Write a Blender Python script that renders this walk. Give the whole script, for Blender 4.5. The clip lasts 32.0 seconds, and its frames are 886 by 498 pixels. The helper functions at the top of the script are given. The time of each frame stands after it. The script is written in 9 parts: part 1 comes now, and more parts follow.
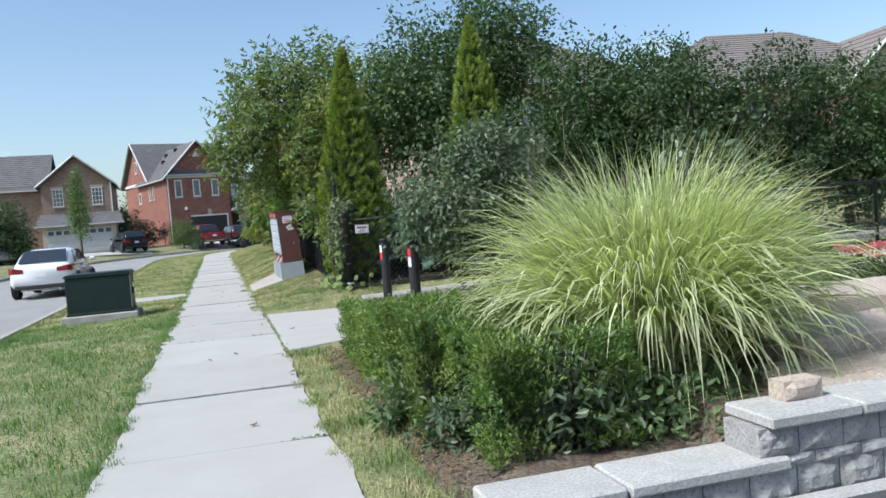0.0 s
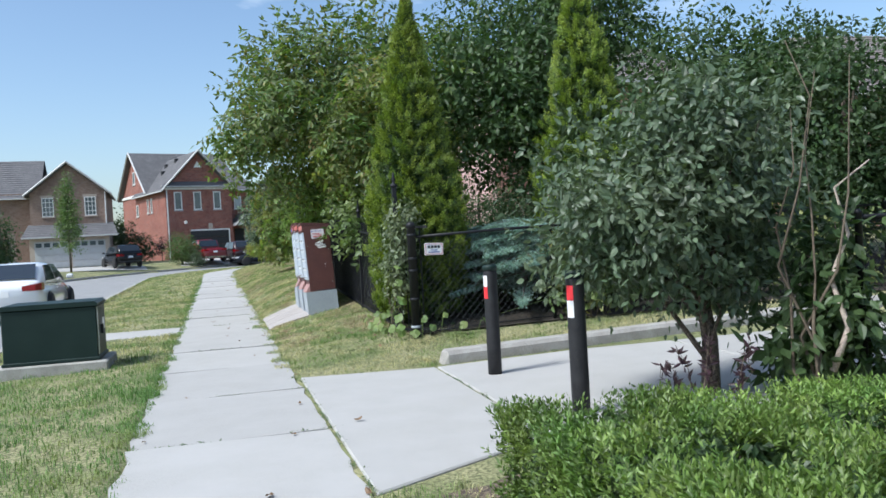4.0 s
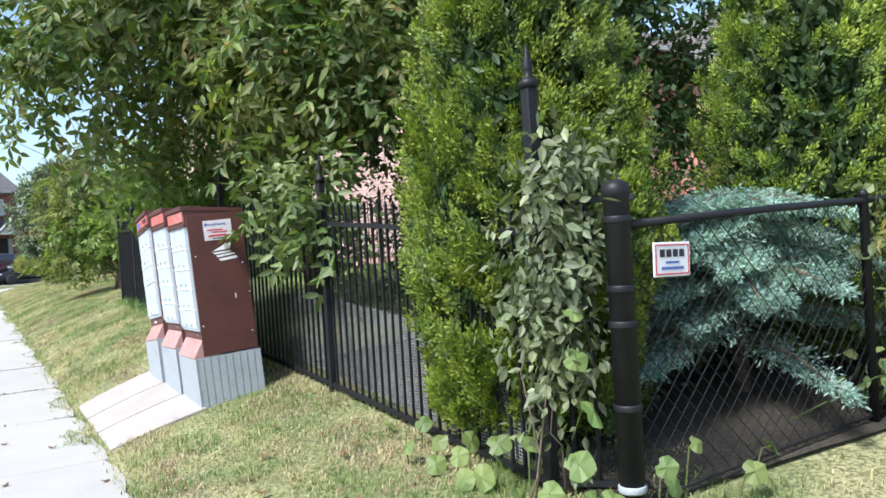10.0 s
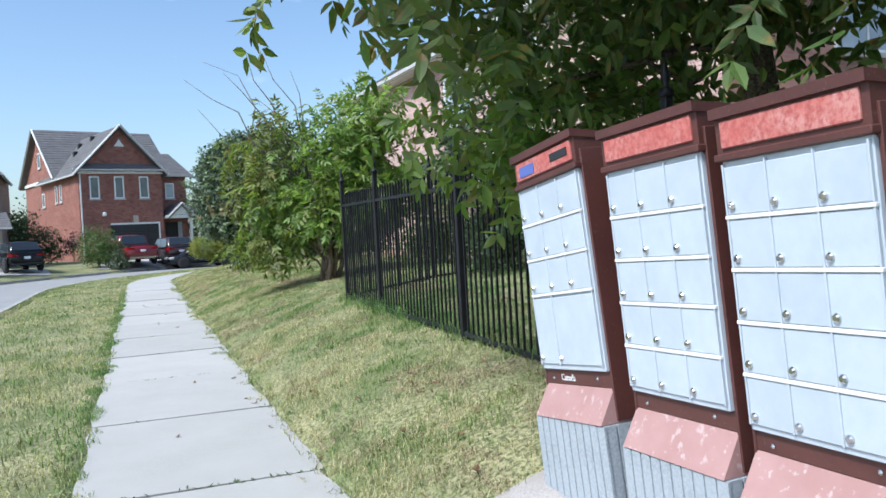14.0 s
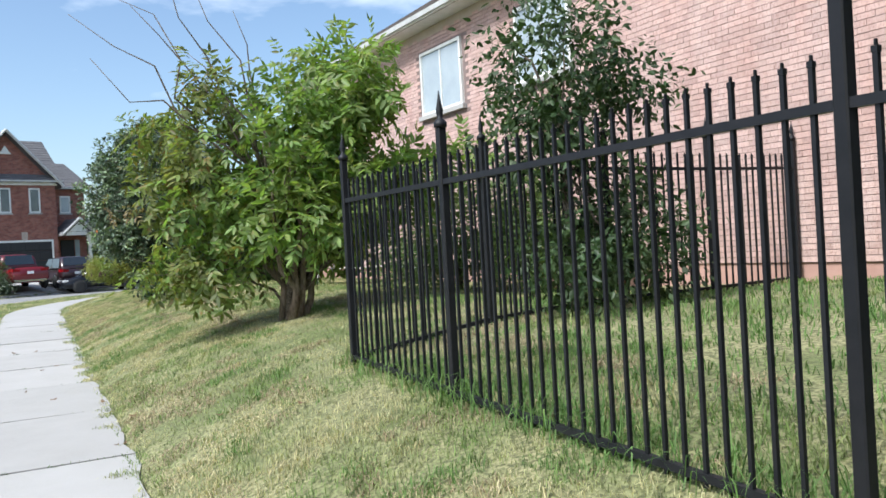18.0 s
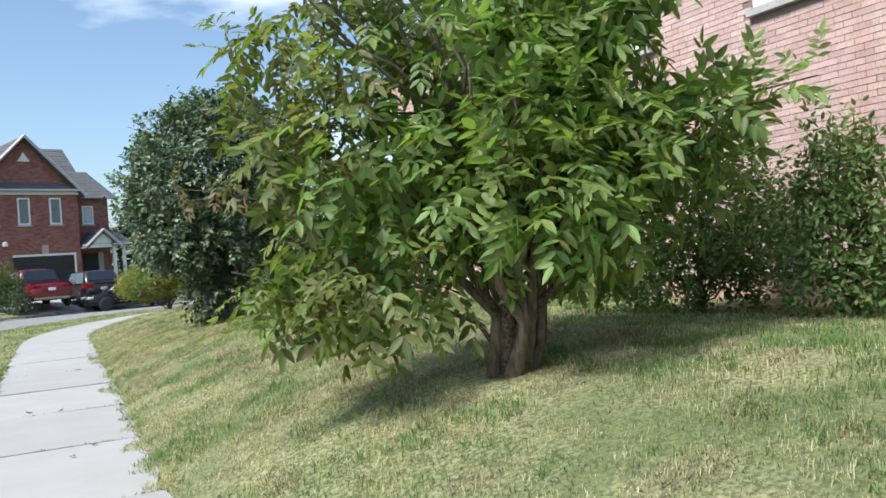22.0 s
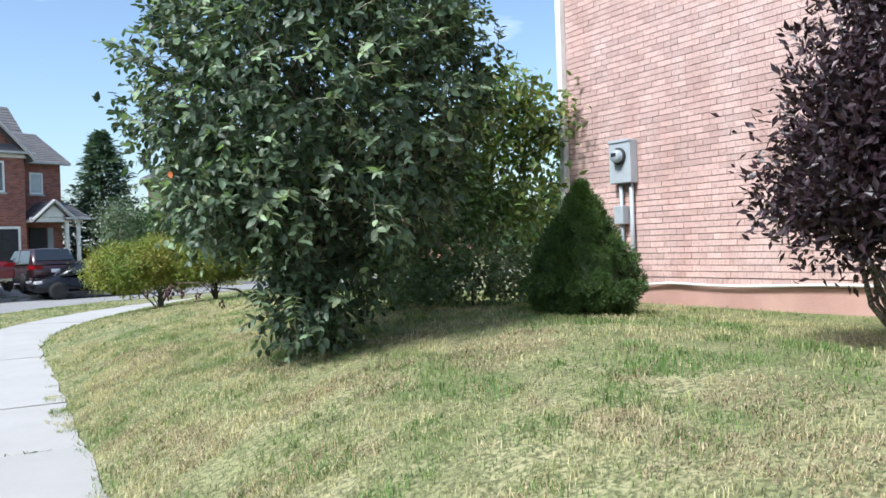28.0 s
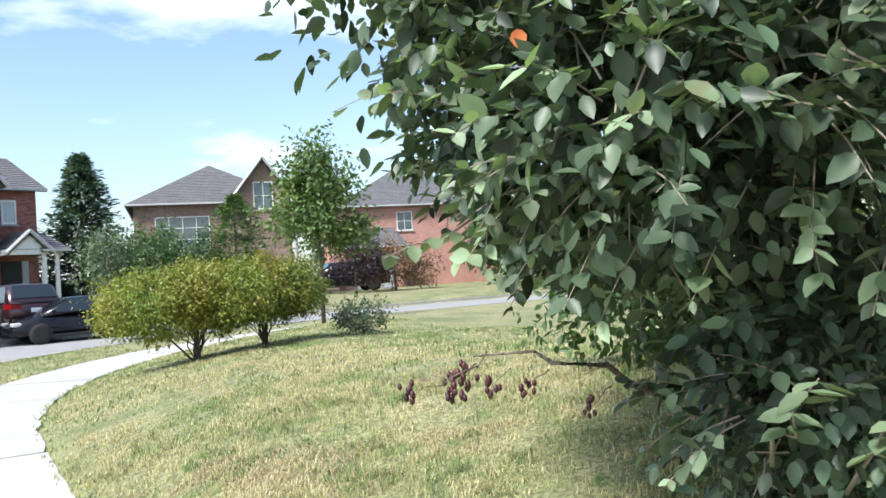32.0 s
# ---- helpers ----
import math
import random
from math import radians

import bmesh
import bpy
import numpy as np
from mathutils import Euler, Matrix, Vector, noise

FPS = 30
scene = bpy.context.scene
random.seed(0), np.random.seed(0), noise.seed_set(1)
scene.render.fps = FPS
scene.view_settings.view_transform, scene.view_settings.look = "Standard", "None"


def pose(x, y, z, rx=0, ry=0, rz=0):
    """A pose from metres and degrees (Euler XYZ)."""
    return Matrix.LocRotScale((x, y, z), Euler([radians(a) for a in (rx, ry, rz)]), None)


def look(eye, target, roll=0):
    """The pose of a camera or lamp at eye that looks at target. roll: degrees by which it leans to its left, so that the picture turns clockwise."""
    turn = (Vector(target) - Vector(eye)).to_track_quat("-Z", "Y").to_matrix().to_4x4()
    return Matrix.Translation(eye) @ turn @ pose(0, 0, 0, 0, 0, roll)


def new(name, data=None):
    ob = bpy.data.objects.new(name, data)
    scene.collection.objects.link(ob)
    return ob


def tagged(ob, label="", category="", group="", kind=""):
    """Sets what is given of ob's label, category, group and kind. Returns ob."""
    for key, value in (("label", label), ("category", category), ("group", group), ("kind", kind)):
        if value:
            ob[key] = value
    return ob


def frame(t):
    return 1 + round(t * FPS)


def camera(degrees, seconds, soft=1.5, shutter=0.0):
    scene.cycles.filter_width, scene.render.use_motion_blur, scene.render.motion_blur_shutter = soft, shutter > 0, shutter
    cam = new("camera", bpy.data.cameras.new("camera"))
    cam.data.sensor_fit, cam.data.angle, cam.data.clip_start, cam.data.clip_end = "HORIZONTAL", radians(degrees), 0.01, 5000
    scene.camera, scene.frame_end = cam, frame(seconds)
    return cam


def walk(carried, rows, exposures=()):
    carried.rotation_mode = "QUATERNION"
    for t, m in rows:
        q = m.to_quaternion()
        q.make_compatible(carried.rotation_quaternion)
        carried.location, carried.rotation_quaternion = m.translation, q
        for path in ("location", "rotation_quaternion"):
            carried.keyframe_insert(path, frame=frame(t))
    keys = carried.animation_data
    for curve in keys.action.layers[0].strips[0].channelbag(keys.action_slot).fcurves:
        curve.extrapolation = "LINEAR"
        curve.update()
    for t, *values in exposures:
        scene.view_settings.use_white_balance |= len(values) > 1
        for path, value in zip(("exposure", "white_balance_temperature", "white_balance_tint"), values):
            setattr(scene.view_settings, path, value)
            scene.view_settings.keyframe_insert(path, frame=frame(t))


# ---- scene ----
cam = camera(57.5, 32.0, soft=1.6)
METRES, EYE, TURN = 42.0, 1.5, -15.5
ROWS = [
    (0.0, 0.0, 0.0, 0.0, -0.19, -2.34, 4.61),
    (0.5, -0.0055, 0.0146, 0.0004, 0.08, -2.08, 4.54),
    (1.0, -0.0099, 0.0286, 0.0004, 0.33, -1.7, 4.12),
    (1.5, -0.0139, 0.0433, 0.0006, 0.76, -1.27, 3.79),
    (2.0, -0.0195, 0.0585, 0.0006, 1.38, -0.89, 3.49),
    (2.5, -0.0229, 0.0735, 0.0001, 1.38, -0.62, 3.35),
    (3.0, -0.0279, 0.0882, 0.0002, 1.04, -0.43, 3.31),
    (3.5, -0.0326, 0.1024, 0.0003, 0.3, -0.47, 3.3),
    (4.0, -0.036, 0.1184, 0.0006, -0.22, -0.82, 3.22),
    (4.5, -0.0422, 0.1336, 0.0011, -0.38, -1.17, 3.15),
    (6.5, -0.0626, 0.1972, 0.0018, -4.71, -2.34, 4.95),
    (7.0, -0.0681, 0.2118, 0.0023, -6.13, -2.67, 5.45),
    (7.5, -0.0717, 0.2279, 0.0013, -7.43, -2.95, 5.48),
    (8.0, -0.0762, 0.2438, 0.0012, -9.0, -2.91, 5.09),
    (8.5, -0.0798, 0.2583, 0.0015, -11.3, -2.43, 4.45),
    (9.0, -0.0819, 0.2738, 0.002, -13.46, -1.74, 3.92),
    (9.5, -0.0855, 0.2894, 0.0021, -14.86, -1.23, 3.64),
    (10.0, -0.0884, 0.3054, 0.0013, -14.96, -0.93, 3.55),
    (10.5, -0.0915, 0.3208, 0.0012, -14.12, -0.88, 3.49),
    (11.0, -0.0955, 0.3363, 0.0014, -12.47, -0.78, 3.42),
    (11.5, -0.1, 0.3517, 0.0018, -9.67, -0.98, 3.47),
    (12.0, -0.1076, 0.3664, 0.0019, -6.65, -1.43, 3.41),
    (12.5, -0.1123, 0.3816, 0.0011, -4.33, -2.03, 3.28),
    (13.0, -0.1178, 0.3962, 0.0007, -3.4, -2.31, 3.08),
    (13.5, -0.1234, 0.4111, 0.0008, -3.97, -1.97, 3.04),
    (14.0, -0.128, 0.4269, 0.0017, -5.14, -1.23, 3.13),
    (14.5, -0.1332, 0.4415, 0.0022, -6.35, -0.56, 3.42),
    (16.5, -0.1434, 0.5015, 0.0023, -13.89, 0.29, 3.51),
    (17.0, -0.1456, 0.5165, 0.0029, -14.02, 0.2, 3.19),
    (17.5, -0.1466, 0.5313, 0.0026, -12.92, -0.08, 3.18),
    (18.0, -0.1501, 0.5465, 0.0025, -11.31, -0.25, 3.27),
    (18.5, -0.1545, 0.5607, 0.0026, -10.04, -0.4, 3.41),
    (19.0, -0.159, 0.5747, 0.0032, -9.29, -0.57, 3.72),
    (19.5, -0.1646, 0.5894, 0.0034, -9.29, -0.87, 3.9),
    (20.0, -0.1672, 0.6048, 0.003, -9.92, -1.01, 3.96),
    (20.5, -0.1711, 0.6193, 0.0029, -10.58, -1.01, 4.1),
    (21.0, -0.175, 0.6333, 0.0028, -10.91, -0.74, 4.02),
    (21.5, -0.1783, 0.6486, 0.0037, -10.69, -0.2, 4.1),
    (22.0, -0.183, 0.6636, 0.0041, -10.1, 0.41, 4.22),
    (22.5, -0.1855, 0.6792, 0.0044, -9.43, 1.22, 4.38),
    (23.0, -0.1904, 0.6941, 0.0047, -8.14, 1.86, 4.76),
    (23.5, -0.1941, 0.7086, 0.0041, -6.41, 2.46, 4.94),
    (24.0, -0.1984, 0.7241, 0.0047, -4.11, 2.78, 4.97),
    (24.5, -0.2042, 0.7387, 0.0052, -2.66, 2.74, 4.34),
    (25.0, -0.2087, 0.7541, 0.0049, -4.18, 2.6, 3.46),
    (25.5, -0.2149, 0.7682, 0.0047, -6.56, 2.26, 2.96),
    (27.5, -0.2294, 0.8305, 0.0048, -12.9, -0.02, 1.99),
    (28.0, -0.2322, 0.8448, 0.0051, -13.44, -0.21, 1.97),
    (28.5, -0.2345, 0.8591, 0.0044, -13.17, -0.04, 1.86),
    (29.0, -0.2376, 0.8741, 0.0051, -12.09, 0.42, 1.97),
    (29.5, -0.2429, 0.8883, 0.0054, -11.5, 0.87, 2.24),
    (30.0, -0.2479, 0.9032, 0.0056, -11.51, 1.09, 2.57),
    (30.5, -0.2538, 0.9173, 0.0056, -12.17, 1.12, 3.01),
    (31.0, -0.2581, 0.9315, 0.0045, -13.2, 1.04, 3.27),
    (31.5, -0.2619, 0.9462, 0.0055, -14.15, 1.21, 3.45),
    (32.0, -0.2657, 0.9602, 0.0061, -15.22, 1.53, 3.47),
]
walk(cam, [(t, pose(0, 0, EYE, 0, 0, TURN) @ pose(METRES * x, METRES * y, METRES * z, 90 + pitch, roll, yaw)) for t, x, y, z, yaw, pitch, roll in ROWS],
     exposures=[(0.0, 0.28, 6030, 6), (2.0, 0.28, 6030, 6), (3.0, 0.23, 5830, 6), (4.0, 0.28, 5880, 6), (7.0, 0.43, 5880, 6), (9.0, 0.68, 6080, 7), (10.0, 0.78, 6080, 8), (11.0, 0.73, 6080, 8), (13.0, 0.53, 5980, 8), (14.0, 0.38, 5730, 6), (17.0, 0.43, 6030, 7), (19.0, 0.48, 6080, 7), (21.0, 0.56, 6080, 7), (22.0, 0.38, 6080, 6), (23.0, 0.43, 6080, 6), (24.0, 0.73, 6030, 6), (25.0, 0.50, 5830, 8), (28.0, 0.53, 5930, 7), (29.0, 0.48, 5930, 7), (30.0, 0.63, 6030, 7), (31.0, 0.78, 6130, 8), (32.0, 0.83, 6180, 9)])

# ---- world and sun ----
SUN_AZ, SUN_EL = radians(-108), radians(50)      # from +y towards +x; the sun stands to the left and a little behind
sun_dir = Vector((math.sin(SUN_AZ) * math.cos(SUN_EL), math.cos(SUN_AZ) * math.cos(SUN_EL), math.sin(SUN_EL)))
sun = new("sun", bpy.data.lights.new("sun", "SUN"))
sun.data.energy, sun.data.angle, sun.data.color = 4.1, radians(12.0), (1.0, 0.965, 0.91)
sun.matrix_world = look(sun_dir * 50, (0, 0, 0))

world = bpy.data.worlds.new("world")
scene.world = world
world.use_nodes = True
wt = world.node_tree
wt.nodes.clear()

w_out = wt.nodes.new("ShaderNodeOutputWorld")
w_bg = wt.nodes.new("ShaderNodeBackground")
w_sky = wt.nodes.new("ShaderNodeTexSky")
w_sky.sky_type, w_sky.sun_disc = "NISHITA", False
w_sky.sun_elevation, w_sky.sun_rotation = SUN_EL, SUN_AZ
w_sky.air_density, w_sky.dust_density, w_sky.ozone_density = 1.0, 1.7, 0.9
w_bg.inputs["Strength"].default_value = 0.15
# thin fair-weather clouds, spread over the whole dome
w_geo = wt.nodes.new("ShaderNodeTexCoord")
w_map = wt.nodes.new("ShaderNodeMapping")
w_map.inputs["Scale"].default_value = (1.0, 1.0, 3.2)
w_map.inputs["Location"].default_value = (0.35, 0.1, 0.2)
w_noise = wt.nodes.new("ShaderNodeTexNoise")
w_noise.inputs["Scale"].default_value, w_noise.inputs["Detail"].default_value, w_noise.inputs["Roughness"].default_value = 2.6, 7.0, 0.52
w_ramp = wt.nodes.new("ShaderNodeValToRGB")
w_ramp.color_ramp.elements[0].position, w_ramp.color_ramp.elements[1].position = 0.57, 0.76
w_mix = wt.nodes.new("ShaderNodeMix")
w_mix.data_type = "RGBA"
w_mix.inputs[7].default_value = (7.6, 7.8, 8.2, 1)
wt.links.new(w_geo.outputs["Generated"], w_map.inputs["Vector"])
wt.links.new(w_map.outputs["Vector"], w_noise.inputs["Vector"])
wt.links.new(w_noise.outputs["Fac"], w_ramp.inputs["Fac"])
wt.links.new(w_ramp.outputs["Color"], w_mix.inputs[0])
wt.links.new(w_sky.outputs["Color"], w_mix.inputs[6])
wt.links.new(w_mix.outputs[2], w_bg.inputs["Color"])
wt.links.new(w_bg.outputs["Background"], w_out.inputs["Surface"])

# ---- materials ----
def hexcol(r, g, b):
    return (r, g, b, 1)


def material(name, base, rough=0.7, metal=0.0, vary=None, scale=3.0, fine=None, fine_scale=60.0, bump=0.0, bump_scale=80.0, per_object=0.0, per_island=0.0,
             spec=0.5, transmit=0.0, vary_at=(0.35, 0.65), fine_at=(0.4, 0.62), coat=0.0, stretch=1.0):
    """A principled surface: base colour, a broad second colour (vary), a fine third one (fine), relief, and a spread of value per piece."""
    m = bpy.data.materials.new(name)
    m.use_nodes = True
    nt = m.node_tree
    p = nt.nodes["Principled BSDF"]
    p.inputs["Roughness"].default_value, p.inputs["Metallic"].default_value = rough, metal
    p.inputs["Specular IOR Level"].default_value = spec
    if coat:
        p.inputs["Coat Weight"].default_value, p.inputs["Coat Roughness"].default_value = coat, 0.05
    co = nt.nodes.new("ShaderNodeNewGeometry")
    col = nt.nodes.new("ShaderNodeRGB")
    col.outputs[0].default_value = (*base, 1)
    out = col.outputs[0]

    def layer(out, colour, sc, at, detail):
        n = nt.nodes.new("ShaderNodeTexNoise")
        n.inputs["Scale"].default_value, n.inputs["Detail"].default_value, n.inputs["Roughness"].default_value = sc, detail, 0.6
        if stretch == 1.0:
            nt.links.new(co.outputs["Position"], n.inputs["Vector"])
        else:      # drawn out upwards
            mp = nt.nodes.new("ShaderNodeMapping")
            mp.inputs["Scale"].default_value = (1, 1, stretch)
            nt.links.new(co.outputs["Position"], mp.inputs["Vector"])
            nt.links.new(mp.outputs["Vector"], n.inputs["Vector"])
        r = nt.nodes.new("ShaderNodeValToRGB")
        r.color_ramp.elements[0].position, r.color_ramp.elements[1].position = at
        nt.links.new(n.outputs["Fac"], r.inputs["Fac"])
        x = nt.nodes.new("ShaderNodeMix")
        x.data_type = "RGBA"
        x.inputs[7].default_value = (*colour, 1)
        nt.links.new(r.outputs["Color"], x.inputs[0])
        nt.links.new(out, x.inputs[6])
        return x.outputs[2]

    if vary:
        out = layer(out, vary, scale, vary_at, 5.0)
    if fine:
        out = layer(out, fine, fine_scale, fine_at, 3.0)
    for amount, source in ((per_object, "object"), (per_island, "island")):
        if amount:
            if source == "object":
                rnd = nt.nodes.new("ShaderNodeObjectInfo").outputs["Random"]
            else:
                rnd = co.outputs["Random Per Island"]
            h = nt.nodes.new("ShaderNodeHueSaturation")
            mr = nt.nodes.new("ShaderNodeMapRange")
            mr.inputs["To Min"].default_value, mr.inputs["To Max"].default_value = 1 - amount, 1 + amount
            nt.links.new(rnd, mr.inputs["Value"])
            nt.links.new(mr.outputs["Result"], h.inputs["Value"])
            nt.links.new(out, h.inputs["Color"])
            out = h.outputs["Color"]
    nt.links.new(out, p.inputs["Base Color"])
    if bump:
        n = nt.nodes.new("ShaderNodeTexNoise")
        n.inputs["Scale"].default_value, n.inputs["Detail"].default_value = bump_scale, 4.0
        nt.links.new(co.outputs["Position"], n.inputs["Vector"])
        b = nt.nodes.new("ShaderNodeBump")
        b.inputs["Strength"].default_value, b.inputs["Distance"].default_value = bump, 0.01
        nt.links.new(n.outputs["Fac"], b.inputs["Height"])
        nt.links.new(b.outputs["Normal"], p.inputs["Normal"])
    if transmit:
        t = nt.nodes.new("ShaderNodeBsdfTranslucent")
        ms = nt.nodes.new("ShaderNodeMixShader")
        ms.inputs["Fac"].default_value = transmit
        tint = nt.nodes.new("ShaderNodeMix")
        tint.data_type, tint.blend_type = "RGBA", "MULTIPLY"
        tint.inputs[0].default_value = 1.0
        tint.inputs[7].default_value = (1.5, 1.7, 0.7, 1)
        nt.links.new(out, tint.inputs[6])
        nt.links.new(tint.outputs[2], t.inputs["Color"])
        nt.links.new(p.outputs["BSDF"], ms.inputs[1])
        nt.links.new(t.outputs["BSDF"], ms.inputs[2])
        nt.links.new(ms.outputs["Shader"], nt.nodes["Material Output"].inputs["Surface"])
    return m


def brick_material(name, brick_a, brick_b, mortar, size=(0.21, 0.075), rough=0.85):
    """Courses of brick in the plane of each upright wall, for walls that stay far off. Uses the object's own x (along) and z (up) through UV."""
    m = bpy.data.materials.new(name)
    m.use_nodes = True
    nt = m.node_tree
    p = nt.nodes["Principled BSDF"]
    p.inputs["Roughness"].default_value = rough
    uv = nt.nodes.new("ShaderNodeUVMap")
    b = nt.nodes.new("ShaderNodeTexBrick")
    b.inputs["Scale"].default_value = 1.0
    b.inputs["Brick Width"].default_value, b.inputs["Row Height"].default_value, b.inputs["Mortar Size"].default_value = size[0], size[1], 0.006
    b.inputs["Color1"].default_value, b.inputs["Color2"].default_value, b.inputs["Mortar"].default_value = (*brick_a, 1), (*brick_b, 1), (*mortar, 1)
    nt.links.new(uv.outputs["UV"], b.inputs["Vector"])
    n = nt.nodes.new("ShaderNodeTexNoise")
    n.inputs["Scale"].default_value, n.inputs["Detail"].default_value = 0.9, 6.0
    g = nt.nodes.new("ShaderNodeNewGeometry")
    nt.links.new(g.outputs["Position"], n.inputs["Vector"])
    mr = nt.nodes.new("ShaderNodeMapRange")
    mr.inputs["To Min"].default_value, mr.inputs["To Max"].default_value = 0.7, 1.3
    nt.links.new(n.outputs["Fac"], mr.inputs["Value"])
    h = nt.nodes.new("ShaderNodeHueSaturation")
    nt.links.new(mr.outputs["Result"], h.inputs["Value"])
    nt.links.new(b.outputs["Color"], h.inputs["Color"])
    nt.links.new(h.outputs["Color"], p.inputs["Base Color"])
    bp = nt.nodes.new("ShaderNodeBump")
    bp.inputs["Strength"].default_value, bp.inputs["Distance"].default_value, bp.invert = 0.5, 0.01, True
    nt.links.new(b.outputs["Fac"], bp.inputs["Height"])
    nt.links.new(bp.outputs["Normal"], p.inputs["Normal"])
    return m


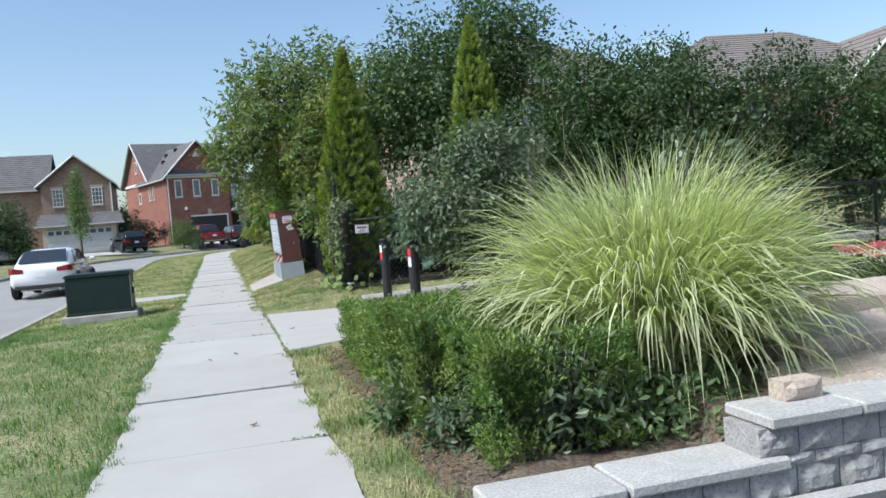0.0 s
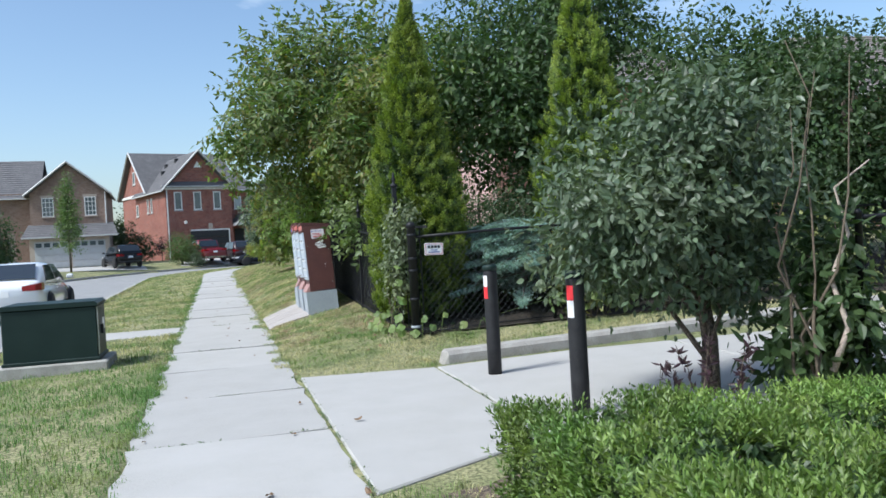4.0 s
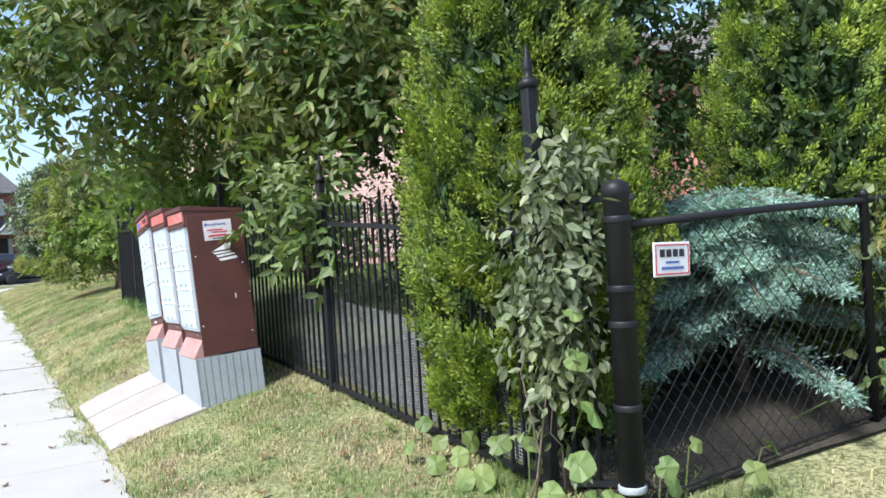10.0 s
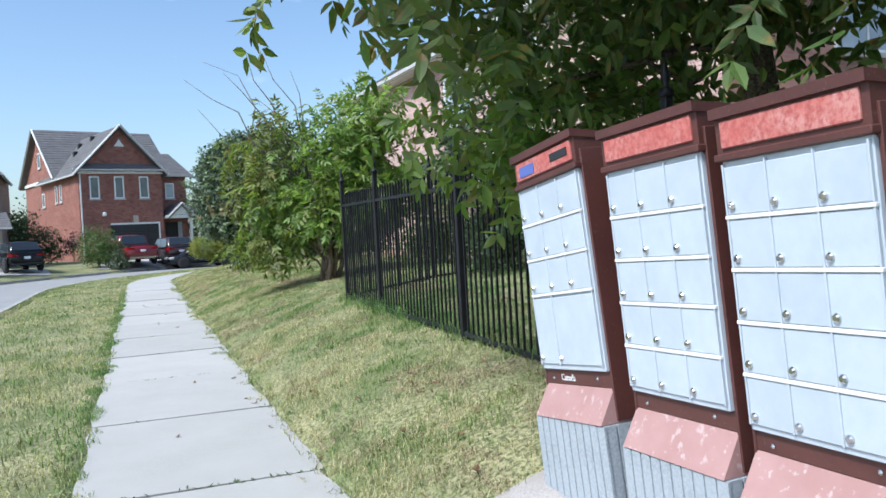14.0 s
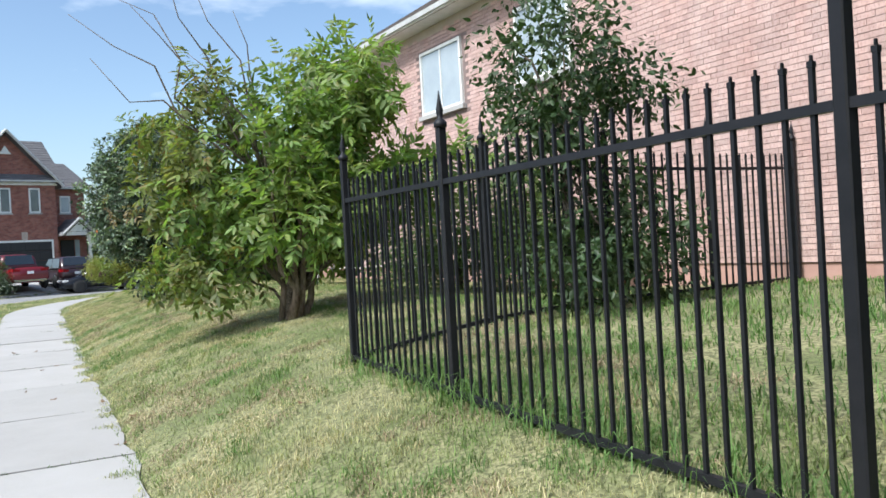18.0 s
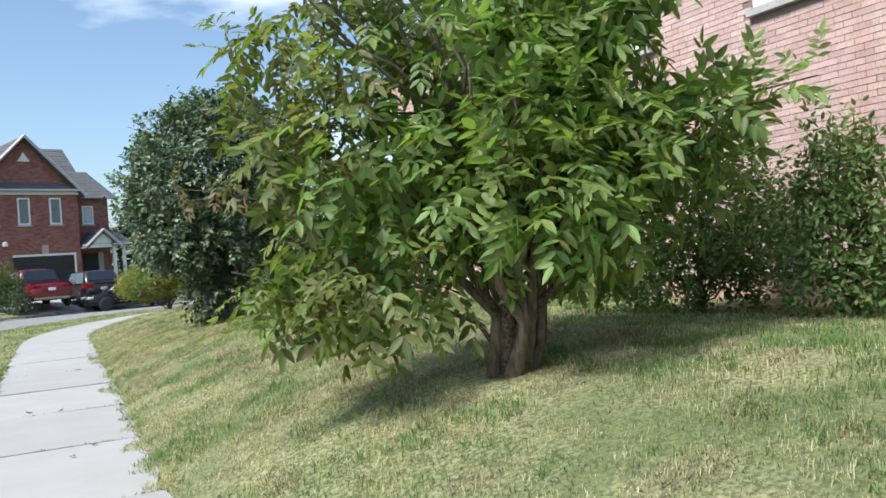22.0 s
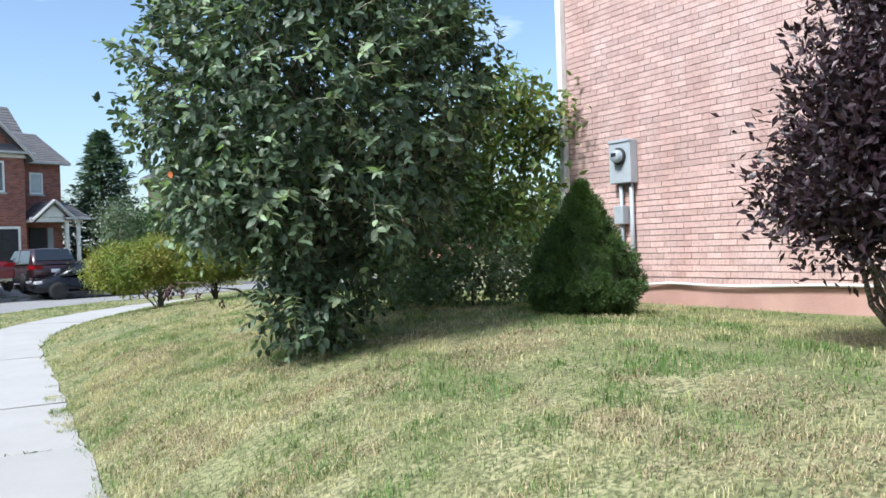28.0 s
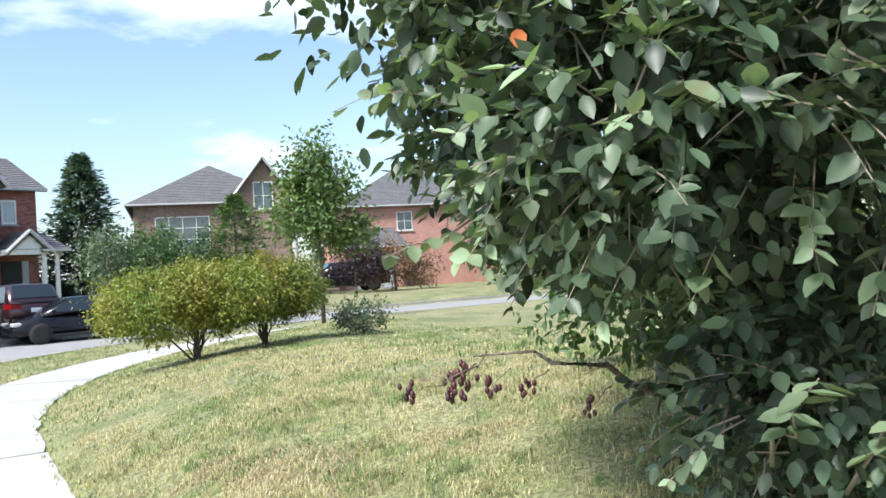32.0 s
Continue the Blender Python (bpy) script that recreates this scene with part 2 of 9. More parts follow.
M = {
    "lawn": material("lawn", (0.165, 0.20, 0.072), 0.95, vary=(0.37, 0.345, 0.18), scale=0.8, fine=(0.10, 0.105, 0.045), fine_scale=32, bump=1.0, bump_scale=60, vary_at=(0.36, 0.58)),
    "thatch": material("withered_grass", (0.33, 0.25, 0.145), 0.9, vary=(0.20, 0.145, 0.08), scale=2.2, fine=(0.42, 0.35, 0.22), fine_scale=14, per_island=0.45, vary_at=(0.42, 0.6)),
    "straw": material("straw_grass", (0.46, 0.39, 0.22), 0.85, vary=(0.36, 0.30, 0.155), scale=2.5, fine=(0.52, 0.46, 0.30), fine_scale=12, per_island=0.35, transmit=0.2, vary_at=(0.42, 0.6)),
    "blade": material("grass_blade", (0.165, 0.24, 0.072), 0.7, vary=(0.47, 0.42, 0.25), scale=1.3, fine=(0.10, 0.135, 0.05), fine_scale=7, fine_at=(0.50, 0.66), per_island=0.45, transmit=0.25, vary_at=(0.43, 0.56)),
    "blade_green": material("green_grass_blade", (0.115, 0.205, 0.055), 0.7, vary=(0.26, 0.28, 0.115), scale=1.1, per_island=0.4, transmit=0.25, vary_at=(0.5, 0.7)),
    "concrete": material("sidewalk_concrete", (0.41, 0.395, 0.38), 0.9, vary=(0.355, 0.34, 0.32), scale=1.7, fine=(0.40, 0.385, 0.365), fine_scale=90, bump=0.25, bump_scale=220, per_object=0.05),
    "old_concrete": material("old_concrete", (0.40, 0.365, 0.345), 0.95, vary=(0.33, 0.30, 0.28), scale=3, fine=(0.30, 0.27, 0.255), fine_scale=80, bump=0.3, bump_scale=200, per_object=0.08),
    "kerb": material("kerb_concrete", (0.42, 0.40, 0.37), 0.95, vary=(0.30, 0.28, 0.25), scale=4, fine=(0.25, 0.24, 0.22), fine_scale=60, bump=0.6, bump_scale=120, fine_at=(0.52, 0.72)),
    "asphalt": material("asphalt", (0.26, 0.255, 0.25), 0.9, vary=(0.20, 0.198, 0.197), scale=0.7, fine=(0.31, 0.305, 0.30), fine_scale=160, bump=0.4, bump_scale=300),
    "driveway": material("dark_asphalt", (0.045, 0.047, 0.052), 0.9, vary=(0.06, 0.06, 0.065), scale=2, fine=(0.10, 0.10, 0.10), fine_scale=200, bump=0.5, bump_scale=300),
    "soil": material("soil", (0.13, 0.095, 0.07), 0.95, vary=(0.22, 0.17, 0.12), scale=6, fine=(0.06, 0.045, 0.035), fine_scale=40, bump=1.0, bump_scale=60),
    "black_metal": material("black_painted_metal", (0.009, 0.0095, 0.012), 0.5, spec=0.3, vary=(0.014, 0.014, 0.017), scale=12, bump=0.05, per_object=0.15),
    "bollard": material("black_bollard_plastic", (0.013, 0.013, 0.015), 0.55, spec=0.35, vary=(0.022, 0.022, 0.024), scale=14, fine=(0.05, 0.05, 0.05), fine_scale=90, fine_at=(0.62, 0.75)),
    "wire": material("black_vinyl_wire", (0.016, 0.017, 0.019), 0.5, spec=0.3, per_island=0.2),
    "mesh_grey": material("grey_netting", (0.25, 0.26, 0.27), 0.6),
    "brown": material("brown_paint", (0.095, 0.032, 0.026), 0.5, vary=(0.075, 0.026, 0.022), scale=5, fine=(0.13, 0.06, 0.05), fine_scale=70, fine_at=(0.6, 0.75), bump=0.06, bump_scale=40),
    "red_faded": material("faded_red_paint", (0.48, 0.12, 0.10), 0.6, vary=(0.52, 0.24, 0.21), scale=9, fine=(0.38, 0.09, 0.08), fine_scale=50, bump=0.1),
    "pink_faded": material("faded_pink_paint", (0.34, 0.19, 0.175), 0.7, vary=(0.38, 0.225, 0.21), scale=5, fine=(0.45, 0.33, 0.315), fine_scale=22, fine_at=(0.6, 0.66), bump=0.1),
    "grey_metal": material("grey_ribbed_metal", (0.33, 0.365, 0.40), 0.55, vary=(0.28, 0.31, 0.345), scale=6, fine=(0.38, 0.41, 0.44), fine_scale=70, bump=0.08),
    "box_door": material("pale_aluminium", (0.50, 0.55, 0.61), 0.45, metal=0.1, vary=(0.45, 0.50, 0.56), scale=8, per_object=0.04),
    "trim": material("weathered_white_trim", (0.52, 0.52, 0.51), 0.6, vary=(0.42, 0.42, 0.41), scale=3),
    "shaded_soil": material("shade_darkened_soil", (0.045, 0.036, 0.028), 0.95, vary=(0.075, 0.06, 0.045), scale=6, fine=(0.02, 0.016, 0.012), fine_scale=40, bump=1.0, bump_scale=60),
    "white": material("white_paint", (0.78, 0.78, 0.76), 0.5, vary=(0.66, 0.66, 0.64), scale=4),
    "dark_green": material("dark_green_enamel", (0.008, 0.021, 0.018), 0.5, spec=0.3, vary=(0.012, 0.027, 0.023), scale=3, bump=0.05, bump_scale=20),
    "bark": material("bark", (0.13, 0.10, 0.075), 0.95, vary=(0.20, 0.165, 0.13), scale=14, fine=(0.05, 0.04, 0.03), fine_scale=50, bump=1.0, bump_scale=50),
    "smooth_bark": material("smooth_brown_bark", (0.17, 0.125, 0.095), 0.9, vary=(0.24, 0.19, 0.15), scale=6, fine=(0.10, 0.075, 0.055), fine_scale=30, bump=0.5, bump_scale=40, stretch=0.3),
    "pale_twig": material("pale_twig", (0.30, 0.26, 0.20), 0.9, vary=(0.20, 0.17, 0.13), scale=20),
    "twig": material("twig", (0.16, 0.125, 0.09), 0.9, vary=(0.09, 0.07, 0.05), scale=20),
    "roof": material("grey_shingles", (0.105, 0.10, 0.105), 0.95, vary=(0.16, 0.152, 0.156), scale=1.5, fine=(0.10, 0.10, 0.105), fine_scale=9, bump=0.5, bump_scale=18, per_island=0.1),
    "brown_roof": material("brown_shingles", (0.19, 0.172, 0.165), 0.95, vary=(0.24, 0.22, 0.21), scale=1.5, fine=(0.17, 0.14, 0.13), fine_scale=9, bump=0.5, bump_scale=18),
    "glass": material("window_glass", (0.06, 0.08, 0.09), 0.06, spec=0.9, vary=(0.10, 0.12, 0.13), scale=0.8),
    "bright_glass": material("window_blind_glass", (0.42, 0.47, 0.50), 0.12, spec=0.9, vary=(0.34, 0.39, 0.43), scale=1.2),
    "tyre": material("tyre_rubber", (0.02, 0.02, 0.02), 0.85),
    "rim": material("alloy_rim", (0.45, 0.46, 0.48), 0.3, metal=0.8),
    "car_white": material("white_car_paint", (0.78, 0.79, 0.80), 0.25, coat=1.0),
    "car_black": material("black_car_paint", (0.006, 0.007, 0.010), 0.2, spec=0.25, coat=0.25),
    "car_red": material("red_car_paint", (0.14, 0.006, 0.011), 0.3, coat=0.4),
    "car_silver": material("silver_car_paint", (0.45, 0.46, 0.48), 0.3, metal=0.5, coat=1.0),
    "car_maroon": material("dark_maroon_car_paint", (0.03, 0.01, 0.013), 0.3, coat=0.6),
    "car_glass": material("car_glass", (0.02, 0.025, 0.03), 0.04, spec=1.0),
    "lamp_red": material("red_lamp_plastic", (0.22, 0.006, 0.010), 0.2, coat=0.4),
    "lamp_clear": material("clear_lamp_plastic", (0.6, 0.6, 0.6), 0.15, coat=0.8),
    "chrome": material("chrome", (0.6, 0.6, 0.6), 0.15, metal=1.0),
    "signal_red": material("red_reflective_tape", (0.62, 0.03, 0.04), 0.35),
    "signal_white": material("white_reflective_tape", (0.8, 0.8, 0.8), 0.35),
    "dark": material("dark_trim", (0.02, 0.02, 0.022), 0.6),
    "ink": material("black_ink", (0.02, 0.02, 0.025), 0.6),
    "ink_red": material("red_ink", (0.5, 0.04, 0.05), 0.6),
    "ink_blue": material("blue_ink", (0.10, 0.14, 0.40), 0.6),
    "notice": material("weathered_paper", (0.62, 0.56, 0.60), 0.7, vary=(0.70, 0.66, 0.68), scale=14, fine=(0.50, 0.36, 0.42), fine_scale=60, fine_at=(0.55, 0.7)),
    "meter": material("grey_meter_enamel", (0.42, 0.46, 0.49), 0.45, vary=(0.36, 0.40, 0.43), scale=8),
    "stone": material("grey_split_stone", (0.40, 0.39, 0.385), 0.95, vary=(0.29, 0.285, 0.28), scale=8, fine=(0.20, 0.195, 0.19), fine_scale=45, bump=1.0, bump_scale=45, per_object=0.12, fine_at=(0.5, 0.7)),
    "stone_cap": material("grey_cap_stone", (0.50, 0.49, 0.48), 0.95, vary=(0.40, 0.39, 0.38), scale=6, fine=(0.33, 0.32, 0.31), fine_scale=60, bump=0.6, bump_scale=80, per_object=0.08),
    "sand_stone": material("tan_paver_stone", (0.56, 0.46, 0.38), 0.95, vary=(0.45, 0.38, 0.32), scale=5, fine=(0.36, 0.29, 0.25), fine_scale=50, bump=0.5, bump_scale=70, per_object=0.12),
    "brick_pink": material("pink_brick", (0.57, 0.375, 0.33), 0.9, vary=(0.64, 0.47, 0.43), scale=2.2, fine=(0.42, 0.25, 0.22), fine_scale=60, stretch=0.3, bump=0.6, bump_scale=110, per_object=0.13, per_island=0.13, fine_at=(0.5, 0.72)),
    "mortar": material("dark_mortar", (0.20, 0.145, 0.135), 0.95, vary=(0.26, 0.20, 0.185), scale=5, bump=0.3),
    "foundation": material("pink_parged_foundation", (0.50, 0.31, 0.26), 0.95, vary=(0.42, 0.25, 0.21), scale=2, bump=0.4, bump_scale=60),
    "tan": material("tan_siding", (0.40, 0.33, 0.27), 0.9, vary=(0.46, 0.39, 0.33), scale=2),
    "garage": material("grey_garage_door", (0.44, 0.45, 0.46), 0.6, vary=(0.40, 0.41, 0.42), scale=2),
    "brick_red_far": brick_material("red_brick_courses", (0.17, 0.05, 0.036), (0.33, 0.125, 0.09), (0.30, 0.22, 0.19)),
    "brick_tan_far": brick_material("brown_brick_courses", (0.17, 0.105, 0.08), (0.26, 0.175, 0.135), (0.30, 0.25, 0.21)),
    "brick_pink_far": brick_material("pink_brick_courses", (0.44, 0.20, 0.15), (0.50, 0.26, 0.2), (0.4, 0.3, 0.27)),
}


def leaf_material(name, base, vary, spread=0.3, transmit=0.22, rough=0.5, scale=1.5, fine=None):
    base, vary = tuple(1.15 * c for c in base), tuple(1.15 * c for c in vary)
    return material(name, base, rough, spec=0.45, vary=vary, scale=scale, fine=fine, fine_scale=9, per_island=spread, per_object=spread * 0.6, transmit=transmit, vary_at=(0.4, 0.65), fine_at=(0.55, 0.72))


L = {
    "ash": leaf_material("ash_leaf", (0.060, 0.105, 0.029), (0.108, 0.135, 0.038), fine=(0.22, 0.14, 0.04), transmit=0.32, spread=0.45),
    "ash_dark": leaf_material("ash_leaf_dark", (0.04, 0.078, 0.025), (0.065, 0.105, 0.035), transmit=0.25),
    "walnut": leaf_material("walnut_leaf", (0.10, 0.165, 0.045), (0.16, 0.205, 0.06), transmit=0.42, fine=(0.22, 0.18, 0.06), spread=0.4),
    "walnut_olive": leaf_material("turning_walnut_leaf", (0.125, 0.165, 0.05), (0.18, 0.19, 0.065), transmit=0.42, spread=0.4, scale=2.5, fine=(0.26, 0.12, 0.05)),
    "walnut_brown": leaf_material("browning_walnut_leaf", (0.115, 0.105, 0.045), (0.15, 0.085, 0.045), transmit=0.35, spread=0.4, scale=4, fine=(0.13, 0.15, 0.05)),
    "lilac": leaf_material("lilac_leaf", (0.065, 0.095, 0.055), (0.11, 0.14, 0.085), rough=0.42),
    "viburnum": leaf_material("viburnum_leaf", (0.040, 0.064, 0.038), (0.062, 0.088, 0.052), rough=0.45, transmit=0.2, spread=0.55),
    "viburnum_lit": leaf_material("viburnum_lit_leaf", (0.11, 0.155, 0.09), (0.16, 0.205, 0.125), rough=0.5, spread=0.6, fine=(0.15, 0.155, 0.08)),
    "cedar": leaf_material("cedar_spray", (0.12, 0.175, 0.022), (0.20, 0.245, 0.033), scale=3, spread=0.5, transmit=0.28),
    "cedar_inner": leaf_material("inner_cedar_spray", (0.055, 0.095, 0.018), (0.09, 0.135, 0.024), scale=3, spread=0.5, transmit=0.2),
    "box": leaf_material("boxwood_leaf", (0.10, 0.17, 0.042), (0.18, 0.235, 0.06), rough=0.45, spread=0.5, transmit=0.3, scale=2.5),
    "miscanthus": leaf_material("miscanthus_blade", (0.40, 0.44, 0.24), (0.60, 0.60, 0.43), spread=0.4, scale=4, transmit=0.35),
    "blue_spruce": leaf_material("blue_spruce_needle", (0.17, 0.27, 0.245), (0.29, 0.39, 0.36), scale=4),
    "spruce": leaf_material("spruce_needle", (0.045, 0.085, 0.026), (0.075, 0.122, 0.034), scale=5, spread=0.4),
    "purple": leaf_material("purple_leaf", (0.024, 0.014, 0.018), (0.038, 0.018, 0.024), transmit=0.12, rough=0.4),
    "ash_pale": leaf_material("pale_ash_leaf", (0.12, 0.175, 0.06), (0.17, 0.21, 0.075), spread=0.4, transmit=0.3),
    "vine_pale": leaf_material("pale_vine_leaf", (0.16, 0.20, 0.115), (0.22, 0.25, 0.13), spread=0.45),
    "vine": leaf_material("vine_leaf", (0.085, 0.13, 0.05), (0.18, 0.18, 0.065)),
    "vine_yellow": leaf_material("yellow_vine_leaf", (0.26, 0.21, 0.06), (0.16, 0.17, 0.05)),
    "gourd": leaf_material("gourd_leaf", (0.085, 0.14, 0.045), (0.16, 0.19, 0.065), transmit=0.35),
    "euonymus": leaf_material("euonymus_leaf", (0.12, 0.17, 0.026), (0.21, 0.20, 0.036), fine=(0.18, 0.08, 0.03)),
    "maple": leaf_material("honey_locust_leaf", (0.085, 0.14, 0.04), (0.12, 0.17, 0.05)),
    "blue_far": leaf_material("bluish_needle", (0.075, 0.12, 0.09), (0.12, 0.17, 0.13), spread=0.4),
    # also stands in for the shade inside the cedars, dwarf spruce and hedge
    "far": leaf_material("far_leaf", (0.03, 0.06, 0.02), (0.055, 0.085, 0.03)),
    "weed": leaf_material("weed_leaf", (0.075, 0.12, 0.05), (0.11, 0.15, 0.07)),
    "sedum": leaf_material("pink_sedum_flower", (0.45, 0.10, 0.12), (0.55, 0.19, 0.2)),
    "dry": leaf_material("dry_leaf", (0.20, 0.12, 0.06), (0.14, 0.08, 0.04), transmit=0.1),
    "berry": material("dark_red_berry", (0.05, 0.013, 0.015), 0.4, per_island=0.3),
}

# ---- building helpers ----
def part(name, bm, mat, parent=None, label="", smooth=False):
    """Links a bmesh as one mesh object under a thing or a part."""
    me = bpy.data.meshes.new(name)
    bm.normal_update()
    bm.to_mesh(me)
    bm.free()
    if smooth:
        me.shade_smooth()
    if mat:
        me.materials.append(mat)
    ob = new(name, me)
    ob.parent = parent
    if label:
        ob["label"] = label
    return ob


def from_arrays(name, verts, faces, mat, parent=None, label="", smooth=False):
    """Links vertex and face arrays (numpy, all faces with equally many corners) as one mesh object."""
    verts, faces = np.asarray(verts, dtype=np.float32).reshape(-1, 3), np.asarray(faces, dtype=np.int32)
    k = faces.shape[1]
    me = bpy.data.meshes.new(name)
    me.vertices.add(len(verts))
    me.vertices.foreach_set("co", verts.ravel())
    me.loops.add(faces.size)
    me.loops.foreach_set("vertex_index", faces.ravel())
    me.polygons.add(len(faces))
    me.polygons.foreach_set("loop_start", np.arange(0, faces.size, k, dtype=np.int32))
    me.update(calc_edges=True)
    me.validate()
    if smooth:
        me.shade_smooth()
    else:
        me.shade_flat()
    me.materials.append(mat)
    ob = new(name, me)
    ob.parent = parent
    if label:
        ob["label"] = label
    return ob


def thing(name, at, label, category, group="", turn=0.0, kind=""):
    ob = new(name)
    ob.empty_display_size = 0.1
    ob.matrix_world = pose(at[0], at[1], at[2], 0, 0, turn)
    return tagged(ob, label, category, group, kind)


def box(bm, x0, x1, y0, y1, z0, z1, bevel=0.0, m=None):
    """A box in bm, with its edges bevelled where asked."""
    c = ((x0 + x1) / 2, (y0 + y1) / 2, (z0 + z1) / 2)
    mat = Matrix.Translation(c) @ Matrix.Diagonal((abs(x1 - x0), abs(y1 - y0), abs(z1 - z0), 1))
    made = bmesh.ops.create_cube(bm, size=1.0, matrix=mat)
    vs = made["verts"]
    if bevel:
        es = list({e for v in vs for e in v.link_edges})
        r = bmesh.ops.bevel(bm, geom=es, offset=bevel, segments=1, affect="EDGES")
        vs = list({v for f in r["faces"] for v in f.verts} | {v for v in vs if v.is_valid})
    if m is not None:
        bmesh.ops.transform(bm, matrix=m, verts=vs)
    return vs


def boxed(x0, x1, y0, y1, z0, z1, bevel=0.0, m=None):
    bm = bmesh.new()
    box(bm, x0, x1, y0, y1, z0, z1, bevel, m)
    return bm


def prism(outline, depth, axis="y"):
    """A bmesh from a closed outline of (a, b) pairs, drawn out by depth. axis y: the outline lies in x, z; x: in y, z; z: in x, y."""
    bm = bmesh.new()
    place = {"y": lambda a, b, d: (a, d, b), "x": lambda a, b, d: (d, a, b), "z": lambda a, b, d: (a, b, d)}[axis]
    one = [bm.verts.new(place(a, b, 0)) for a, b in outline]
    two = [bm.verts.new(place(a, b, depth)) for a, b in outline]
    n = len(outline)
    for i in range(n):
        bm.faces.new((one[i], one[(i + 1) % n], two[(i + 1) % n], two[i]))
    bm.faces.new(one[::-1])
    bm.faces.new(two)
    bmesh.ops.recalc_face_normals(bm, faces=bm.faces)
    return bm


def tube(bm, points, radii, sides=6, cap=True):
    """A tapering tube along points."""
    pts = [Vector(p) for p in points]
    rings = []
    for i, p in enumerate(pts):
        d = (pts[min(i + 1, len(pts) - 1)] - pts[max(i - 1, 0)]).normalized()
        a = d.orthogonal().normalized()
        if abs(d.z) > 0.3:
            a = (Vector((1, 0, 0)) - d * d.x).normalized()
        b = d.cross(a)
        r = radii[i] if hasattr(radii, "__len__") else radii
        rings.append([bm.verts.new(p + (a * math.cos(2 * math.pi * k / sides) + b * math.sin(2 * math.pi * k / sides)) * r) for k in range(sides)])
    for i in range(len(rings) - 1):
        for k in range(sides):
            bm.faces.new((rings[i][k], rings[i][(k + 1) % sides], rings[i + 1][(k + 1) % sides], rings[i + 1][k]))
    if cap:
        bm.faces.new(rings[0][::-1])
        bm.faces.new(rings[-1])
    return bm


def lathe(profile, sides=16):
    """A bmesh turned from (radius, z) pairs about z."""
    bm = bmesh.new()
    rings = [[bm.verts.new((r * math.cos(2 * math.pi * k / sides), r * math.sin(2 * math.pi * k / sides), z)) for k in range(sides)] for r, z in profile]
    for i in range(len(rings) - 1):
        for k in range(sides):
            bm.faces.new((rings[i][k], rings[i][(k + 1) % sides], rings[i + 1][(k + 1) % sides], rings[i + 1][k]))
    bm.faces.new(rings[0][::-1])
    bm.faces.new(rings[-1])
    return bm


# ---- the lie of the land ----
CX, CY, RR = 13.9, 51.3, 14.0      # the bend of the sidewalk: centre and radius of its middle line
WALK_HALF, KERB_AT, ROAD_FAR = 0.78, -3.75, -10.5


def across(x, y):
    """Signed distance from the sidewalk's middle line, positive towards the lawns on the walker's right."""
    if y <= CY:
        return x - (CX - RR)
    if x >= CX:
        return CY + RR - y
    return RR - math.hypot(x - CX, y - CY)


def along(s, d):
    """The place at s metres along the sidewalk (s = y on its straight part) and d across it."""
    if s <= CY:
        return (CX - RR + d, s)
    a = (s - CY) / RR
    if a > math.pi / 2:
        return (CX + (s - CY) - RR * math.pi / 2, CY + RR - d)
    return (CX - (RR - d) * math.cos(a), CY + (RR - d) * math.sin(a))


def rise(y):
    return 0.35 * min(max((y - 22) / 48, 0), 1.2)


def ground(x, y):
    d = across(x, y)
    b = rise(y)
    if d > WALK_HALF:
        a = 0.95 * min(max((y - 14.3) / 9, 0), 1) * (1 - 0.5 * min(max((y - 45) / 12, 0), 1))
        near_house = min(max((d - 4.6) / 2.2, 0), 1) * min(max((y - 29) / 4, 0), 1)
        return b + a * (1 - math.exp(-(d - WALK_HALF) / 1.8)) - 0.2 * near_house
    if d > KERB_AT:
        return b - 0.02 * max(0, -d - WALK_HALF)
    if d > ROAD_FAR:
        return b - 0.2
    return b - 0.06 + 0.46 * (1 - math.exp(-(ROAD_FAR - d) / 3))


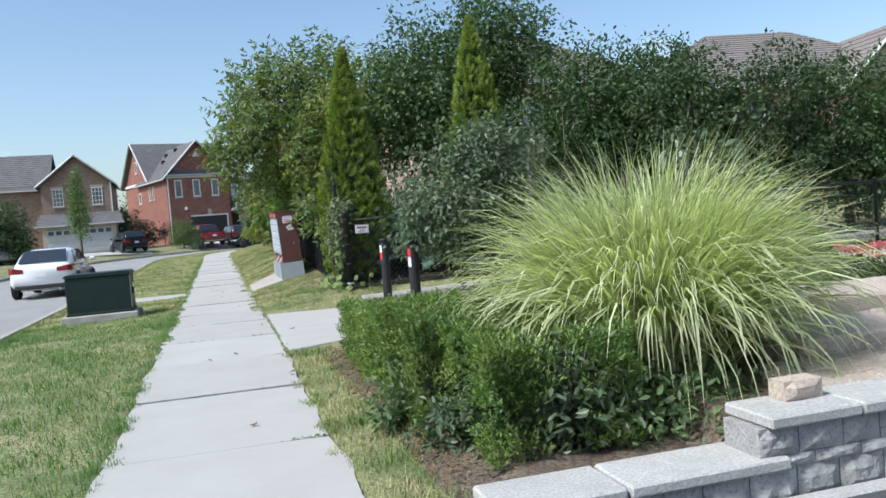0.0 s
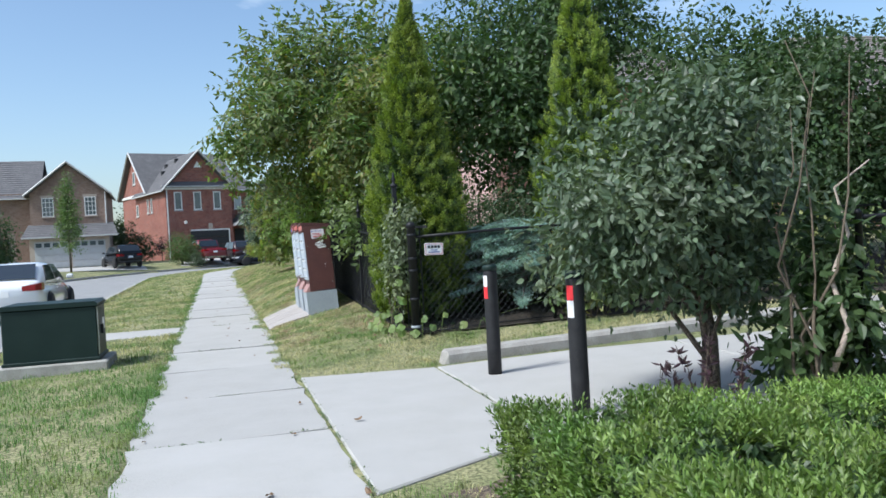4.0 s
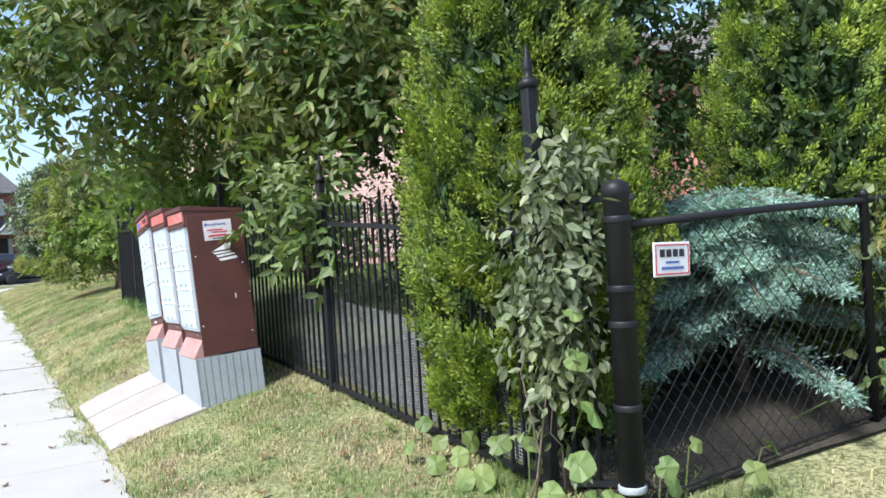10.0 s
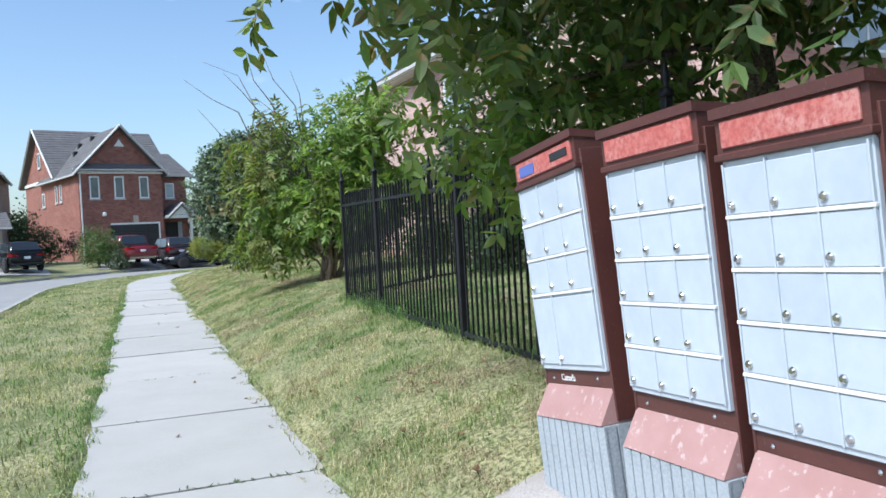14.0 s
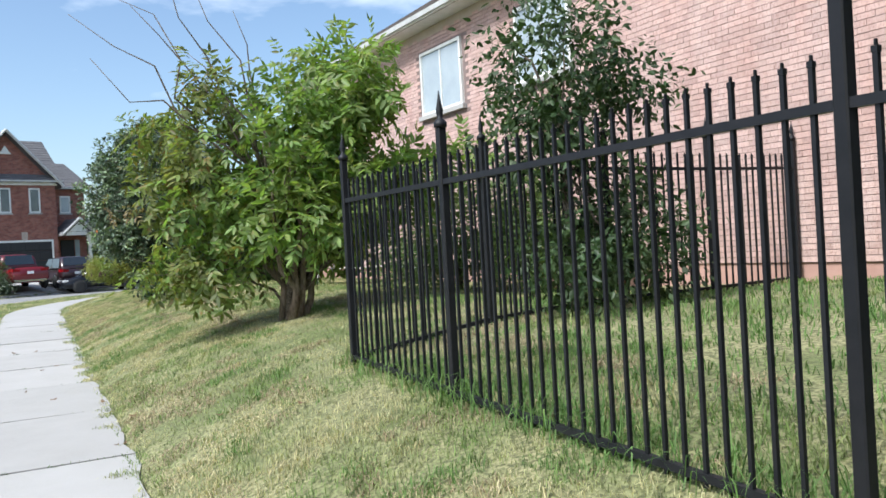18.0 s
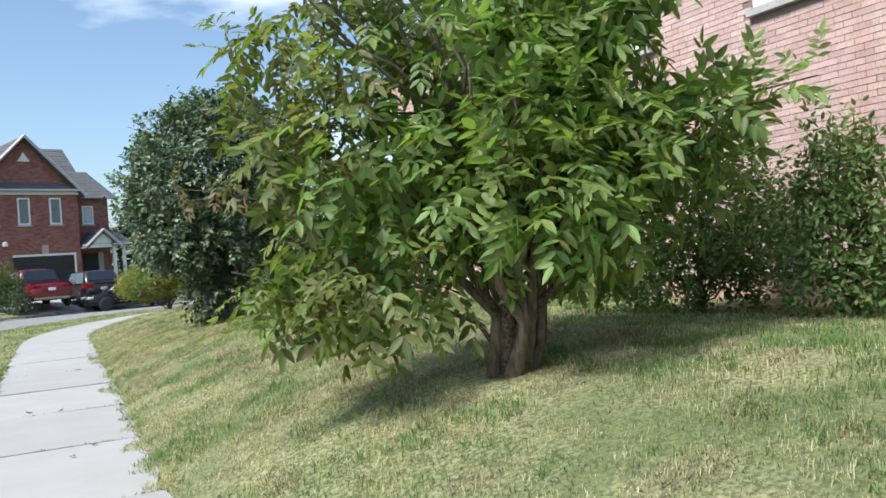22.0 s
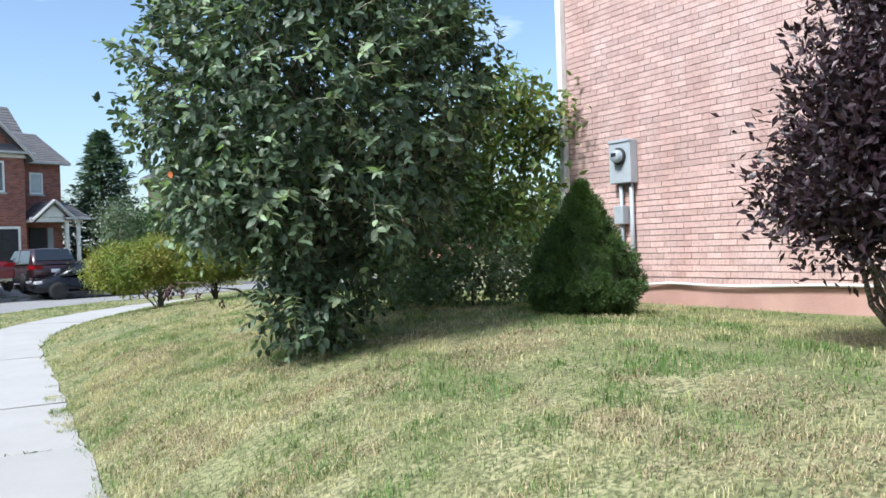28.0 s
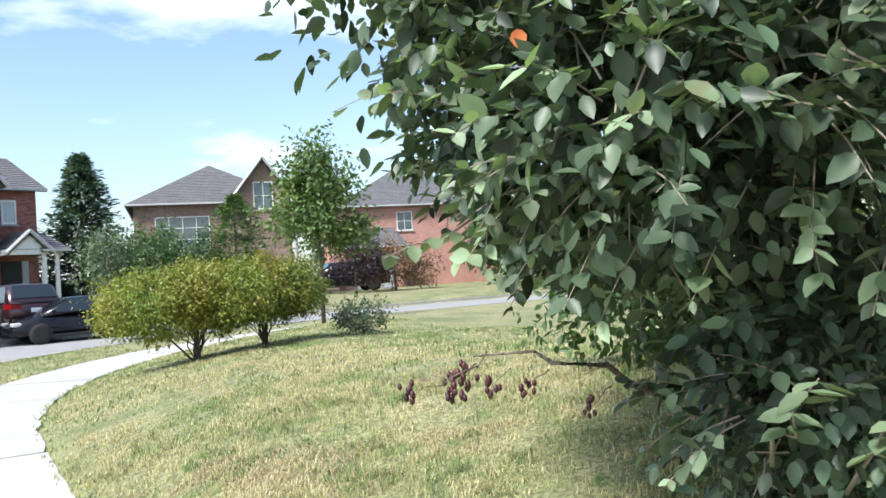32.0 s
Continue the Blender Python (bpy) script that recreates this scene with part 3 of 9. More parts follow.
def leafage(name, base, tip_dir, normal, length, width, mat, parent=None, label="", fold=0.18, plain=False):
    """Many leaves in one mesh. base, tip_dir, normal: (n, 3); length, width: (n,). A leaf is a pointed oval, folded along its midrib and drooping at its tip."""
    n = len(base)
    t = tip_dir / (np.linalg.norm(tip_dir, axis=1, keepdims=True) + 1e-9)
    side = np.cross(normal, t)
    side /= np.linalg.norm(side, axis=1, keepdims=True) + 1e-9
    up = np.cross(t, side)
    ln, wd = length[:, None], width[:, None]
    if plain == "fine":
        rib = [base, base + t * ln * 0.33 - up * wd * fold, base + t * ln * 0.68 - up * (wd * fold * 0.8 + ln * 0.05), base + t * ln - up * ln * 0.17]
        edge = []
        for sgn in (-1, 1):
            edge += [base + t * ln * 0.12 + side * sgn * wd * 0.30, base + t * ln * 0.40 + side * sgn * wd * 0.50, base + t * ln * 0.74 + side * sgn * wd * 0.33 - up * ln * 0.07]
        v = np.stack(rib + edge, axis=1)
        tri = np.array([[0, 1, 4], [4, 1, 5], [1, 2, 5], [5, 2, 6], [2, 3, 6], [0, 7, 1], [7, 8, 1], [1, 8, 2], [8, 9, 2], [2, 9, 3]])
        f = (np.arange(n)[:, None, None] * 10 + tri[None]).reshape(-1, 3)
        return from_arrays(name, v, f, mat, parent, label, smooth=True)
    if plain:
        v = np.stack([base, base + t * ln * 0.45 - side * wd / 2, base + t * ln - up * ln * 0.08, base + t * ln * 0.45 + side * wd / 2], axis=1)
        f = (np.arange(n)[:, None] * 4 + np.array([[0, 1, 2, 3]])).reshape(-1, 4)
        return from_arrays(name, v, f, mat, parent, label)
    mid = base + t * ln * 0.5 - up * wd * fold
    v = np.stack([base, base + t * ln * 0.3 - side * wd * 0.46, base + t * ln * 0.66 - side * wd * 0.36 - up * ln * 0.05, base + t * ln - up * ln * 0.14,
                  base + t * ln * 0.66 + side * wd * 0.36 - up * ln * 0.05, base + t * ln * 0.3 + side * wd * 0.46, mid], axis=1)
    tri = np.array([[0, 6, 1], [1, 6, 2], [2, 6, 3], [3, 6, 4], [4, 6, 5], [5, 6, 0]])
    f = (np.arange(n)[:, None, None] * 7 + tri[None]).reshape(-1, 3)
    return from_arrays(name, v, f, mat, parent, label)


def rng_dirs(rng, n):
    v = rng.normal(size=(n, 3))
    return v / np.linalg.norm(v, axis=1, keepdims=True)


def in_blobs(rng, n, blobs, inner=0.6, lump=0.25, lump_scale=1.6, floor=None, clump=None):
    """Places and outward directions scattered through the outer shell of blobs: rows of x, y, z, rx, ry, rz. The shell is made lumpy."""
    if clump:      # (leaves to a clump, its radius): leaves gather round twig ends, with gaps between
        per, rad = clump
        pc, oc = in_blobs(rng, max(1, int(n / per)), blobs, inner, lump, lump_scale, floor)
        k = rng.integers(0, len(pc), n)
        size = rng.uniform(0.6, 1.3, len(pc))[k]
        g = np.clip(rng.normal(size=(n, 3)), -1.5, 1.5)
        p = pc[k] + (g * 0.55 + oc[k] * rng.uniform(-0.9, 0.9, n)[:, None]) * (rad * size)[:, None]
        out = oc[k] * 0.8 + g / np.linalg.norm(g, axis=1, keepdims=True) * 0.75
        return p, out / np.linalg.norm(out, axis=1, keepdims=True)
    b = np.array(blobs, dtype=float)
    w = (b[:, 3] * b[:, 4] + b[:, 4] * b[:, 5] + b[:, 3] * b[:, 5])
    pick = rng.choice(len(b), size=n, p=w / w.sum())
    d = rng_dirs(rng, n)
    r = inner + (1 - inner) * rng.random(n) ** 0.6
    lumps = 1 + lump * (np.sin(d[:, 0] * 5.1 * lump_scale + pick) * np.sin(d[:, 1] * 4.3 * lump_scale + 2 * pick) + 0.6 * np.sin(d[:, 2] * 7.7 * lump_scale + d[:, 0] * 6.1 + pick))
    p = b[pick, :3] + d * b[pick, 3:] * (r * lumps)[:, None]
    out = d / b[pick, 3:]
    out /= np.linalg.norm(out, axis=1, keepdims=True)
    if floor is not None:
        keep = p[:, 2] > floor
        p, out = p[keep], out[keep]
    return p, out


def cast(rng, out, droop=0.5, spread=0.7, face_up=0.6):
    """Leaf directions and normals for outward directions."""
    n = len(out)
    t = out * 0.7 + rng.normal(size=(n, 3)) * spread
    t[:, 2] -= droop
    nm = out * 0.6 + rng.normal(size=(n, 3)) * 0.6
    nm[:, 2] += face_up
    return t, nm


def crown(name, parent, blobs, n, size, mat, rng, ratio=0.5, inner=0.6, droop=0.5, lump=0.25, plain=False, label="", floor=None, spread=0.7, clump=None, face_up=0.6):
    p, out = in_blobs(rng, n, blobs, inner, lump, floor=floor, clump=clump or (16, size * 1.9))
    t, nm = cast(rng, out, droop, spread, face_up)
    ln = size * rng.uniform(0.6, 1.25, len(p))
    ob = leafage(name, p, t, nm, ln, ln * ratio, mat, parent, label, plain=plain)
    ob["kind"] = "stuff"
    return ob


def compound_crown(name, parent, blobs, n, size, mat, rng, leaflets=9, inner=0.6, droop=0.45, lump=0.25, floor=None, leaflet=0.32, plain=False, clump=None, slim=0.42):
    """Leaves that are a stalk with pairs of leaflets and one at its end (ash, walnut)."""
    p, out = in_blobs(rng, n, blobs, inner, lump, floor=floor, clump=clump or (7, size * 0.45))
    t, nm = cast(rng, out, droop, 0.5, 0.9)
    t /= np.linalg.norm(t, axis=1, keepdims=True)
    side = np.cross(nm, t)
    side /= np.linalg.norm(side, axis=1, keepdims=True) + 1e-9
    up = np.cross(t, side)
    ln = size * rng.uniform(0.65, 1.2, len(p))
    bs, ts, ns, ls = [], [], [], []
    pairs = leaflets // 2
    for k in range(leaflets):
        if k == leaflets - 1:
            f, sgn = 0.95, 0.0
        else:
            f, sgn = 0.25 + 0.65 * (k // 2) / max(pairs - 1, 1), (1.0 if k % 2 else -1.0)
        b = p + t * (ln * f)[:, None] - up * (ln * 0.22 * f * f)[:, None]
        d = t * (0.55 if sgn else 1.0) + side * sgn * 0.85 - up * 0.25 + rng.normal(size=p.shape) * 0.16
        bs.append(b), ts.append(d), ns.append(up + rng.normal(size=p.shape) * 0.3)
        ls.append(ln * leaflet * rng.uniform(0.8, 1.15, len(p)))
    ls = np.concatenate(ls)
    ob = leafage(name, np.concatenate(bs), np.concatenate(ts), np.concatenate(ns), ls, ls * slim, mat, parent, plain=plain)
    ob["kind"] = "stuff"
    return ob


def limbs(parent, rng, start, ends, radius, mat, name="limb", sag=0.1, sides=5):
    """Bent, tapering limbs from start to each of ends, one mesh each."""
    for e in ends:
        a, b = Vector(start), Vector(e)
        pts, n = [], 5
        for i in range(n + 1):
            f = i / n
            q = a.lerp(b, f)
            q.z += math.sin(f * math.pi) * sag * (b - a).length
            if 0 < i < n:
                q += Vector(rng.normal(size=3) * 0.04 * (b - a).length)
            pts.append(q)
        bm = bmesh.new()
        tube(bm, pts, [radius * (1 - 0.8 * i / n) for i in range(n + 1)], sides)
        part(name, bm, mat, parent, smooth=True)

# ---- ground, road, sidewalk ----
def ground_sheet():
    xs = np.unique(np.concatenate([np.arange(-16, 16.01, 0.5), np.arange(0.4, 3.2, 0.2), np.linspace(-400, -16, 30), np.linspace(16, 400, 30), [-0.875, -0.83, 0.62, 0.67]]))
    ys = np.unique(np.concatenate([np.arange(-8, 80.01, 0.5), np.linspace(-200, -8, 14), np.linspace(80, 700, 30)]))
    v, f = [], []
    for y in ys:
        for x in xs:
            d = across(x, y)
            z = ground(x, y)
            if abs(d) < WALK_HALF - 0.03:
                z -= 0.07
            elif KERB_AT - 0.1 > d > ROAD_FAR + 0.1:
                z -= 0.12
            elif 1.0 < d and y > 16 or d < -1 and d > KERB_AT + 0.3:
                z += 0.02 * noise.noise(Vector((x * 0.9, y * 0.9, 0)))
            if y < 3.75 and d > 0.85 and x < 12:
                z -= 0.3
            if y < 8.2 and d > 1.6 and x < 30:      # the front yard behind the stone wall: its slabs and beds lie on this
                z -= 0.06
            v.append((x, y, z))
    nx = len(xs)
    for j in range(len(ys) - 1):
        for i in range(nx - 1):
            a = j * nx + i
            f.append((a, a + 1, a + nx + 1, a + nx))
    g = from_arrays("ground", v, f, M["lawn"], smooth=True)
    return tagged(g, "patchy green and straw coloured lawn ground", "ground", kind="structure")


ground_ob = ground_sheet()


def strip(s0, s1, step, d0, d1, lift, mat, name, label, category, thick=0.1):
    """A band that follows the sidewalk's line from s0 to s1, between d0 and d1 across it."""
    bm = bmesh.new()
    rows = []
    n = max(1, round((s1 - s0) / step))
    for i in range(n + 1):
        s = s0 + (s1 - s0) * i / n
        row = []
        for d, dz in ((d0, lift - thick), (d0, lift), (d1, lift), (d1, lift - thick)):
            x, y = along(s, d)
            row.append(bm.verts.new((x, y, rise(y) + dz)))
        rows.append(row)
    for i in range(n):
        for k in range(3):
            bm.faces.new((rows[i][k], rows[i + 1][k], rows[i + 1][k + 1], rows[i][k + 1]))
    bm.faces.new(rows[0])
    bm.faces.new(rows[-1][::-1])
    bmesh.ops.recalc_face_normals(bm, faces=bm.faces)
    ob = part(name, bm, mat)
    return tagged(ob, label, category, kind="structure")


road = strip(-30, 110, 1.0, ROAD_FAR, KERB_AT - 0.14, -0.19, M["asphalt"], "road", "pale grey worn asphalt street", "road", 0.2)
kerb_near = strip(-30, 110, 1.0, KERB_AT - 0.14, KERB_AT, -0.045, M["kerb"], "kerb", "low grey concrete kerb along the street", "kerb", 0.3)
kerb_far = strip(-30, 110, 1.0, ROAD_FAR - 0.14, ROAD_FAR, -0.05, M["kerb"], "kerb", "low grey concrete kerb along the street", "kerb", 0.3)


def sidewalk():
    walk_ob = thing("sidewalk", (0, 0, 0), "pale concrete sidewalk of cracked slabs with weedy joints", "sidewalk", kind="structure")
    rng = random.Random(4)
    s, number = 24.06 - 2.035 * 15, 0
    while s < 74:
        length = 2.035 if s < 24.0 else 2.22
        number += 1
        gap = 0.011 if number % 2 and s < 24 else (0.0025 if s < 24 else 0.0075)
        bm = bmesh.new()
        cuts = 6
        tops, lows = [], []
        tilt, lift = rng.uniform(-0.006, 0.006), rng.uniform(-0.008, 0.008)
        edge = [rng.uniform(-0.045, 0.02) for _ in range(14)]
        for i in range(cuts + 1):
            ss = s + gap + (length - 2 * gap) * i / cuts
            row_t, row_l = [], []
            for k, d in enumerate((-WALK_HALF - edge[i], WALK_HALF + edge[i + 7])):
                x, y = along(ss, d)
                z = rise(y) + 0.015 + lift + tilt * (1 if k else -1)
                row_t.append(bm.verts.new((x, y, z)))
                row_l.append(bm.verts.new((x, y, z - 0.1)))
            tops.append(row_t), lows.append(row_l)
        for i in range(cuts):
            bm.faces.new((tops[i][0], tops[i][1], tops[i + 1][1], tops[i + 1][0]))
            bm.faces.new((tops[i][0], tops[i + 1][0], lows[i + 1][0], lows[i][0]))
            bm.faces.new((tops[i][1], lows[i][1], lows[i + 1][1], tops[i + 1][1]))
        bm.faces.new((tops[0][0], lows[0][0], lows[0][1], tops[0][1]))
        bm.faces.new((tops[-1][0], tops[-1][1], lows[-1][1], lows[-1][0]))
        bmesh.ops.bevel(bm, geom=[e for e in bm.edges if all(v.co.z > rise(v.co.y) - 0.03 for v in e.verts) and len(e.link_faces) == 2 and e.calc_face_angle(0) > 0.5], offset=0.006, segments=1, affect="EDGES")
        bmesh.ops.recalc_face_normals(bm, faces=bm.faces)
        part("slab", bm, M["concrete"], walk_ob)
        s += length
    return walk_ob


sidewalk()

# ---- houses ----
def uv_walls(ob):
    """Lays x or y along the wall and z up it into the UV map, in metres, for the courses of far brick."""
    me = ob.data
    uv = me.uv_layers.new(name="UVMap")
    for poly in me.polygons:
        flat = abs(poly.normal.x) > abs(poly.normal.y)
        for li in poly.loop_indices:
            co = me.vertices[me.loops[li].vertex_index].co
            uv.data[li].uv = (co.y if flat else co.x, co.z)
    return ob


def wall_slab(name, parent, x0, x1, y0, y1, z0, z1, mat):
    return uv_walls(part(name, boxed(x0, x1, y0, y1, z0, z1), mat, parent))


def gable_wall(parent, a0, a1, at, z0, z1, axis, mat, thick=0.22, name="gable"):
    """The triangle of a gable wall: from a0 to a1 along the other axis, standing at 'at'."""
    bm = prism([(a0, z0), (a1, z0), ((a0 + a1) / 2, z1)], thick, "y" if axis == "x" else "x")
    bmesh.ops.translate(bm, vec=(0, at, 0) if axis == "x" else (at, 0, 0), verts=bm.verts)
    return uv_walls(part(name, bm, mat, parent))


def roof_slope(parent, p0, p1, q1, q0, mat, thick=0.14, fascia=True, name="roof_slope"):
    """One slope: eave from p0 to p1, ridge from q0 to q1; the rows of shingles step down it."""
    p0, p1, q0, q1 = Vector(p0), Vector(p1), Vector(q0), Vector(q1)
    n = (p1 - p0).cross(q0 - p0).normalized()
    if n.z < 0:
        n = -n
    bm = bmesh.new()
    rows = max(3, int((q0 - p0).length / 0.32))
    left, right = [], []
    for i in range(rows):
        for f, lift in ((i / rows, n * 0.025), ((i + 1) / rows, n * 0.0)):
            left.append(bm.verts.new(p0.lerp(q0, f) + lift))
            right.append(bm.verts.new(p1.lerp(q1, f) + lift))
    left += [bm.verts.new(q0 - n * thick), bm.verts.new(p0 - n * thick)]
    right += [bm.verts.new(q1 - n * thick), bm.verts.new(p1 - n * thick)]
    k = len(left)
    for i in range(k):
        bm.faces.new((left[i], right[i], right[(i + 1) % k], left[(i + 1) % k]))
    bmesh.ops.recalc_face_normals(bm, faces=bm.faces)
    s = part(name, bm, mat, parent)
    if fascia:
        fm = bmesh.new()
        tube(fm, [p0 - n * 0.04, p1 - n * 0.04], 0.07, 4)
        part("gutter", fm, M["trim"], parent)
    return s


def gable_roof(parent, x0, x1, y0, y1, ze, zr, axis, mat, over=0.35, verge=True):
    """Two slopes over the rectangle; the ridge runs along axis."""
    if axis == "y":
        xm = (x0 + x1) / 2
        drop = (zr - ze) / (xm - x0) * over
        for a in (x0 - over, x1 + over):
            roof_slope(parent, (a, y0 - over, ze - drop), (a, y1 + over, ze - drop), (xm, y1 + over, zr), (xm, y0 - over, zr), mat)
        if verge:
            for a in (x0 - over, x1 + over):
                bm = bmesh.new()
                tube(bm, [(a, y0 - over - 0.03, ze - drop), (xm, y0 - over - 0.03, zr)], 0.085, 4)
                part("bargeboard", bm, M["trim"], parent)
    else:
        ym = (y0 + y1) / 2
        drop = (zr - ze) / (ym - y0) * over
        for b in (y0 - over, y1 + over):
            roof_slope(parent, (x0 - over, b, ze - drop), (x1 + over, b, ze - drop), (x1 + over, ym, zr), (x0 - over, ym, zr), mat)
        if verge:
            for b in (y0 - over, y1 + over):
                bm = bmesh.new()
                tube(bm, [(x0 - over - 0.03, b, ze - drop), (x0 - over - 0.03, ym, zr)], 0.085, 4)
                part("bargeboard", bm, M["trim"], parent)


def hip_roof(parent, x0, x1, y0, y1, ze, zr, mat, over=0.45):
    x0, x1, y0, y1 = x0 - over, x1 + over, y0 - over, y1 + over
    if x1 - x0 > y1 - y0:
        r = (y1 - y0) / 2
        a, b = (x0 + r, y0 + r, zr), (x1 - r, y0 + r, zr)
        roof_slope(parent, (x0, y0, ze), (x1, y0, ze), b, a, mat)
        roof_slope(parent, (x0, y1, ze), (x1, y1, ze), b, a, mat)
        roof_slope(parent, (x0, y0, ze), (x0, y1, ze), a, a, mat)
        roof_slope(parent, (x1, y0, ze), (x1, y1, ze), b, b, mat)
    else:
        r = (x1 - x0) / 2
        a, b = (x0 + r, y0 + r, zr), (x0 + r, y1 - r, zr)
        roof_slope(parent, (x0, y0, ze), (x0, y1, ze), b, a, mat)
        roof_slope(parent, (x1, y0, ze), (x1, y1, ze), b, a, mat)
        roof_slope(parent, (x0, y0, ze), (x1, y0, ze), a, a, mat)
        roof_slope(parent, (x0, y1, ze), (x1, y1, ze), b, b, mat)


def window(parent, x0, x1, y, z0, z1, axis="x", glass=None, bars=(1, 1), sill=True, depth=0.12, frame_w=0.06, lintel=None, facing=-1):
    """A framed window on a wall that faces -y (axis x) or -x (axis y); x0, x1 lie along the wall, y is the wall's face."""
    w = new("window")
    w.parent = parent
    f = bmesh.new()

    def put(bm, a0, a1, b0, b1, c0, c1, bevel=0.0):
        if axis == "x":
            box(bm, a0, a1, y + facing * b0, y + facing * b1, c0, c1, bevel)
        else:
            box(bm, y + facing * b0, y + facing * b1, a0, a1, c0, c1, bevel)

    for a0, a1, c0, c1 in ((x0, x0 + frame_w, z0, z1), (x1 - frame_w, x1, z0, z1), (x0 + frame_w, x1 - frame_w, z0, z0 + frame_w), (x0 + frame_w, x1 - frame_w, z1 - frame_w, z1)):
        put(f, a0, a1, -0.02, 0.045, c0, c1)
    nx, nz = bars
    for i in range(1, nx):
        a = x0 + (x1 - x0) * i / nx
        put(f, a - 0.018, a + 0.018, -0.01, 0.03, z0 + frame_w, z1 - frame_w)
    for i in range(1, nz):
        c = z0 + (z1 - z0) * i / nz
        put(f, x0 + frame_w, x1 - frame_w, -0.01, 0.027, c - 0.018, c + 0.018)
    part("window_frame", f, M["white"], w)
    g = bmesh.new()
    put(g, x0 + frame_w, x1 - frame_w, -0.015, 0.012, z0 + frame_w, z1 - frame_w)
    part("pane", g, glass or M["glass"], w)
    if sill:
        s = bmesh.new()
        put(s, x0 - 0.08, x1 + 0.08, -0.01, 0.09, z0 - 0.09, z0 - 0.004)
        part("window_sill", s, lintel or M["stone_cap"], w)
    if lintel:
        s = bmesh.new()
        put(s, x0 - 0.1, x1 + 0.1, -0.01, 0.035, z1 + 0.004, z1 + 0.2)
        part("lintel", s, lintel, w)
    return w


def garage_door(parent, x0, x1, y, z0, z1, mat, panes=True):
    d = new("garage_door")
    d.parent = parent
    n = 4
    for i in range(n):
        c0, c1 = z0 + (z1 - z0) * i / n, z0 + (z1 - z0) * (i + 1) / n
        bm = bmesh.new()
        box(bm, x0, x1, y - 0.03, y + 0.03, c0 + 0.008, c1 - 0.008, 0.006)
        cols = 4
        for k in range(cols):
            a0, a1 = x0 + (x1 - x0) * k / cols, x0 + (x1 - x0) * (k + 1) / cols
            if not (panes and i == n - 1):
                box(bm, a0 + 0.08, a1 - 0.08, y - 0.05, y - 0.025, c0 + 0.09, c1 - 0.09, 0.01)
        part("door_section", bm, mat, d)
        if panes and i == n - 1:
            for k in range(cols):
                a0, a1 = x0 + (x1 - x0) * k / cols, x0 + (x1 - x0) * (k + 1) / cols
                part("pane", boxed(a0 + 0.09, a1 - 0.09, y - 0.045, y - 0.02, c0 + 0.1, c1 - 0.1), M["glass"], d)
    return d


def downspout(parent, x, y, z0, z1, mat=None, r=0.045):
    bm = bmesh.new()
    box(bm, x - r, x + r, y - r, y + r, z0, z1, 0.008)
    return part("downspout", bm, mat or M["white"], parent)


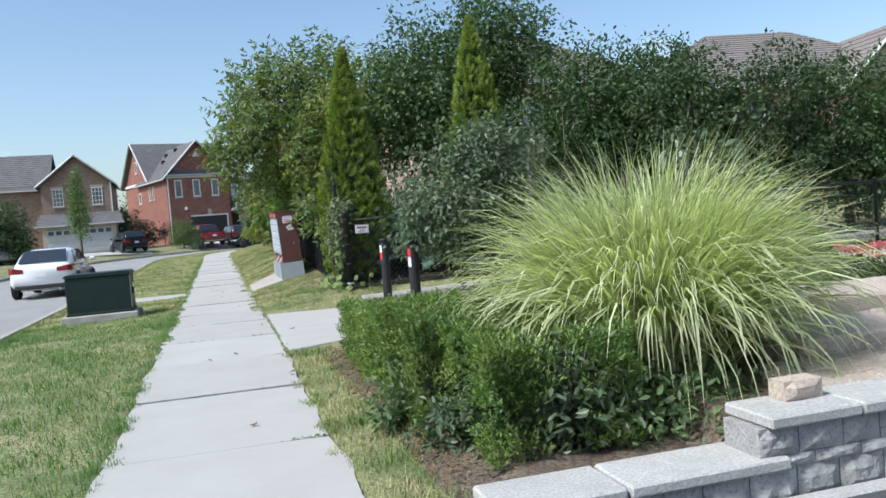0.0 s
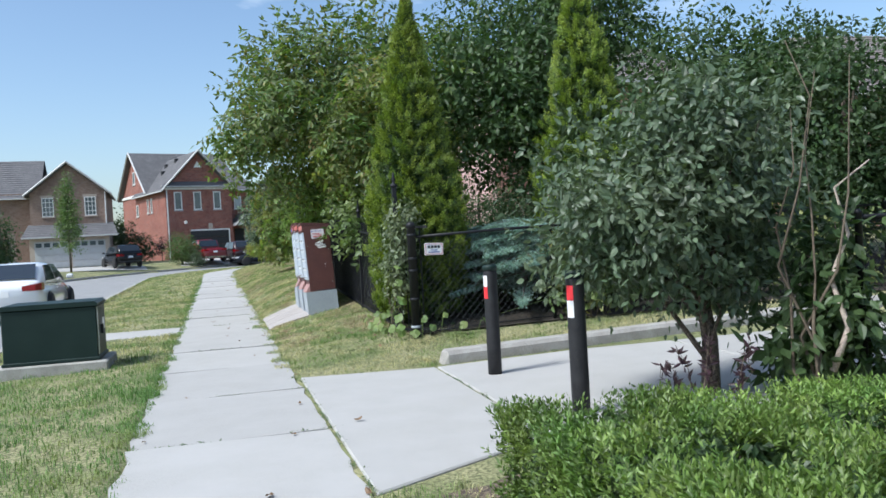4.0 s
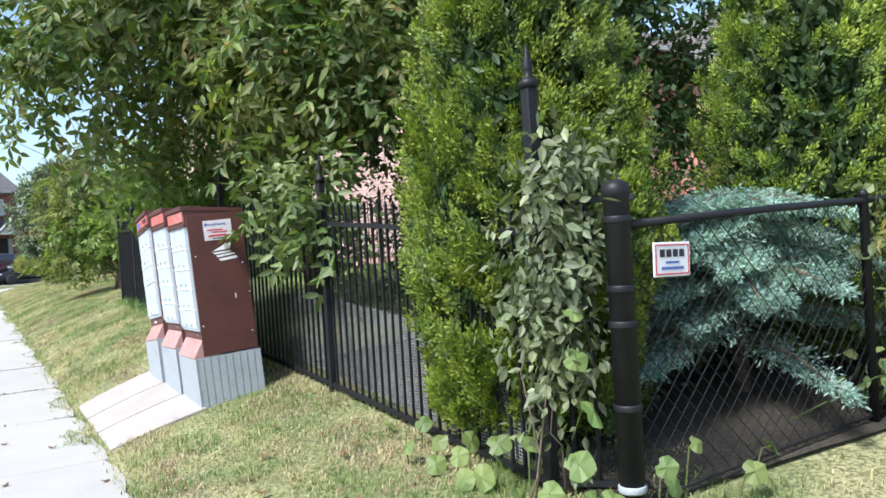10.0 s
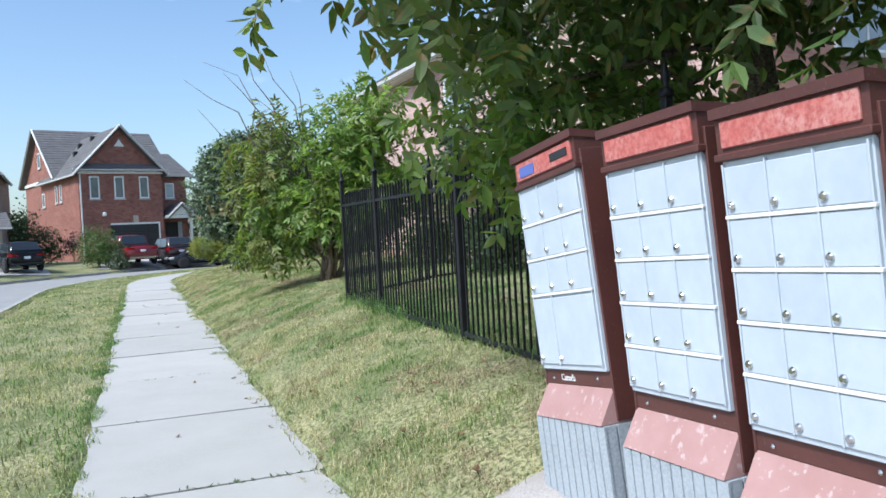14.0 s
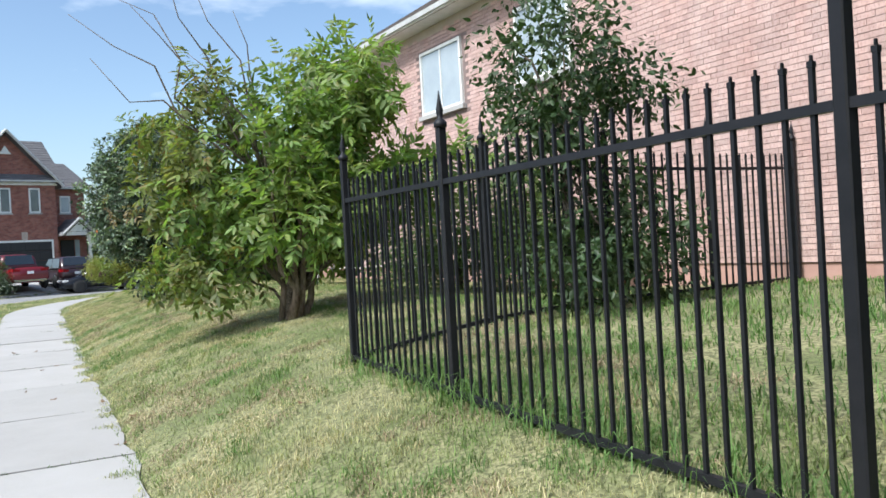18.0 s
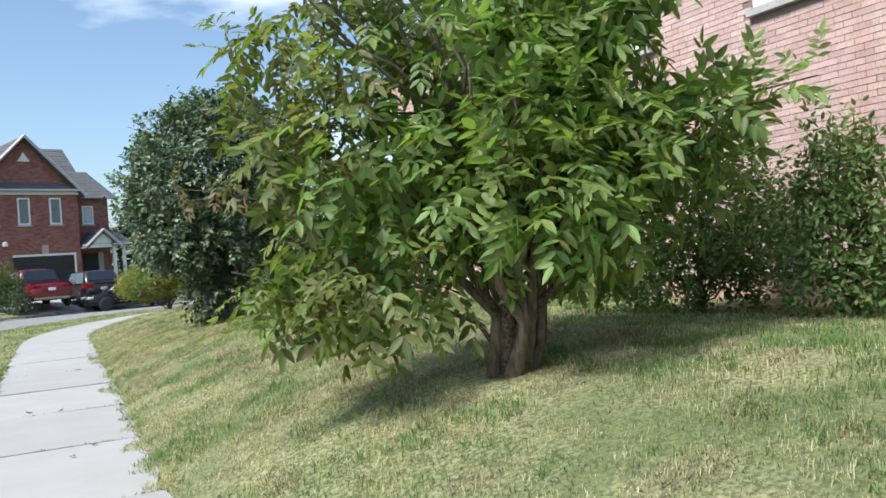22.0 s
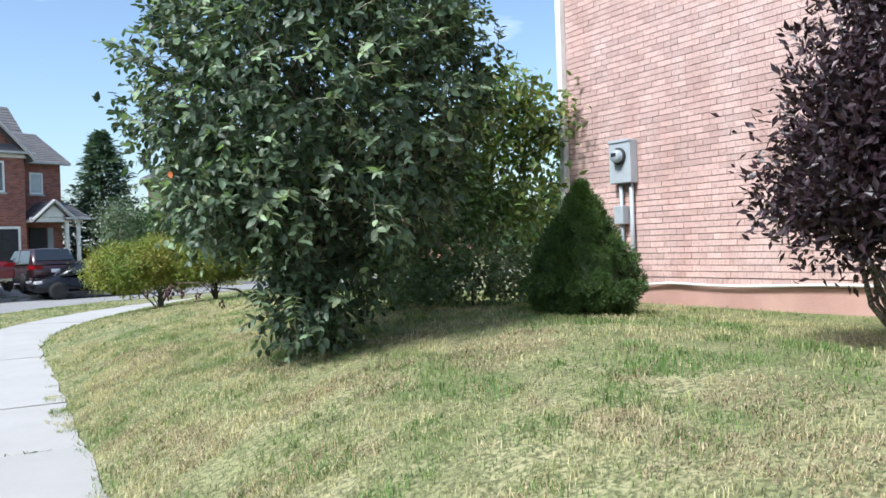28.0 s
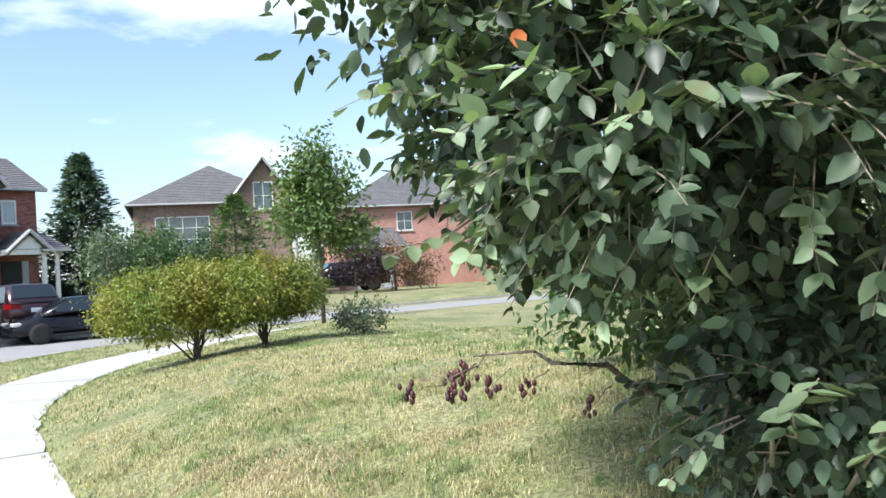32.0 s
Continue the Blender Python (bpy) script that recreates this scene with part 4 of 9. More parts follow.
def red_house():
    h = thing("house", (-4.5, 86.6, 0.80), "two-storey red brick house with grey gabled roof and garage", "house", turn=19.5)
    h.scale = (1.12, 1.06, 1.18)
    b = M["brick_red_far"]
    # garage wing, main body
    wall_slab("wall", h, 0, 5.8, 0, 6, 0, 6.0, b)
    wall_slab("wall", h, 0, 8.25, 6, 15, 0, 6.0, b)
    wall_slab("wall", h, 5.8, 8.25, 1.6, 6, 0, 5.75, b)
    gable_wall(h, 0.35, 5.45, 0.05, 6.22, 8.75, "x", b)
    gable_wall(h, 5.2, 15, -0.02, 6.0, 9.5, "y", b)
    gable_wall(h, 5.2, 15, 8.05, 6.0, 9.5, "y", b)
    gable_roof(h, 0, 5.8, 0, 9.6, 6.05, 8.95, "y", M["roof"], 0.4)
    gable_roof(h, 0, 8.25, 5.2, 15, 6.05, 9.75, "x", M["roof"], 0.4)
    roof_slope(h, (5.6, 1.15, 5.72), (8.65, 1.15, 5.72), (8.65, 6.0, 7.75), (5.6, 6.0, 7.75), M["roof"])
    # skirt roof under the front gable, and its white cornice
    roof_slope(h, (-0.4, -0.42, 5.98), (6.2, -0.42, 5.98), (5.6, 0.06, 6.4), (0.2, 0.06, 6.4), M["roof"])
    part("cornice", boxed(-0.1, 5.9, -0.12, 0.0, 5.72, 5.95, 0.02), M["white"], h)
    part("cornice", boxed(-0.12, 0.0, 0.0, 15, 5.72, 5.95, 0.02), M["white"], h)
    for x in (0.72, 2.4, 4.15):
        window(h, x, x + 0.68, 0.0, 4.05, 5.55, glass=M["glass"], frame_w=0.095)
    window(h, 6.6, 7.3, 1.6, 4.1, 5.2, glass=M["bright_glass"], frame_w=0.09)
    for y, z0, z1, w in ((9.0, 4.0, 5.0, 0.8), (5.4, 4.1, 5.3, 0.55), (4.2, 4.1, 5.3, 0.55), (9.6, 6.9, 8.0, 0.8)):
        window(h, y, y + w, -0.03 if z0 > 6 else 0.0, z0, z1, "y")
    vent = prism([(2.55, 7.55), (3.25, 7.55), (3.1, 7.75), (2.9, 8.05), (2.7, 7.75)], -0.08)
    part("gable_vent", vent, M["white"], h, "white arched gable vent")
    # garage
    part("garage_surround", boxed(2.0, 5.5, -0.05, 0.0, 2.3, 2.42), M["white"], h)
    part("garage_surround", boxed(5.38, 5.5, -0.05, 0.0, 0, 2.3), M["white"], h)
    garage_door(h, 2.0, 5.38, -0.02, 0.02, 2.3, M["dark"], panes=False)
    part("keystone", boxed(3.6, 3.95, -0.06, 0.0, 2.43, 2.9), M["sand_stone"], h)
    lamp = lathe([(0.12, 0), (0.15, 0.05), (0.15, 0.2), (0.05, 0.28)], 8)
    bmesh.ops.translate(lamp, vec=(1.6, -0.1, 2.9), verts=lamp.verts)
    part("wall_lamp", lamp, M["white"], h)
    downspout(h, 0.12, -0.06, 0, 5.7)
    # porch
    part("porch_floor", boxed(5.85, 8.5, -0.6, 1.55, 0, 0.35, 0.02), M["kerb"], h)
    for x in (7.7, 8.3):
        part("column", boxed(x - 0.09, x + 0.09, -0.45, -0.27, 0.35, 2.62, 0.02), M["white"], h)
    part("porch_beam", boxed(5.85, 8.5, -0.5, -0.22, 2.62, 2.84), M["white"], h)
    part("porch_door", boxed(6.5, 7.4, 1.54, 1.6, 0.35, 2.4, 0.02), M["dark"], h)
    part("sidelight", boxed(7.45, 7.75, 1.55, 1.6, 0.4, 2.4), M["bright_glass"], h)
    gable_wall(h, 6.05, 7.85, -0.55, 2.86, 3.58, "x", M["white"], 0.1, "pediment")
    gable_roof(h, 6.05, 7.85, -0.55, 1.5, 2.87, 3.67, "y", M["roof"], 0.2)
    roof_slope(h, (7.5, -0.8, 2.82), (8.8, -0.8, 2.82), (8.5, 1.6, 3.7), (6.9, 1.6, 3.7), M["roof"])
    for x, y in ((3.4, 4.2), (4.4, 5.2), (3.7, 6.4)):
        z = 9.0 - (x - 2.9) * 1.0
        part("roof_vent", boxed(2.9 - (x - 2.9) - 0.15, 2.9 - (x - 2.9) + 0.15, y, y + 0.35, z - 0.2, z + 0.22, 0.03), M["dark"], h)
    return h


red_house()


def tan_house():
    h = thing("house", (-13.9, 73.5, 0.8), "two-storey brown brick house with grey roof and double garage", "house", turn=4.0)
    b = M["brick_tan_far"]
    wall_slab("wall", h, 0, 5.6, 1.6, 12, 0, 6.1, b)
    wall_slab("wall", h, -11, 0, 3.2, 12, 0, 6.1, b)
    gable_wall(h, 0.0, 5.6, 1.62, 6.1, 8.3, "x", b)
    gable_roof(h, 0, 5.6, 1.6, 9, 6.1, 8.4, "y", M["roof"], 0.4)
    gable_roof(h, -11, 0.2, 3.2, 12, 6.0, 9.2, "x", M["roof"], 0.4)
    wall_slab("wall", h, 0.0, 5.7, 0, 1.6, 0, 2.5, M["tan"])
    roof_slope(h, (-0.5, -0.45, 2.45), (6.4, -0.45, 2.45), (6.0, 1.7, 3.5), (-0.2, 1.7, 3.5), M["roof"])
    for x in (0.85, 3.95):
        window(h, x, x + 0.85, 1.6, 4.1, 5.6, bars=(3, 4), lintel=M["sand_stone"])
    garage_door(h, 0.35, 2.75, -0.02, 0.0, 2.1, M["garage"])
    garage_door(h, 3.0, 5.4, -0.02, 0.0, 2.1, M["garage"])
    window(h, -5.0, -3.6, 3.2, 1.0, 3.2, bars=(2, 3))
    window(h, -4.6, -3.4, 3.2, 4.2, 5.6, bars=(3, 4))
    part("porch_pillar", boxed(-1.6, -1.2, 1.6, 2.0, 0, 2.9), b, h)
    downspout(h, 5.5, 1.55, 3.4, 6.0)
    return h


tan_house()


def pink_house():
    """The brick house beside the lawn; its long side runs past the walk. Local y runs along that side, x into the house."""
    h = thing("house", (8.45, 29.2, 0), "two-storey pink brick house side with dark mortar and grey roof", "house", turn=4.0)
    ln, lo = 17.0, 0.0
    wall_slab("wall", h, 0.011, 9.5, lo, ln, 1.15, 6.4, M["mortar"])
    part("foundation", boxed(0.03, 9.4, lo + 0.02, ln - 0.02, 0.2, 1.15, 0.01), M["foundation"], h, "smooth pink parged foundation")
    hip_roof(h, 0, 9.5, lo, ln, 6.35, 9.6, M["brown_roof"], 0.5)
    part("soffit", boxed(-0.48, 0.3, lo - 0.45, ln + 0.45, 6.24, 6.3), M["white"], h)
    part("frieze", boxed(0.0, 0.055, lo, ln, 6.05, 6.24), M["tan"], h)
    for y0, y1, z0, z1 in ((8.72, 10.35, 4.4, 5.75), (5.4, 6.9, 4.4, 5.75)):
        window(h, y0, y1, 0.0, z0, z1, "y", M["bright_glass"], (2, 1), True, lintel=None)
    downspout(h, -0.05, ln - 0.12, 0.9, 6.2, r=0.05)
    bm = bmesh.new()
    tube(bm, [(-0.05, ln - 0.12, 0.95), (-0.12, ln - 0.18, 0.85), (-0.5, ln - 0.35, 0.8)], 0.05, 6)
    part("downspout_elbow", bm, M["white"], h)
    # bricks: a course every 75 mm in running bond, leaving the windows free
    holes = ((8.72, 10.35, 4.28, 5.75), (5.4, 6.9, 4.28, 5.75))
    me = bpy.data.meshes.new("brick")
    bb = boxed(0.0, 0.07, 0.002, 0.216, 0.005, 0.071, 0.002)
    bb.to_mesh(me)
    bb.free()
    me.materials.append(M["brick_pink"])
    rest_v, rest_f = [], []
    cube = np.array([[0, 0, 0], [1, 0, 0], [1, 1, 0], [0, 1, 0], [0, 0, 1], [1, 0, 1], [1, 1, 1], [0, 1, 1]], dtype=float)
    quads = np.array([[0, 4, 7, 3], [0, 1, 5, 4], [3, 7, 6, 2], [4, 5, 6, 7], [0, 3, 2, 1]])
    rng = random.Random(8)
    wall_parts = next(o for o in h.children if o.name.startswith("wall"))
    count, made = 0, 0
    for row in range(66):
        z = 1.155 + row * 0.075
        off = 0.108 if row % 2 else 0.0
        for col in range(80):
            y = off + col * 0.218 - 0.108
            y0, y1 = max(y, lo), min(y + 0.21, ln)
            if y1 - y0 < 0.05:
                continue
            if any(y1 > a - 0.01 and y0 < b + 0.01 and z + 0.07 > c and z < d for a, b, c, d in holes):
                continue
            out = rng.uniform(-0.003, 0.004)
            if 12.4 < y < 16.3 and 1.2 < z < 2.75 and y1 - y0 > 0.2 and made < 300:
                ob = new("brick", me)
                ob.parent = wall_parts
                ob.location = (out, y, z)
                made += 1
                continue
            rest_v.append(cube * np.array([0.07, y1 - y0 + 0.004, 0.066]) + np.array([out, y0, z]))
            rest_f.append(quads + 8 * count)
            count += 1
    ob = from_arrays("brickwork", np.concatenate(rest_v), np.concatenate(rest_f), M["brick_pink"], wall_parts)
    ob["kind"] = "stuff"
    # near end wall, coursed
    endw = wall_slab("end_wall", h, 0.065, 9.5, lo - 0.05, lo + 0.05, 1.0, 6.3, M["brick_pink_far"])
    window(h, 2.5, 4.2, lo - 0.05, 4.3, 5.7, "x", M["bright_glass"], (2, 1))
    window(h, 2.2, 4.4, lo - 0.05, 1.7, 3.3, "x", M["glass"], (2, 1))
    return h


pink = pink_house()


def yard_house(at, turn, w, d, eave, ridge, wall, roof, label, hip=True):
    h = thing("house", (at[0], at[1], ground(at[0], at[1]) - 0.2), label, "house", turn=turn)
    wall_slab("wall", h, 0, w, 0, d, 0, eave, wall)
    if hip:
        hip_roof(h, 0, w, 0, d, eave, ridge, roof)
    else:
        gable_wall(h, 0, w, 0.0, eave, ridge - 0.15, "x", wall)
        gable_roof(h, 0, w, 0, d, eave, ridge, "y", roof)
    return h


ha = yard_house((17.4, 29.0), -8, 13, 9, 4.9, 8.0, M["brick_pink_far"], M["brown_roof"], "two-storey brick house with brown-grey hipped roof behind trees")
window(ha, 3, 4.6, 0, 3.4, 4.7, bars=(2, 1))
gable_wall(ha, 8.0, 12.6, -0.6, 4.9, 7.0, "x", M["tan"])
gable_roof(ha, 8.0, 12.6, -0.6, 4, 4.9, 7.15, "y", M["brown_roof"], 0.3)

hb = yard_house((9.0, 93.0), -12, 9.5, 12, 6.2, 9.2, M["brick_tan_far"], M["roof"], "brown brick house with grey hipped roof and arched gable window")
gable_wall(hb, 5.6, 9.6, -1.2, 6.2, 8.7, "x", M["brick_tan_far"])
wall_slab("wall", hb, 5.6, 9.6, -1.2, 0.0, 0, 6.2, M["brick_tan_far"])
gable_roof(hb, 5.6, 9.6, -1.2, 5, 6.2, 8.8, "y", M["roof"], 0.35)
window(hb, 1.2, 4.4, -0.0, 2.6, 5.4, bars=(4, 4))
window(hb, 7.0, 8.2, -1.2, 5.6, 7.3, bars=(2, 2))

hc = yard_house((24.0, 96.0), -14, 12, 10, 6.2, 9.4, M["brick_pink_far"], M["roof"], "pink brick house with grey roof and garage")
window(hc, 4.0, 5.2, 0, 4.3, 5.7, bars=(2, 2))
wall_slab("garage_wall", hc, -0.6, 3.6, -3.0, 0, 0, 3.2, M["brick_pink_far"])
garage_door(hc, 0, 3.0, -3.02, 0.1, 2.3, M["garage"])
roof_slope(hc, (-1.0, -3.5, 3.1), (4.0, -3.5, 3.1), (3.6, 0.1, 4.6), (-0.6, 0.1, 4.6), M["roof"])

# ---- fences ----
FX, FY0, FY1 = 2.42, 16.75, 30.25


def iron_post(parent, x, y, z, tall=1.72, half=0.027):
    p = part("post", boxed(x - half, x + half, y - half, y + half, z - 0.15, z + tall, 0.006), M["black_metal"], parent)
    cap = lathe([(half * 1.6, 0), (half * 1.6, 0.03), (half * 1.1, 0.045), (half * 0.55, 0.06), (half * 0.85, 0.09), (half * 0.9, 0.11), (half * 0.35, 0.18), (0.003, 0.23)], 8)
    bmesh.ops.translate(cap, vec=(x, y, z + tall), verts=cap.verts)
    c = part("finial", cap, M["black_metal"], p, smooth=True)
    return p


picket_me = bpy.data.meshes.new("picket")
pk = boxed(-0.0085, 0.0085, -0.0085, 0.0085, 0.02, 1.53)
box(pk, -0.0105, 0.0105, -0.0105, 0.0105, 1.515, 1.535)
box(pk, -0.0085, 0.0085, -0.0035, 0.0035, 1.534, 1.556, 0.003)
pk.to_mesh(picket_me)
pk.free()
picket_me.materials.append(M["black_metal"])


def iron_run(parent, a, b, posts, rail=1.38, step=0.112, post_at_ends=(True, True), post_tall=1.72):
    """Pickets between two rails, with posts, from a to b. The rails follow the ground from post to post."""
    a, b = Vector(a), Vector(b)
    n = posts
    pts = [a.lerp(b, i / n) for i in range(n + 1)]
    pts = [Vector((p.x, p.y, ground(p.x, p.y))) for p in pts]
    for i, p in enumerate(pts):
        if (i == 0 and not post_at_ends[0]) or (i == n and not post_at_ends[1]):
            continue
        iron_post(parent, p.x, p.y, p.z, post_tall)
    for i in range(n):
        p, q = pts[i], pts[i + 1]
        for z in (0.06, rail):
            bm = bmesh.new()
            tube(bm, [p + Vector((0, 0, z)), q + Vector((0, 0, z))], 0.024, 4)
            part("rail", bm, M["black_metal"], parent)
        k = max(2, round((q - p).length / step))
        for j in range(1, k):
            c = p.lerp(q, j / k)
            ob = new("picket", picket_me)
            ob.parent = parent
            ob.location = c


street_fence = thing("fence", (0, 0, 0), "black wrought iron picket fence with finials beside the lawn", "fence", "iron fences")
iron_run(street_fence, (FX, FY0, 0), (2.30, 22.35, 0), 2, post_at_ends=(False, True))
iron_post(street_fence, FX, FY0, ground(FX, FY0), 2.14, 0.033)
iron_run(street_fence, (FX, FY0, 0), (2.80, 16.42, 0), 1, rail=1.54, post_at_ends=(False, False))
iron_run(street_fence, (2.30, 22.35, 0), (2.30, 25.45, 0), 1, post_at_ends=(False, True))
iron_run(street_fence, (2.30, 25.45, 0), (2.36, 28.3, 0), 1, post_at_ends=(False, True))
iron_run(street_fence, (2.36, 28.3, 0), (2.42, FY1, 0), 1, post_at_ends=(False, True))
cross_fence = thing("fence", (0, 0, 0), "black wrought iron picket fence across the side yard", "fence", "iron fences")
iron_run(cross_fence, (2.42, FY1, 0), (3.8, 30.3, 0), 1, post_at_ends=(False, True), step=0.115)
iron_run(cross_fence, (3.8, 30.3, 0), (6.75, 30.45, 0), 2, post_at_ends=(False, True), step=0.115)
iron_run(cross_fence, (6.75, 30.45, 0), (8.3, 30.6, 0), 1, post_at_ends=(False, True), step=0.115)

# ---- plants ----
def tree(name, at, label, category="tree", group=""):
    return thing(name, (at[0], at[1], ground(at[0], at[1]) if len(at) < 3 else at[2]), label, category, group)


def trunk(parent, pts, radii, sides=9, mat=None, name="trunk"):
    bm = bmesh.new()
    tube(bm, pts, radii, sides)
    return part(name, bm, mat or M["bark"], parent, smooth=True)


def cedar(at, height, width, n, seed, label, low=0.03):
    """A pointed cedar: upright fans of spray stand out all over a cone, with dark gaps between them."""
    rng = np.random.default_rng(seed)
    t = tree("cedar_tree", at, label, "cedar")
    trunk(t, [(0, 0, -0.1), (0.02, 0, height * 0.5), (0, 0, height * 0.9)], [0.09, 0.05, 0.01])
    k = n // 150
    f = rng.random(k) ** 1.2 * (1 - low) + low
    a = rng.random(k) * 2 * math.pi
    prof = np.where(f < 0.2, 0.76 + 0.24 * (f - low) / (0.2 - low), 1.0 - (np.maximum(f - 0.2, 0) / 0.8) ** 1.5)
    bulge = (1 + 0.12 * np.sin(a * 5 + f * 17) * np.sin(f * 31 + a * 3)) * rng.uniform(0.84, 1.08, k)
    r = width / 2 * prof * bulge
    out = np.stack([np.cos(a), np.sin(a), np.zeros(k)], axis=1)
    c = out * r[:, None]
    c[:, 2] = f * height
    pick = rng.integers(0, k, n)
    oc = out[pick]
    tw = rng.uniform(-0.9, 0.9, k)[pick][:, None]
    tang = np.stack([-oc[:, 1], oc[:, 0], 0 * a[pick]], axis=1)
    plane = oc * np.cos(tw) + tang * np.sin(tw)
    size = rng.uniform(0.65, 1.3, k)[pick]
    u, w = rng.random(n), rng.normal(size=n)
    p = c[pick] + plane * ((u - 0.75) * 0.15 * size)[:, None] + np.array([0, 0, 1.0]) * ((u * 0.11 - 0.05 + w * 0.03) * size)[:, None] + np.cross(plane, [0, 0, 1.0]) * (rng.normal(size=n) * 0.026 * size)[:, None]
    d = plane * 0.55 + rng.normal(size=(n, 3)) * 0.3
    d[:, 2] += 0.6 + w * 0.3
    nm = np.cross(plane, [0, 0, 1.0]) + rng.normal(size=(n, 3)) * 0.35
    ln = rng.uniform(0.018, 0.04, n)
    # the inner, lower part of each fan takes the darker colour
    inward = u + rng.normal(size=n) * 0.12 < 0.45
    for name, sl, fat, mat in (("old_spray", inward, 0.5, "cedar_inner"), ("spray", ~inward, 0.42, "cedar")):
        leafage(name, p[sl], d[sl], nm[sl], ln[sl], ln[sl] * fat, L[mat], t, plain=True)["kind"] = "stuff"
    m = n // 12      # spray within, coloured dark to stand in for the shade there
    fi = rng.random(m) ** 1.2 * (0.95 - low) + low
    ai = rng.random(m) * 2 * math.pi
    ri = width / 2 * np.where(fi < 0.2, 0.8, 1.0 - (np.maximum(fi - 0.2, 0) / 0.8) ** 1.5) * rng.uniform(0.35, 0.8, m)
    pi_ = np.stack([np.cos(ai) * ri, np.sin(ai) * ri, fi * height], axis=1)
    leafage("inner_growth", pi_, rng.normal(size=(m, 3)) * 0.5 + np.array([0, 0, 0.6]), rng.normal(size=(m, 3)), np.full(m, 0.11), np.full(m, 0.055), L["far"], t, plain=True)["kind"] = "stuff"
    return t


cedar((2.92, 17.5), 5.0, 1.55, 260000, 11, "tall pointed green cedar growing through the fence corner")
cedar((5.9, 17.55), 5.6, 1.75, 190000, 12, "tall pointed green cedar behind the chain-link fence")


def broad_tree(name, at, label, trunk_pts, trunk_r, blobs, n, size, mat, seed, compound=True, leaflets=9, inner=0.55, droop=0.45, lump=0.25, n_limbs=10, category="tree", ratio=0.5, floor=None, plain=False, limb_from=0.5, limb_r=0.04, clump=None, inside=0.15, leaflet=0.32, face_up=0.6, slim=0.42):
    rng = np.random.default_rng(seed)
    t = tree(name, at, label, category)
    trunk(t, trunk_pts, trunk_r)
    top = Vector(trunk_pts[-1])
    ends = []
    for i in range(n_limbs):
        b = blobs[i % len(blobs)]
        d = rng_dirs(rng, 1)[0]
        ends.append((b[0] + d[0] * b[3] * 0.75, b[1] + d[1] * b[4] * 0.75, b[2] + d[2] * b[5] * 0.6))
    start = Vector(trunk_pts[0]).lerp(top, limb_from)
    for e in ends:
        limbs(t, rng, start.lerp(top, rng.random()), [e], limb_r * rng.uniform(0.6, 1.3), M["bark"])
    if compound:
        compound_crown("crown", t, blobs, n, size, mat, rng, leaflets, inner, droop, lump, floor, leaflet, plain=plain, clump=clump, slim=slim)
    else:
        crown("crown", t, blobs, n, size, mat, rng, ratio, inner, droop, lump, plain, floor=floor, clump=clump, face_up=face_up)
    if inside:      # the leaves deep inside, which shut out the light
        small = [(*b[:3], *(0.74 * c for c in b[3:])) for b in blobs]
        m = int(n * inside * (2.5 if compound else 1.0))
        crown("inner_foliage", t, small, m, size * (0.4 if compound else 1.1), mat, rng, 0.6, 0.15, droop, lump, True, floor=floor, clump=(6, size * 0.6))
    return t


# the ash that leans over the mailboxes
ash = broad_tree("ash_tree", (3.6, 22.8), "large green ash tree with drooping compound leaves over the fence", [(0, 0, -0.2), (-0.1, 0.1, 1.2), (-0.3, 0.1, 2.6), (-0.6, 0.2, 4.0)], [0.16, 0.13, 0.1, 0.05],
    [(-1.7, 0.2, 2.9, 1.5, 1.6, 0.95), (-2.4, 0.0, 3.4, 1.3, 1.5, 1.1), (-1.2, 0.2, 4.2, 1.9, 2.0, 1.6), (-0.2, -1.2, 3.2, 1.6, 1.8, 1.5), (0.6, 1.0, 4.3, 2.0, 2.2, 1.9), (-0.5, -1.9, 2.6, 1.2, 0.9, 0.9), (-1.9, 0.8, 4.7, 1.2, 1.3, 1.0), (-0.2, 1.2, 2.5, 1.1, 1.8, 0.8)],
    4600, 0.46, L["ash"], 21, inner=0.35, floor=1.3, lump=0.12, n_limbs=16, leaflets=7, inside=0.25)
compound_crown("low_spray", ash, [(-1.3, 0.95, 1.5, 0.6, 0.35, 0.38), (-0.8, 1.05, 1.7, 0.6, 0.35, 0.4), (-1.5, 0.75, 1.8, 0.5, 0.3, 0.3), (-2.2, 1.3, 1.55, 0.35, 0.18, 0.2), (-1.8, 1.2, 1.6, 0.4, 0.22, 0.25)], 250, 0.4, L["walnut"], np.random.default_rng(25), 7, 0.2, 0.5, 0.1, plain="fine", clump=(5, 0.2))
compound_crown("turning_spray", ash, [(-1.0, -1.6, 2.6, 0.7, 0.5, 0.5), (-0.2, -2.4, 3.0, 0.6, 0.4, 0.5), (-0.3, -2.0, 2.1, 0.5, 0.4, 0.4), (-1.2, -1.2, 3.1, 0.6, 0.5, 0.5), (-0.3, -2.6, 3.8, 0.6, 0.5, 0.7)], 300, 0.40, L["walnut_olive"], np.random.default_rng(26), 7, 0.3, 0.5, 0.1, clump=(8, 0.18))
limbs(ash, np.random.default_rng(27), (-0.2, 0.1, 1.9), [(-1.6, 1.2, 1.6), (-0.9, 1.4, 1.8), (-1.9, 1.0, 1.5)], 0.025, M["bark"], "limb", sag=0.08)
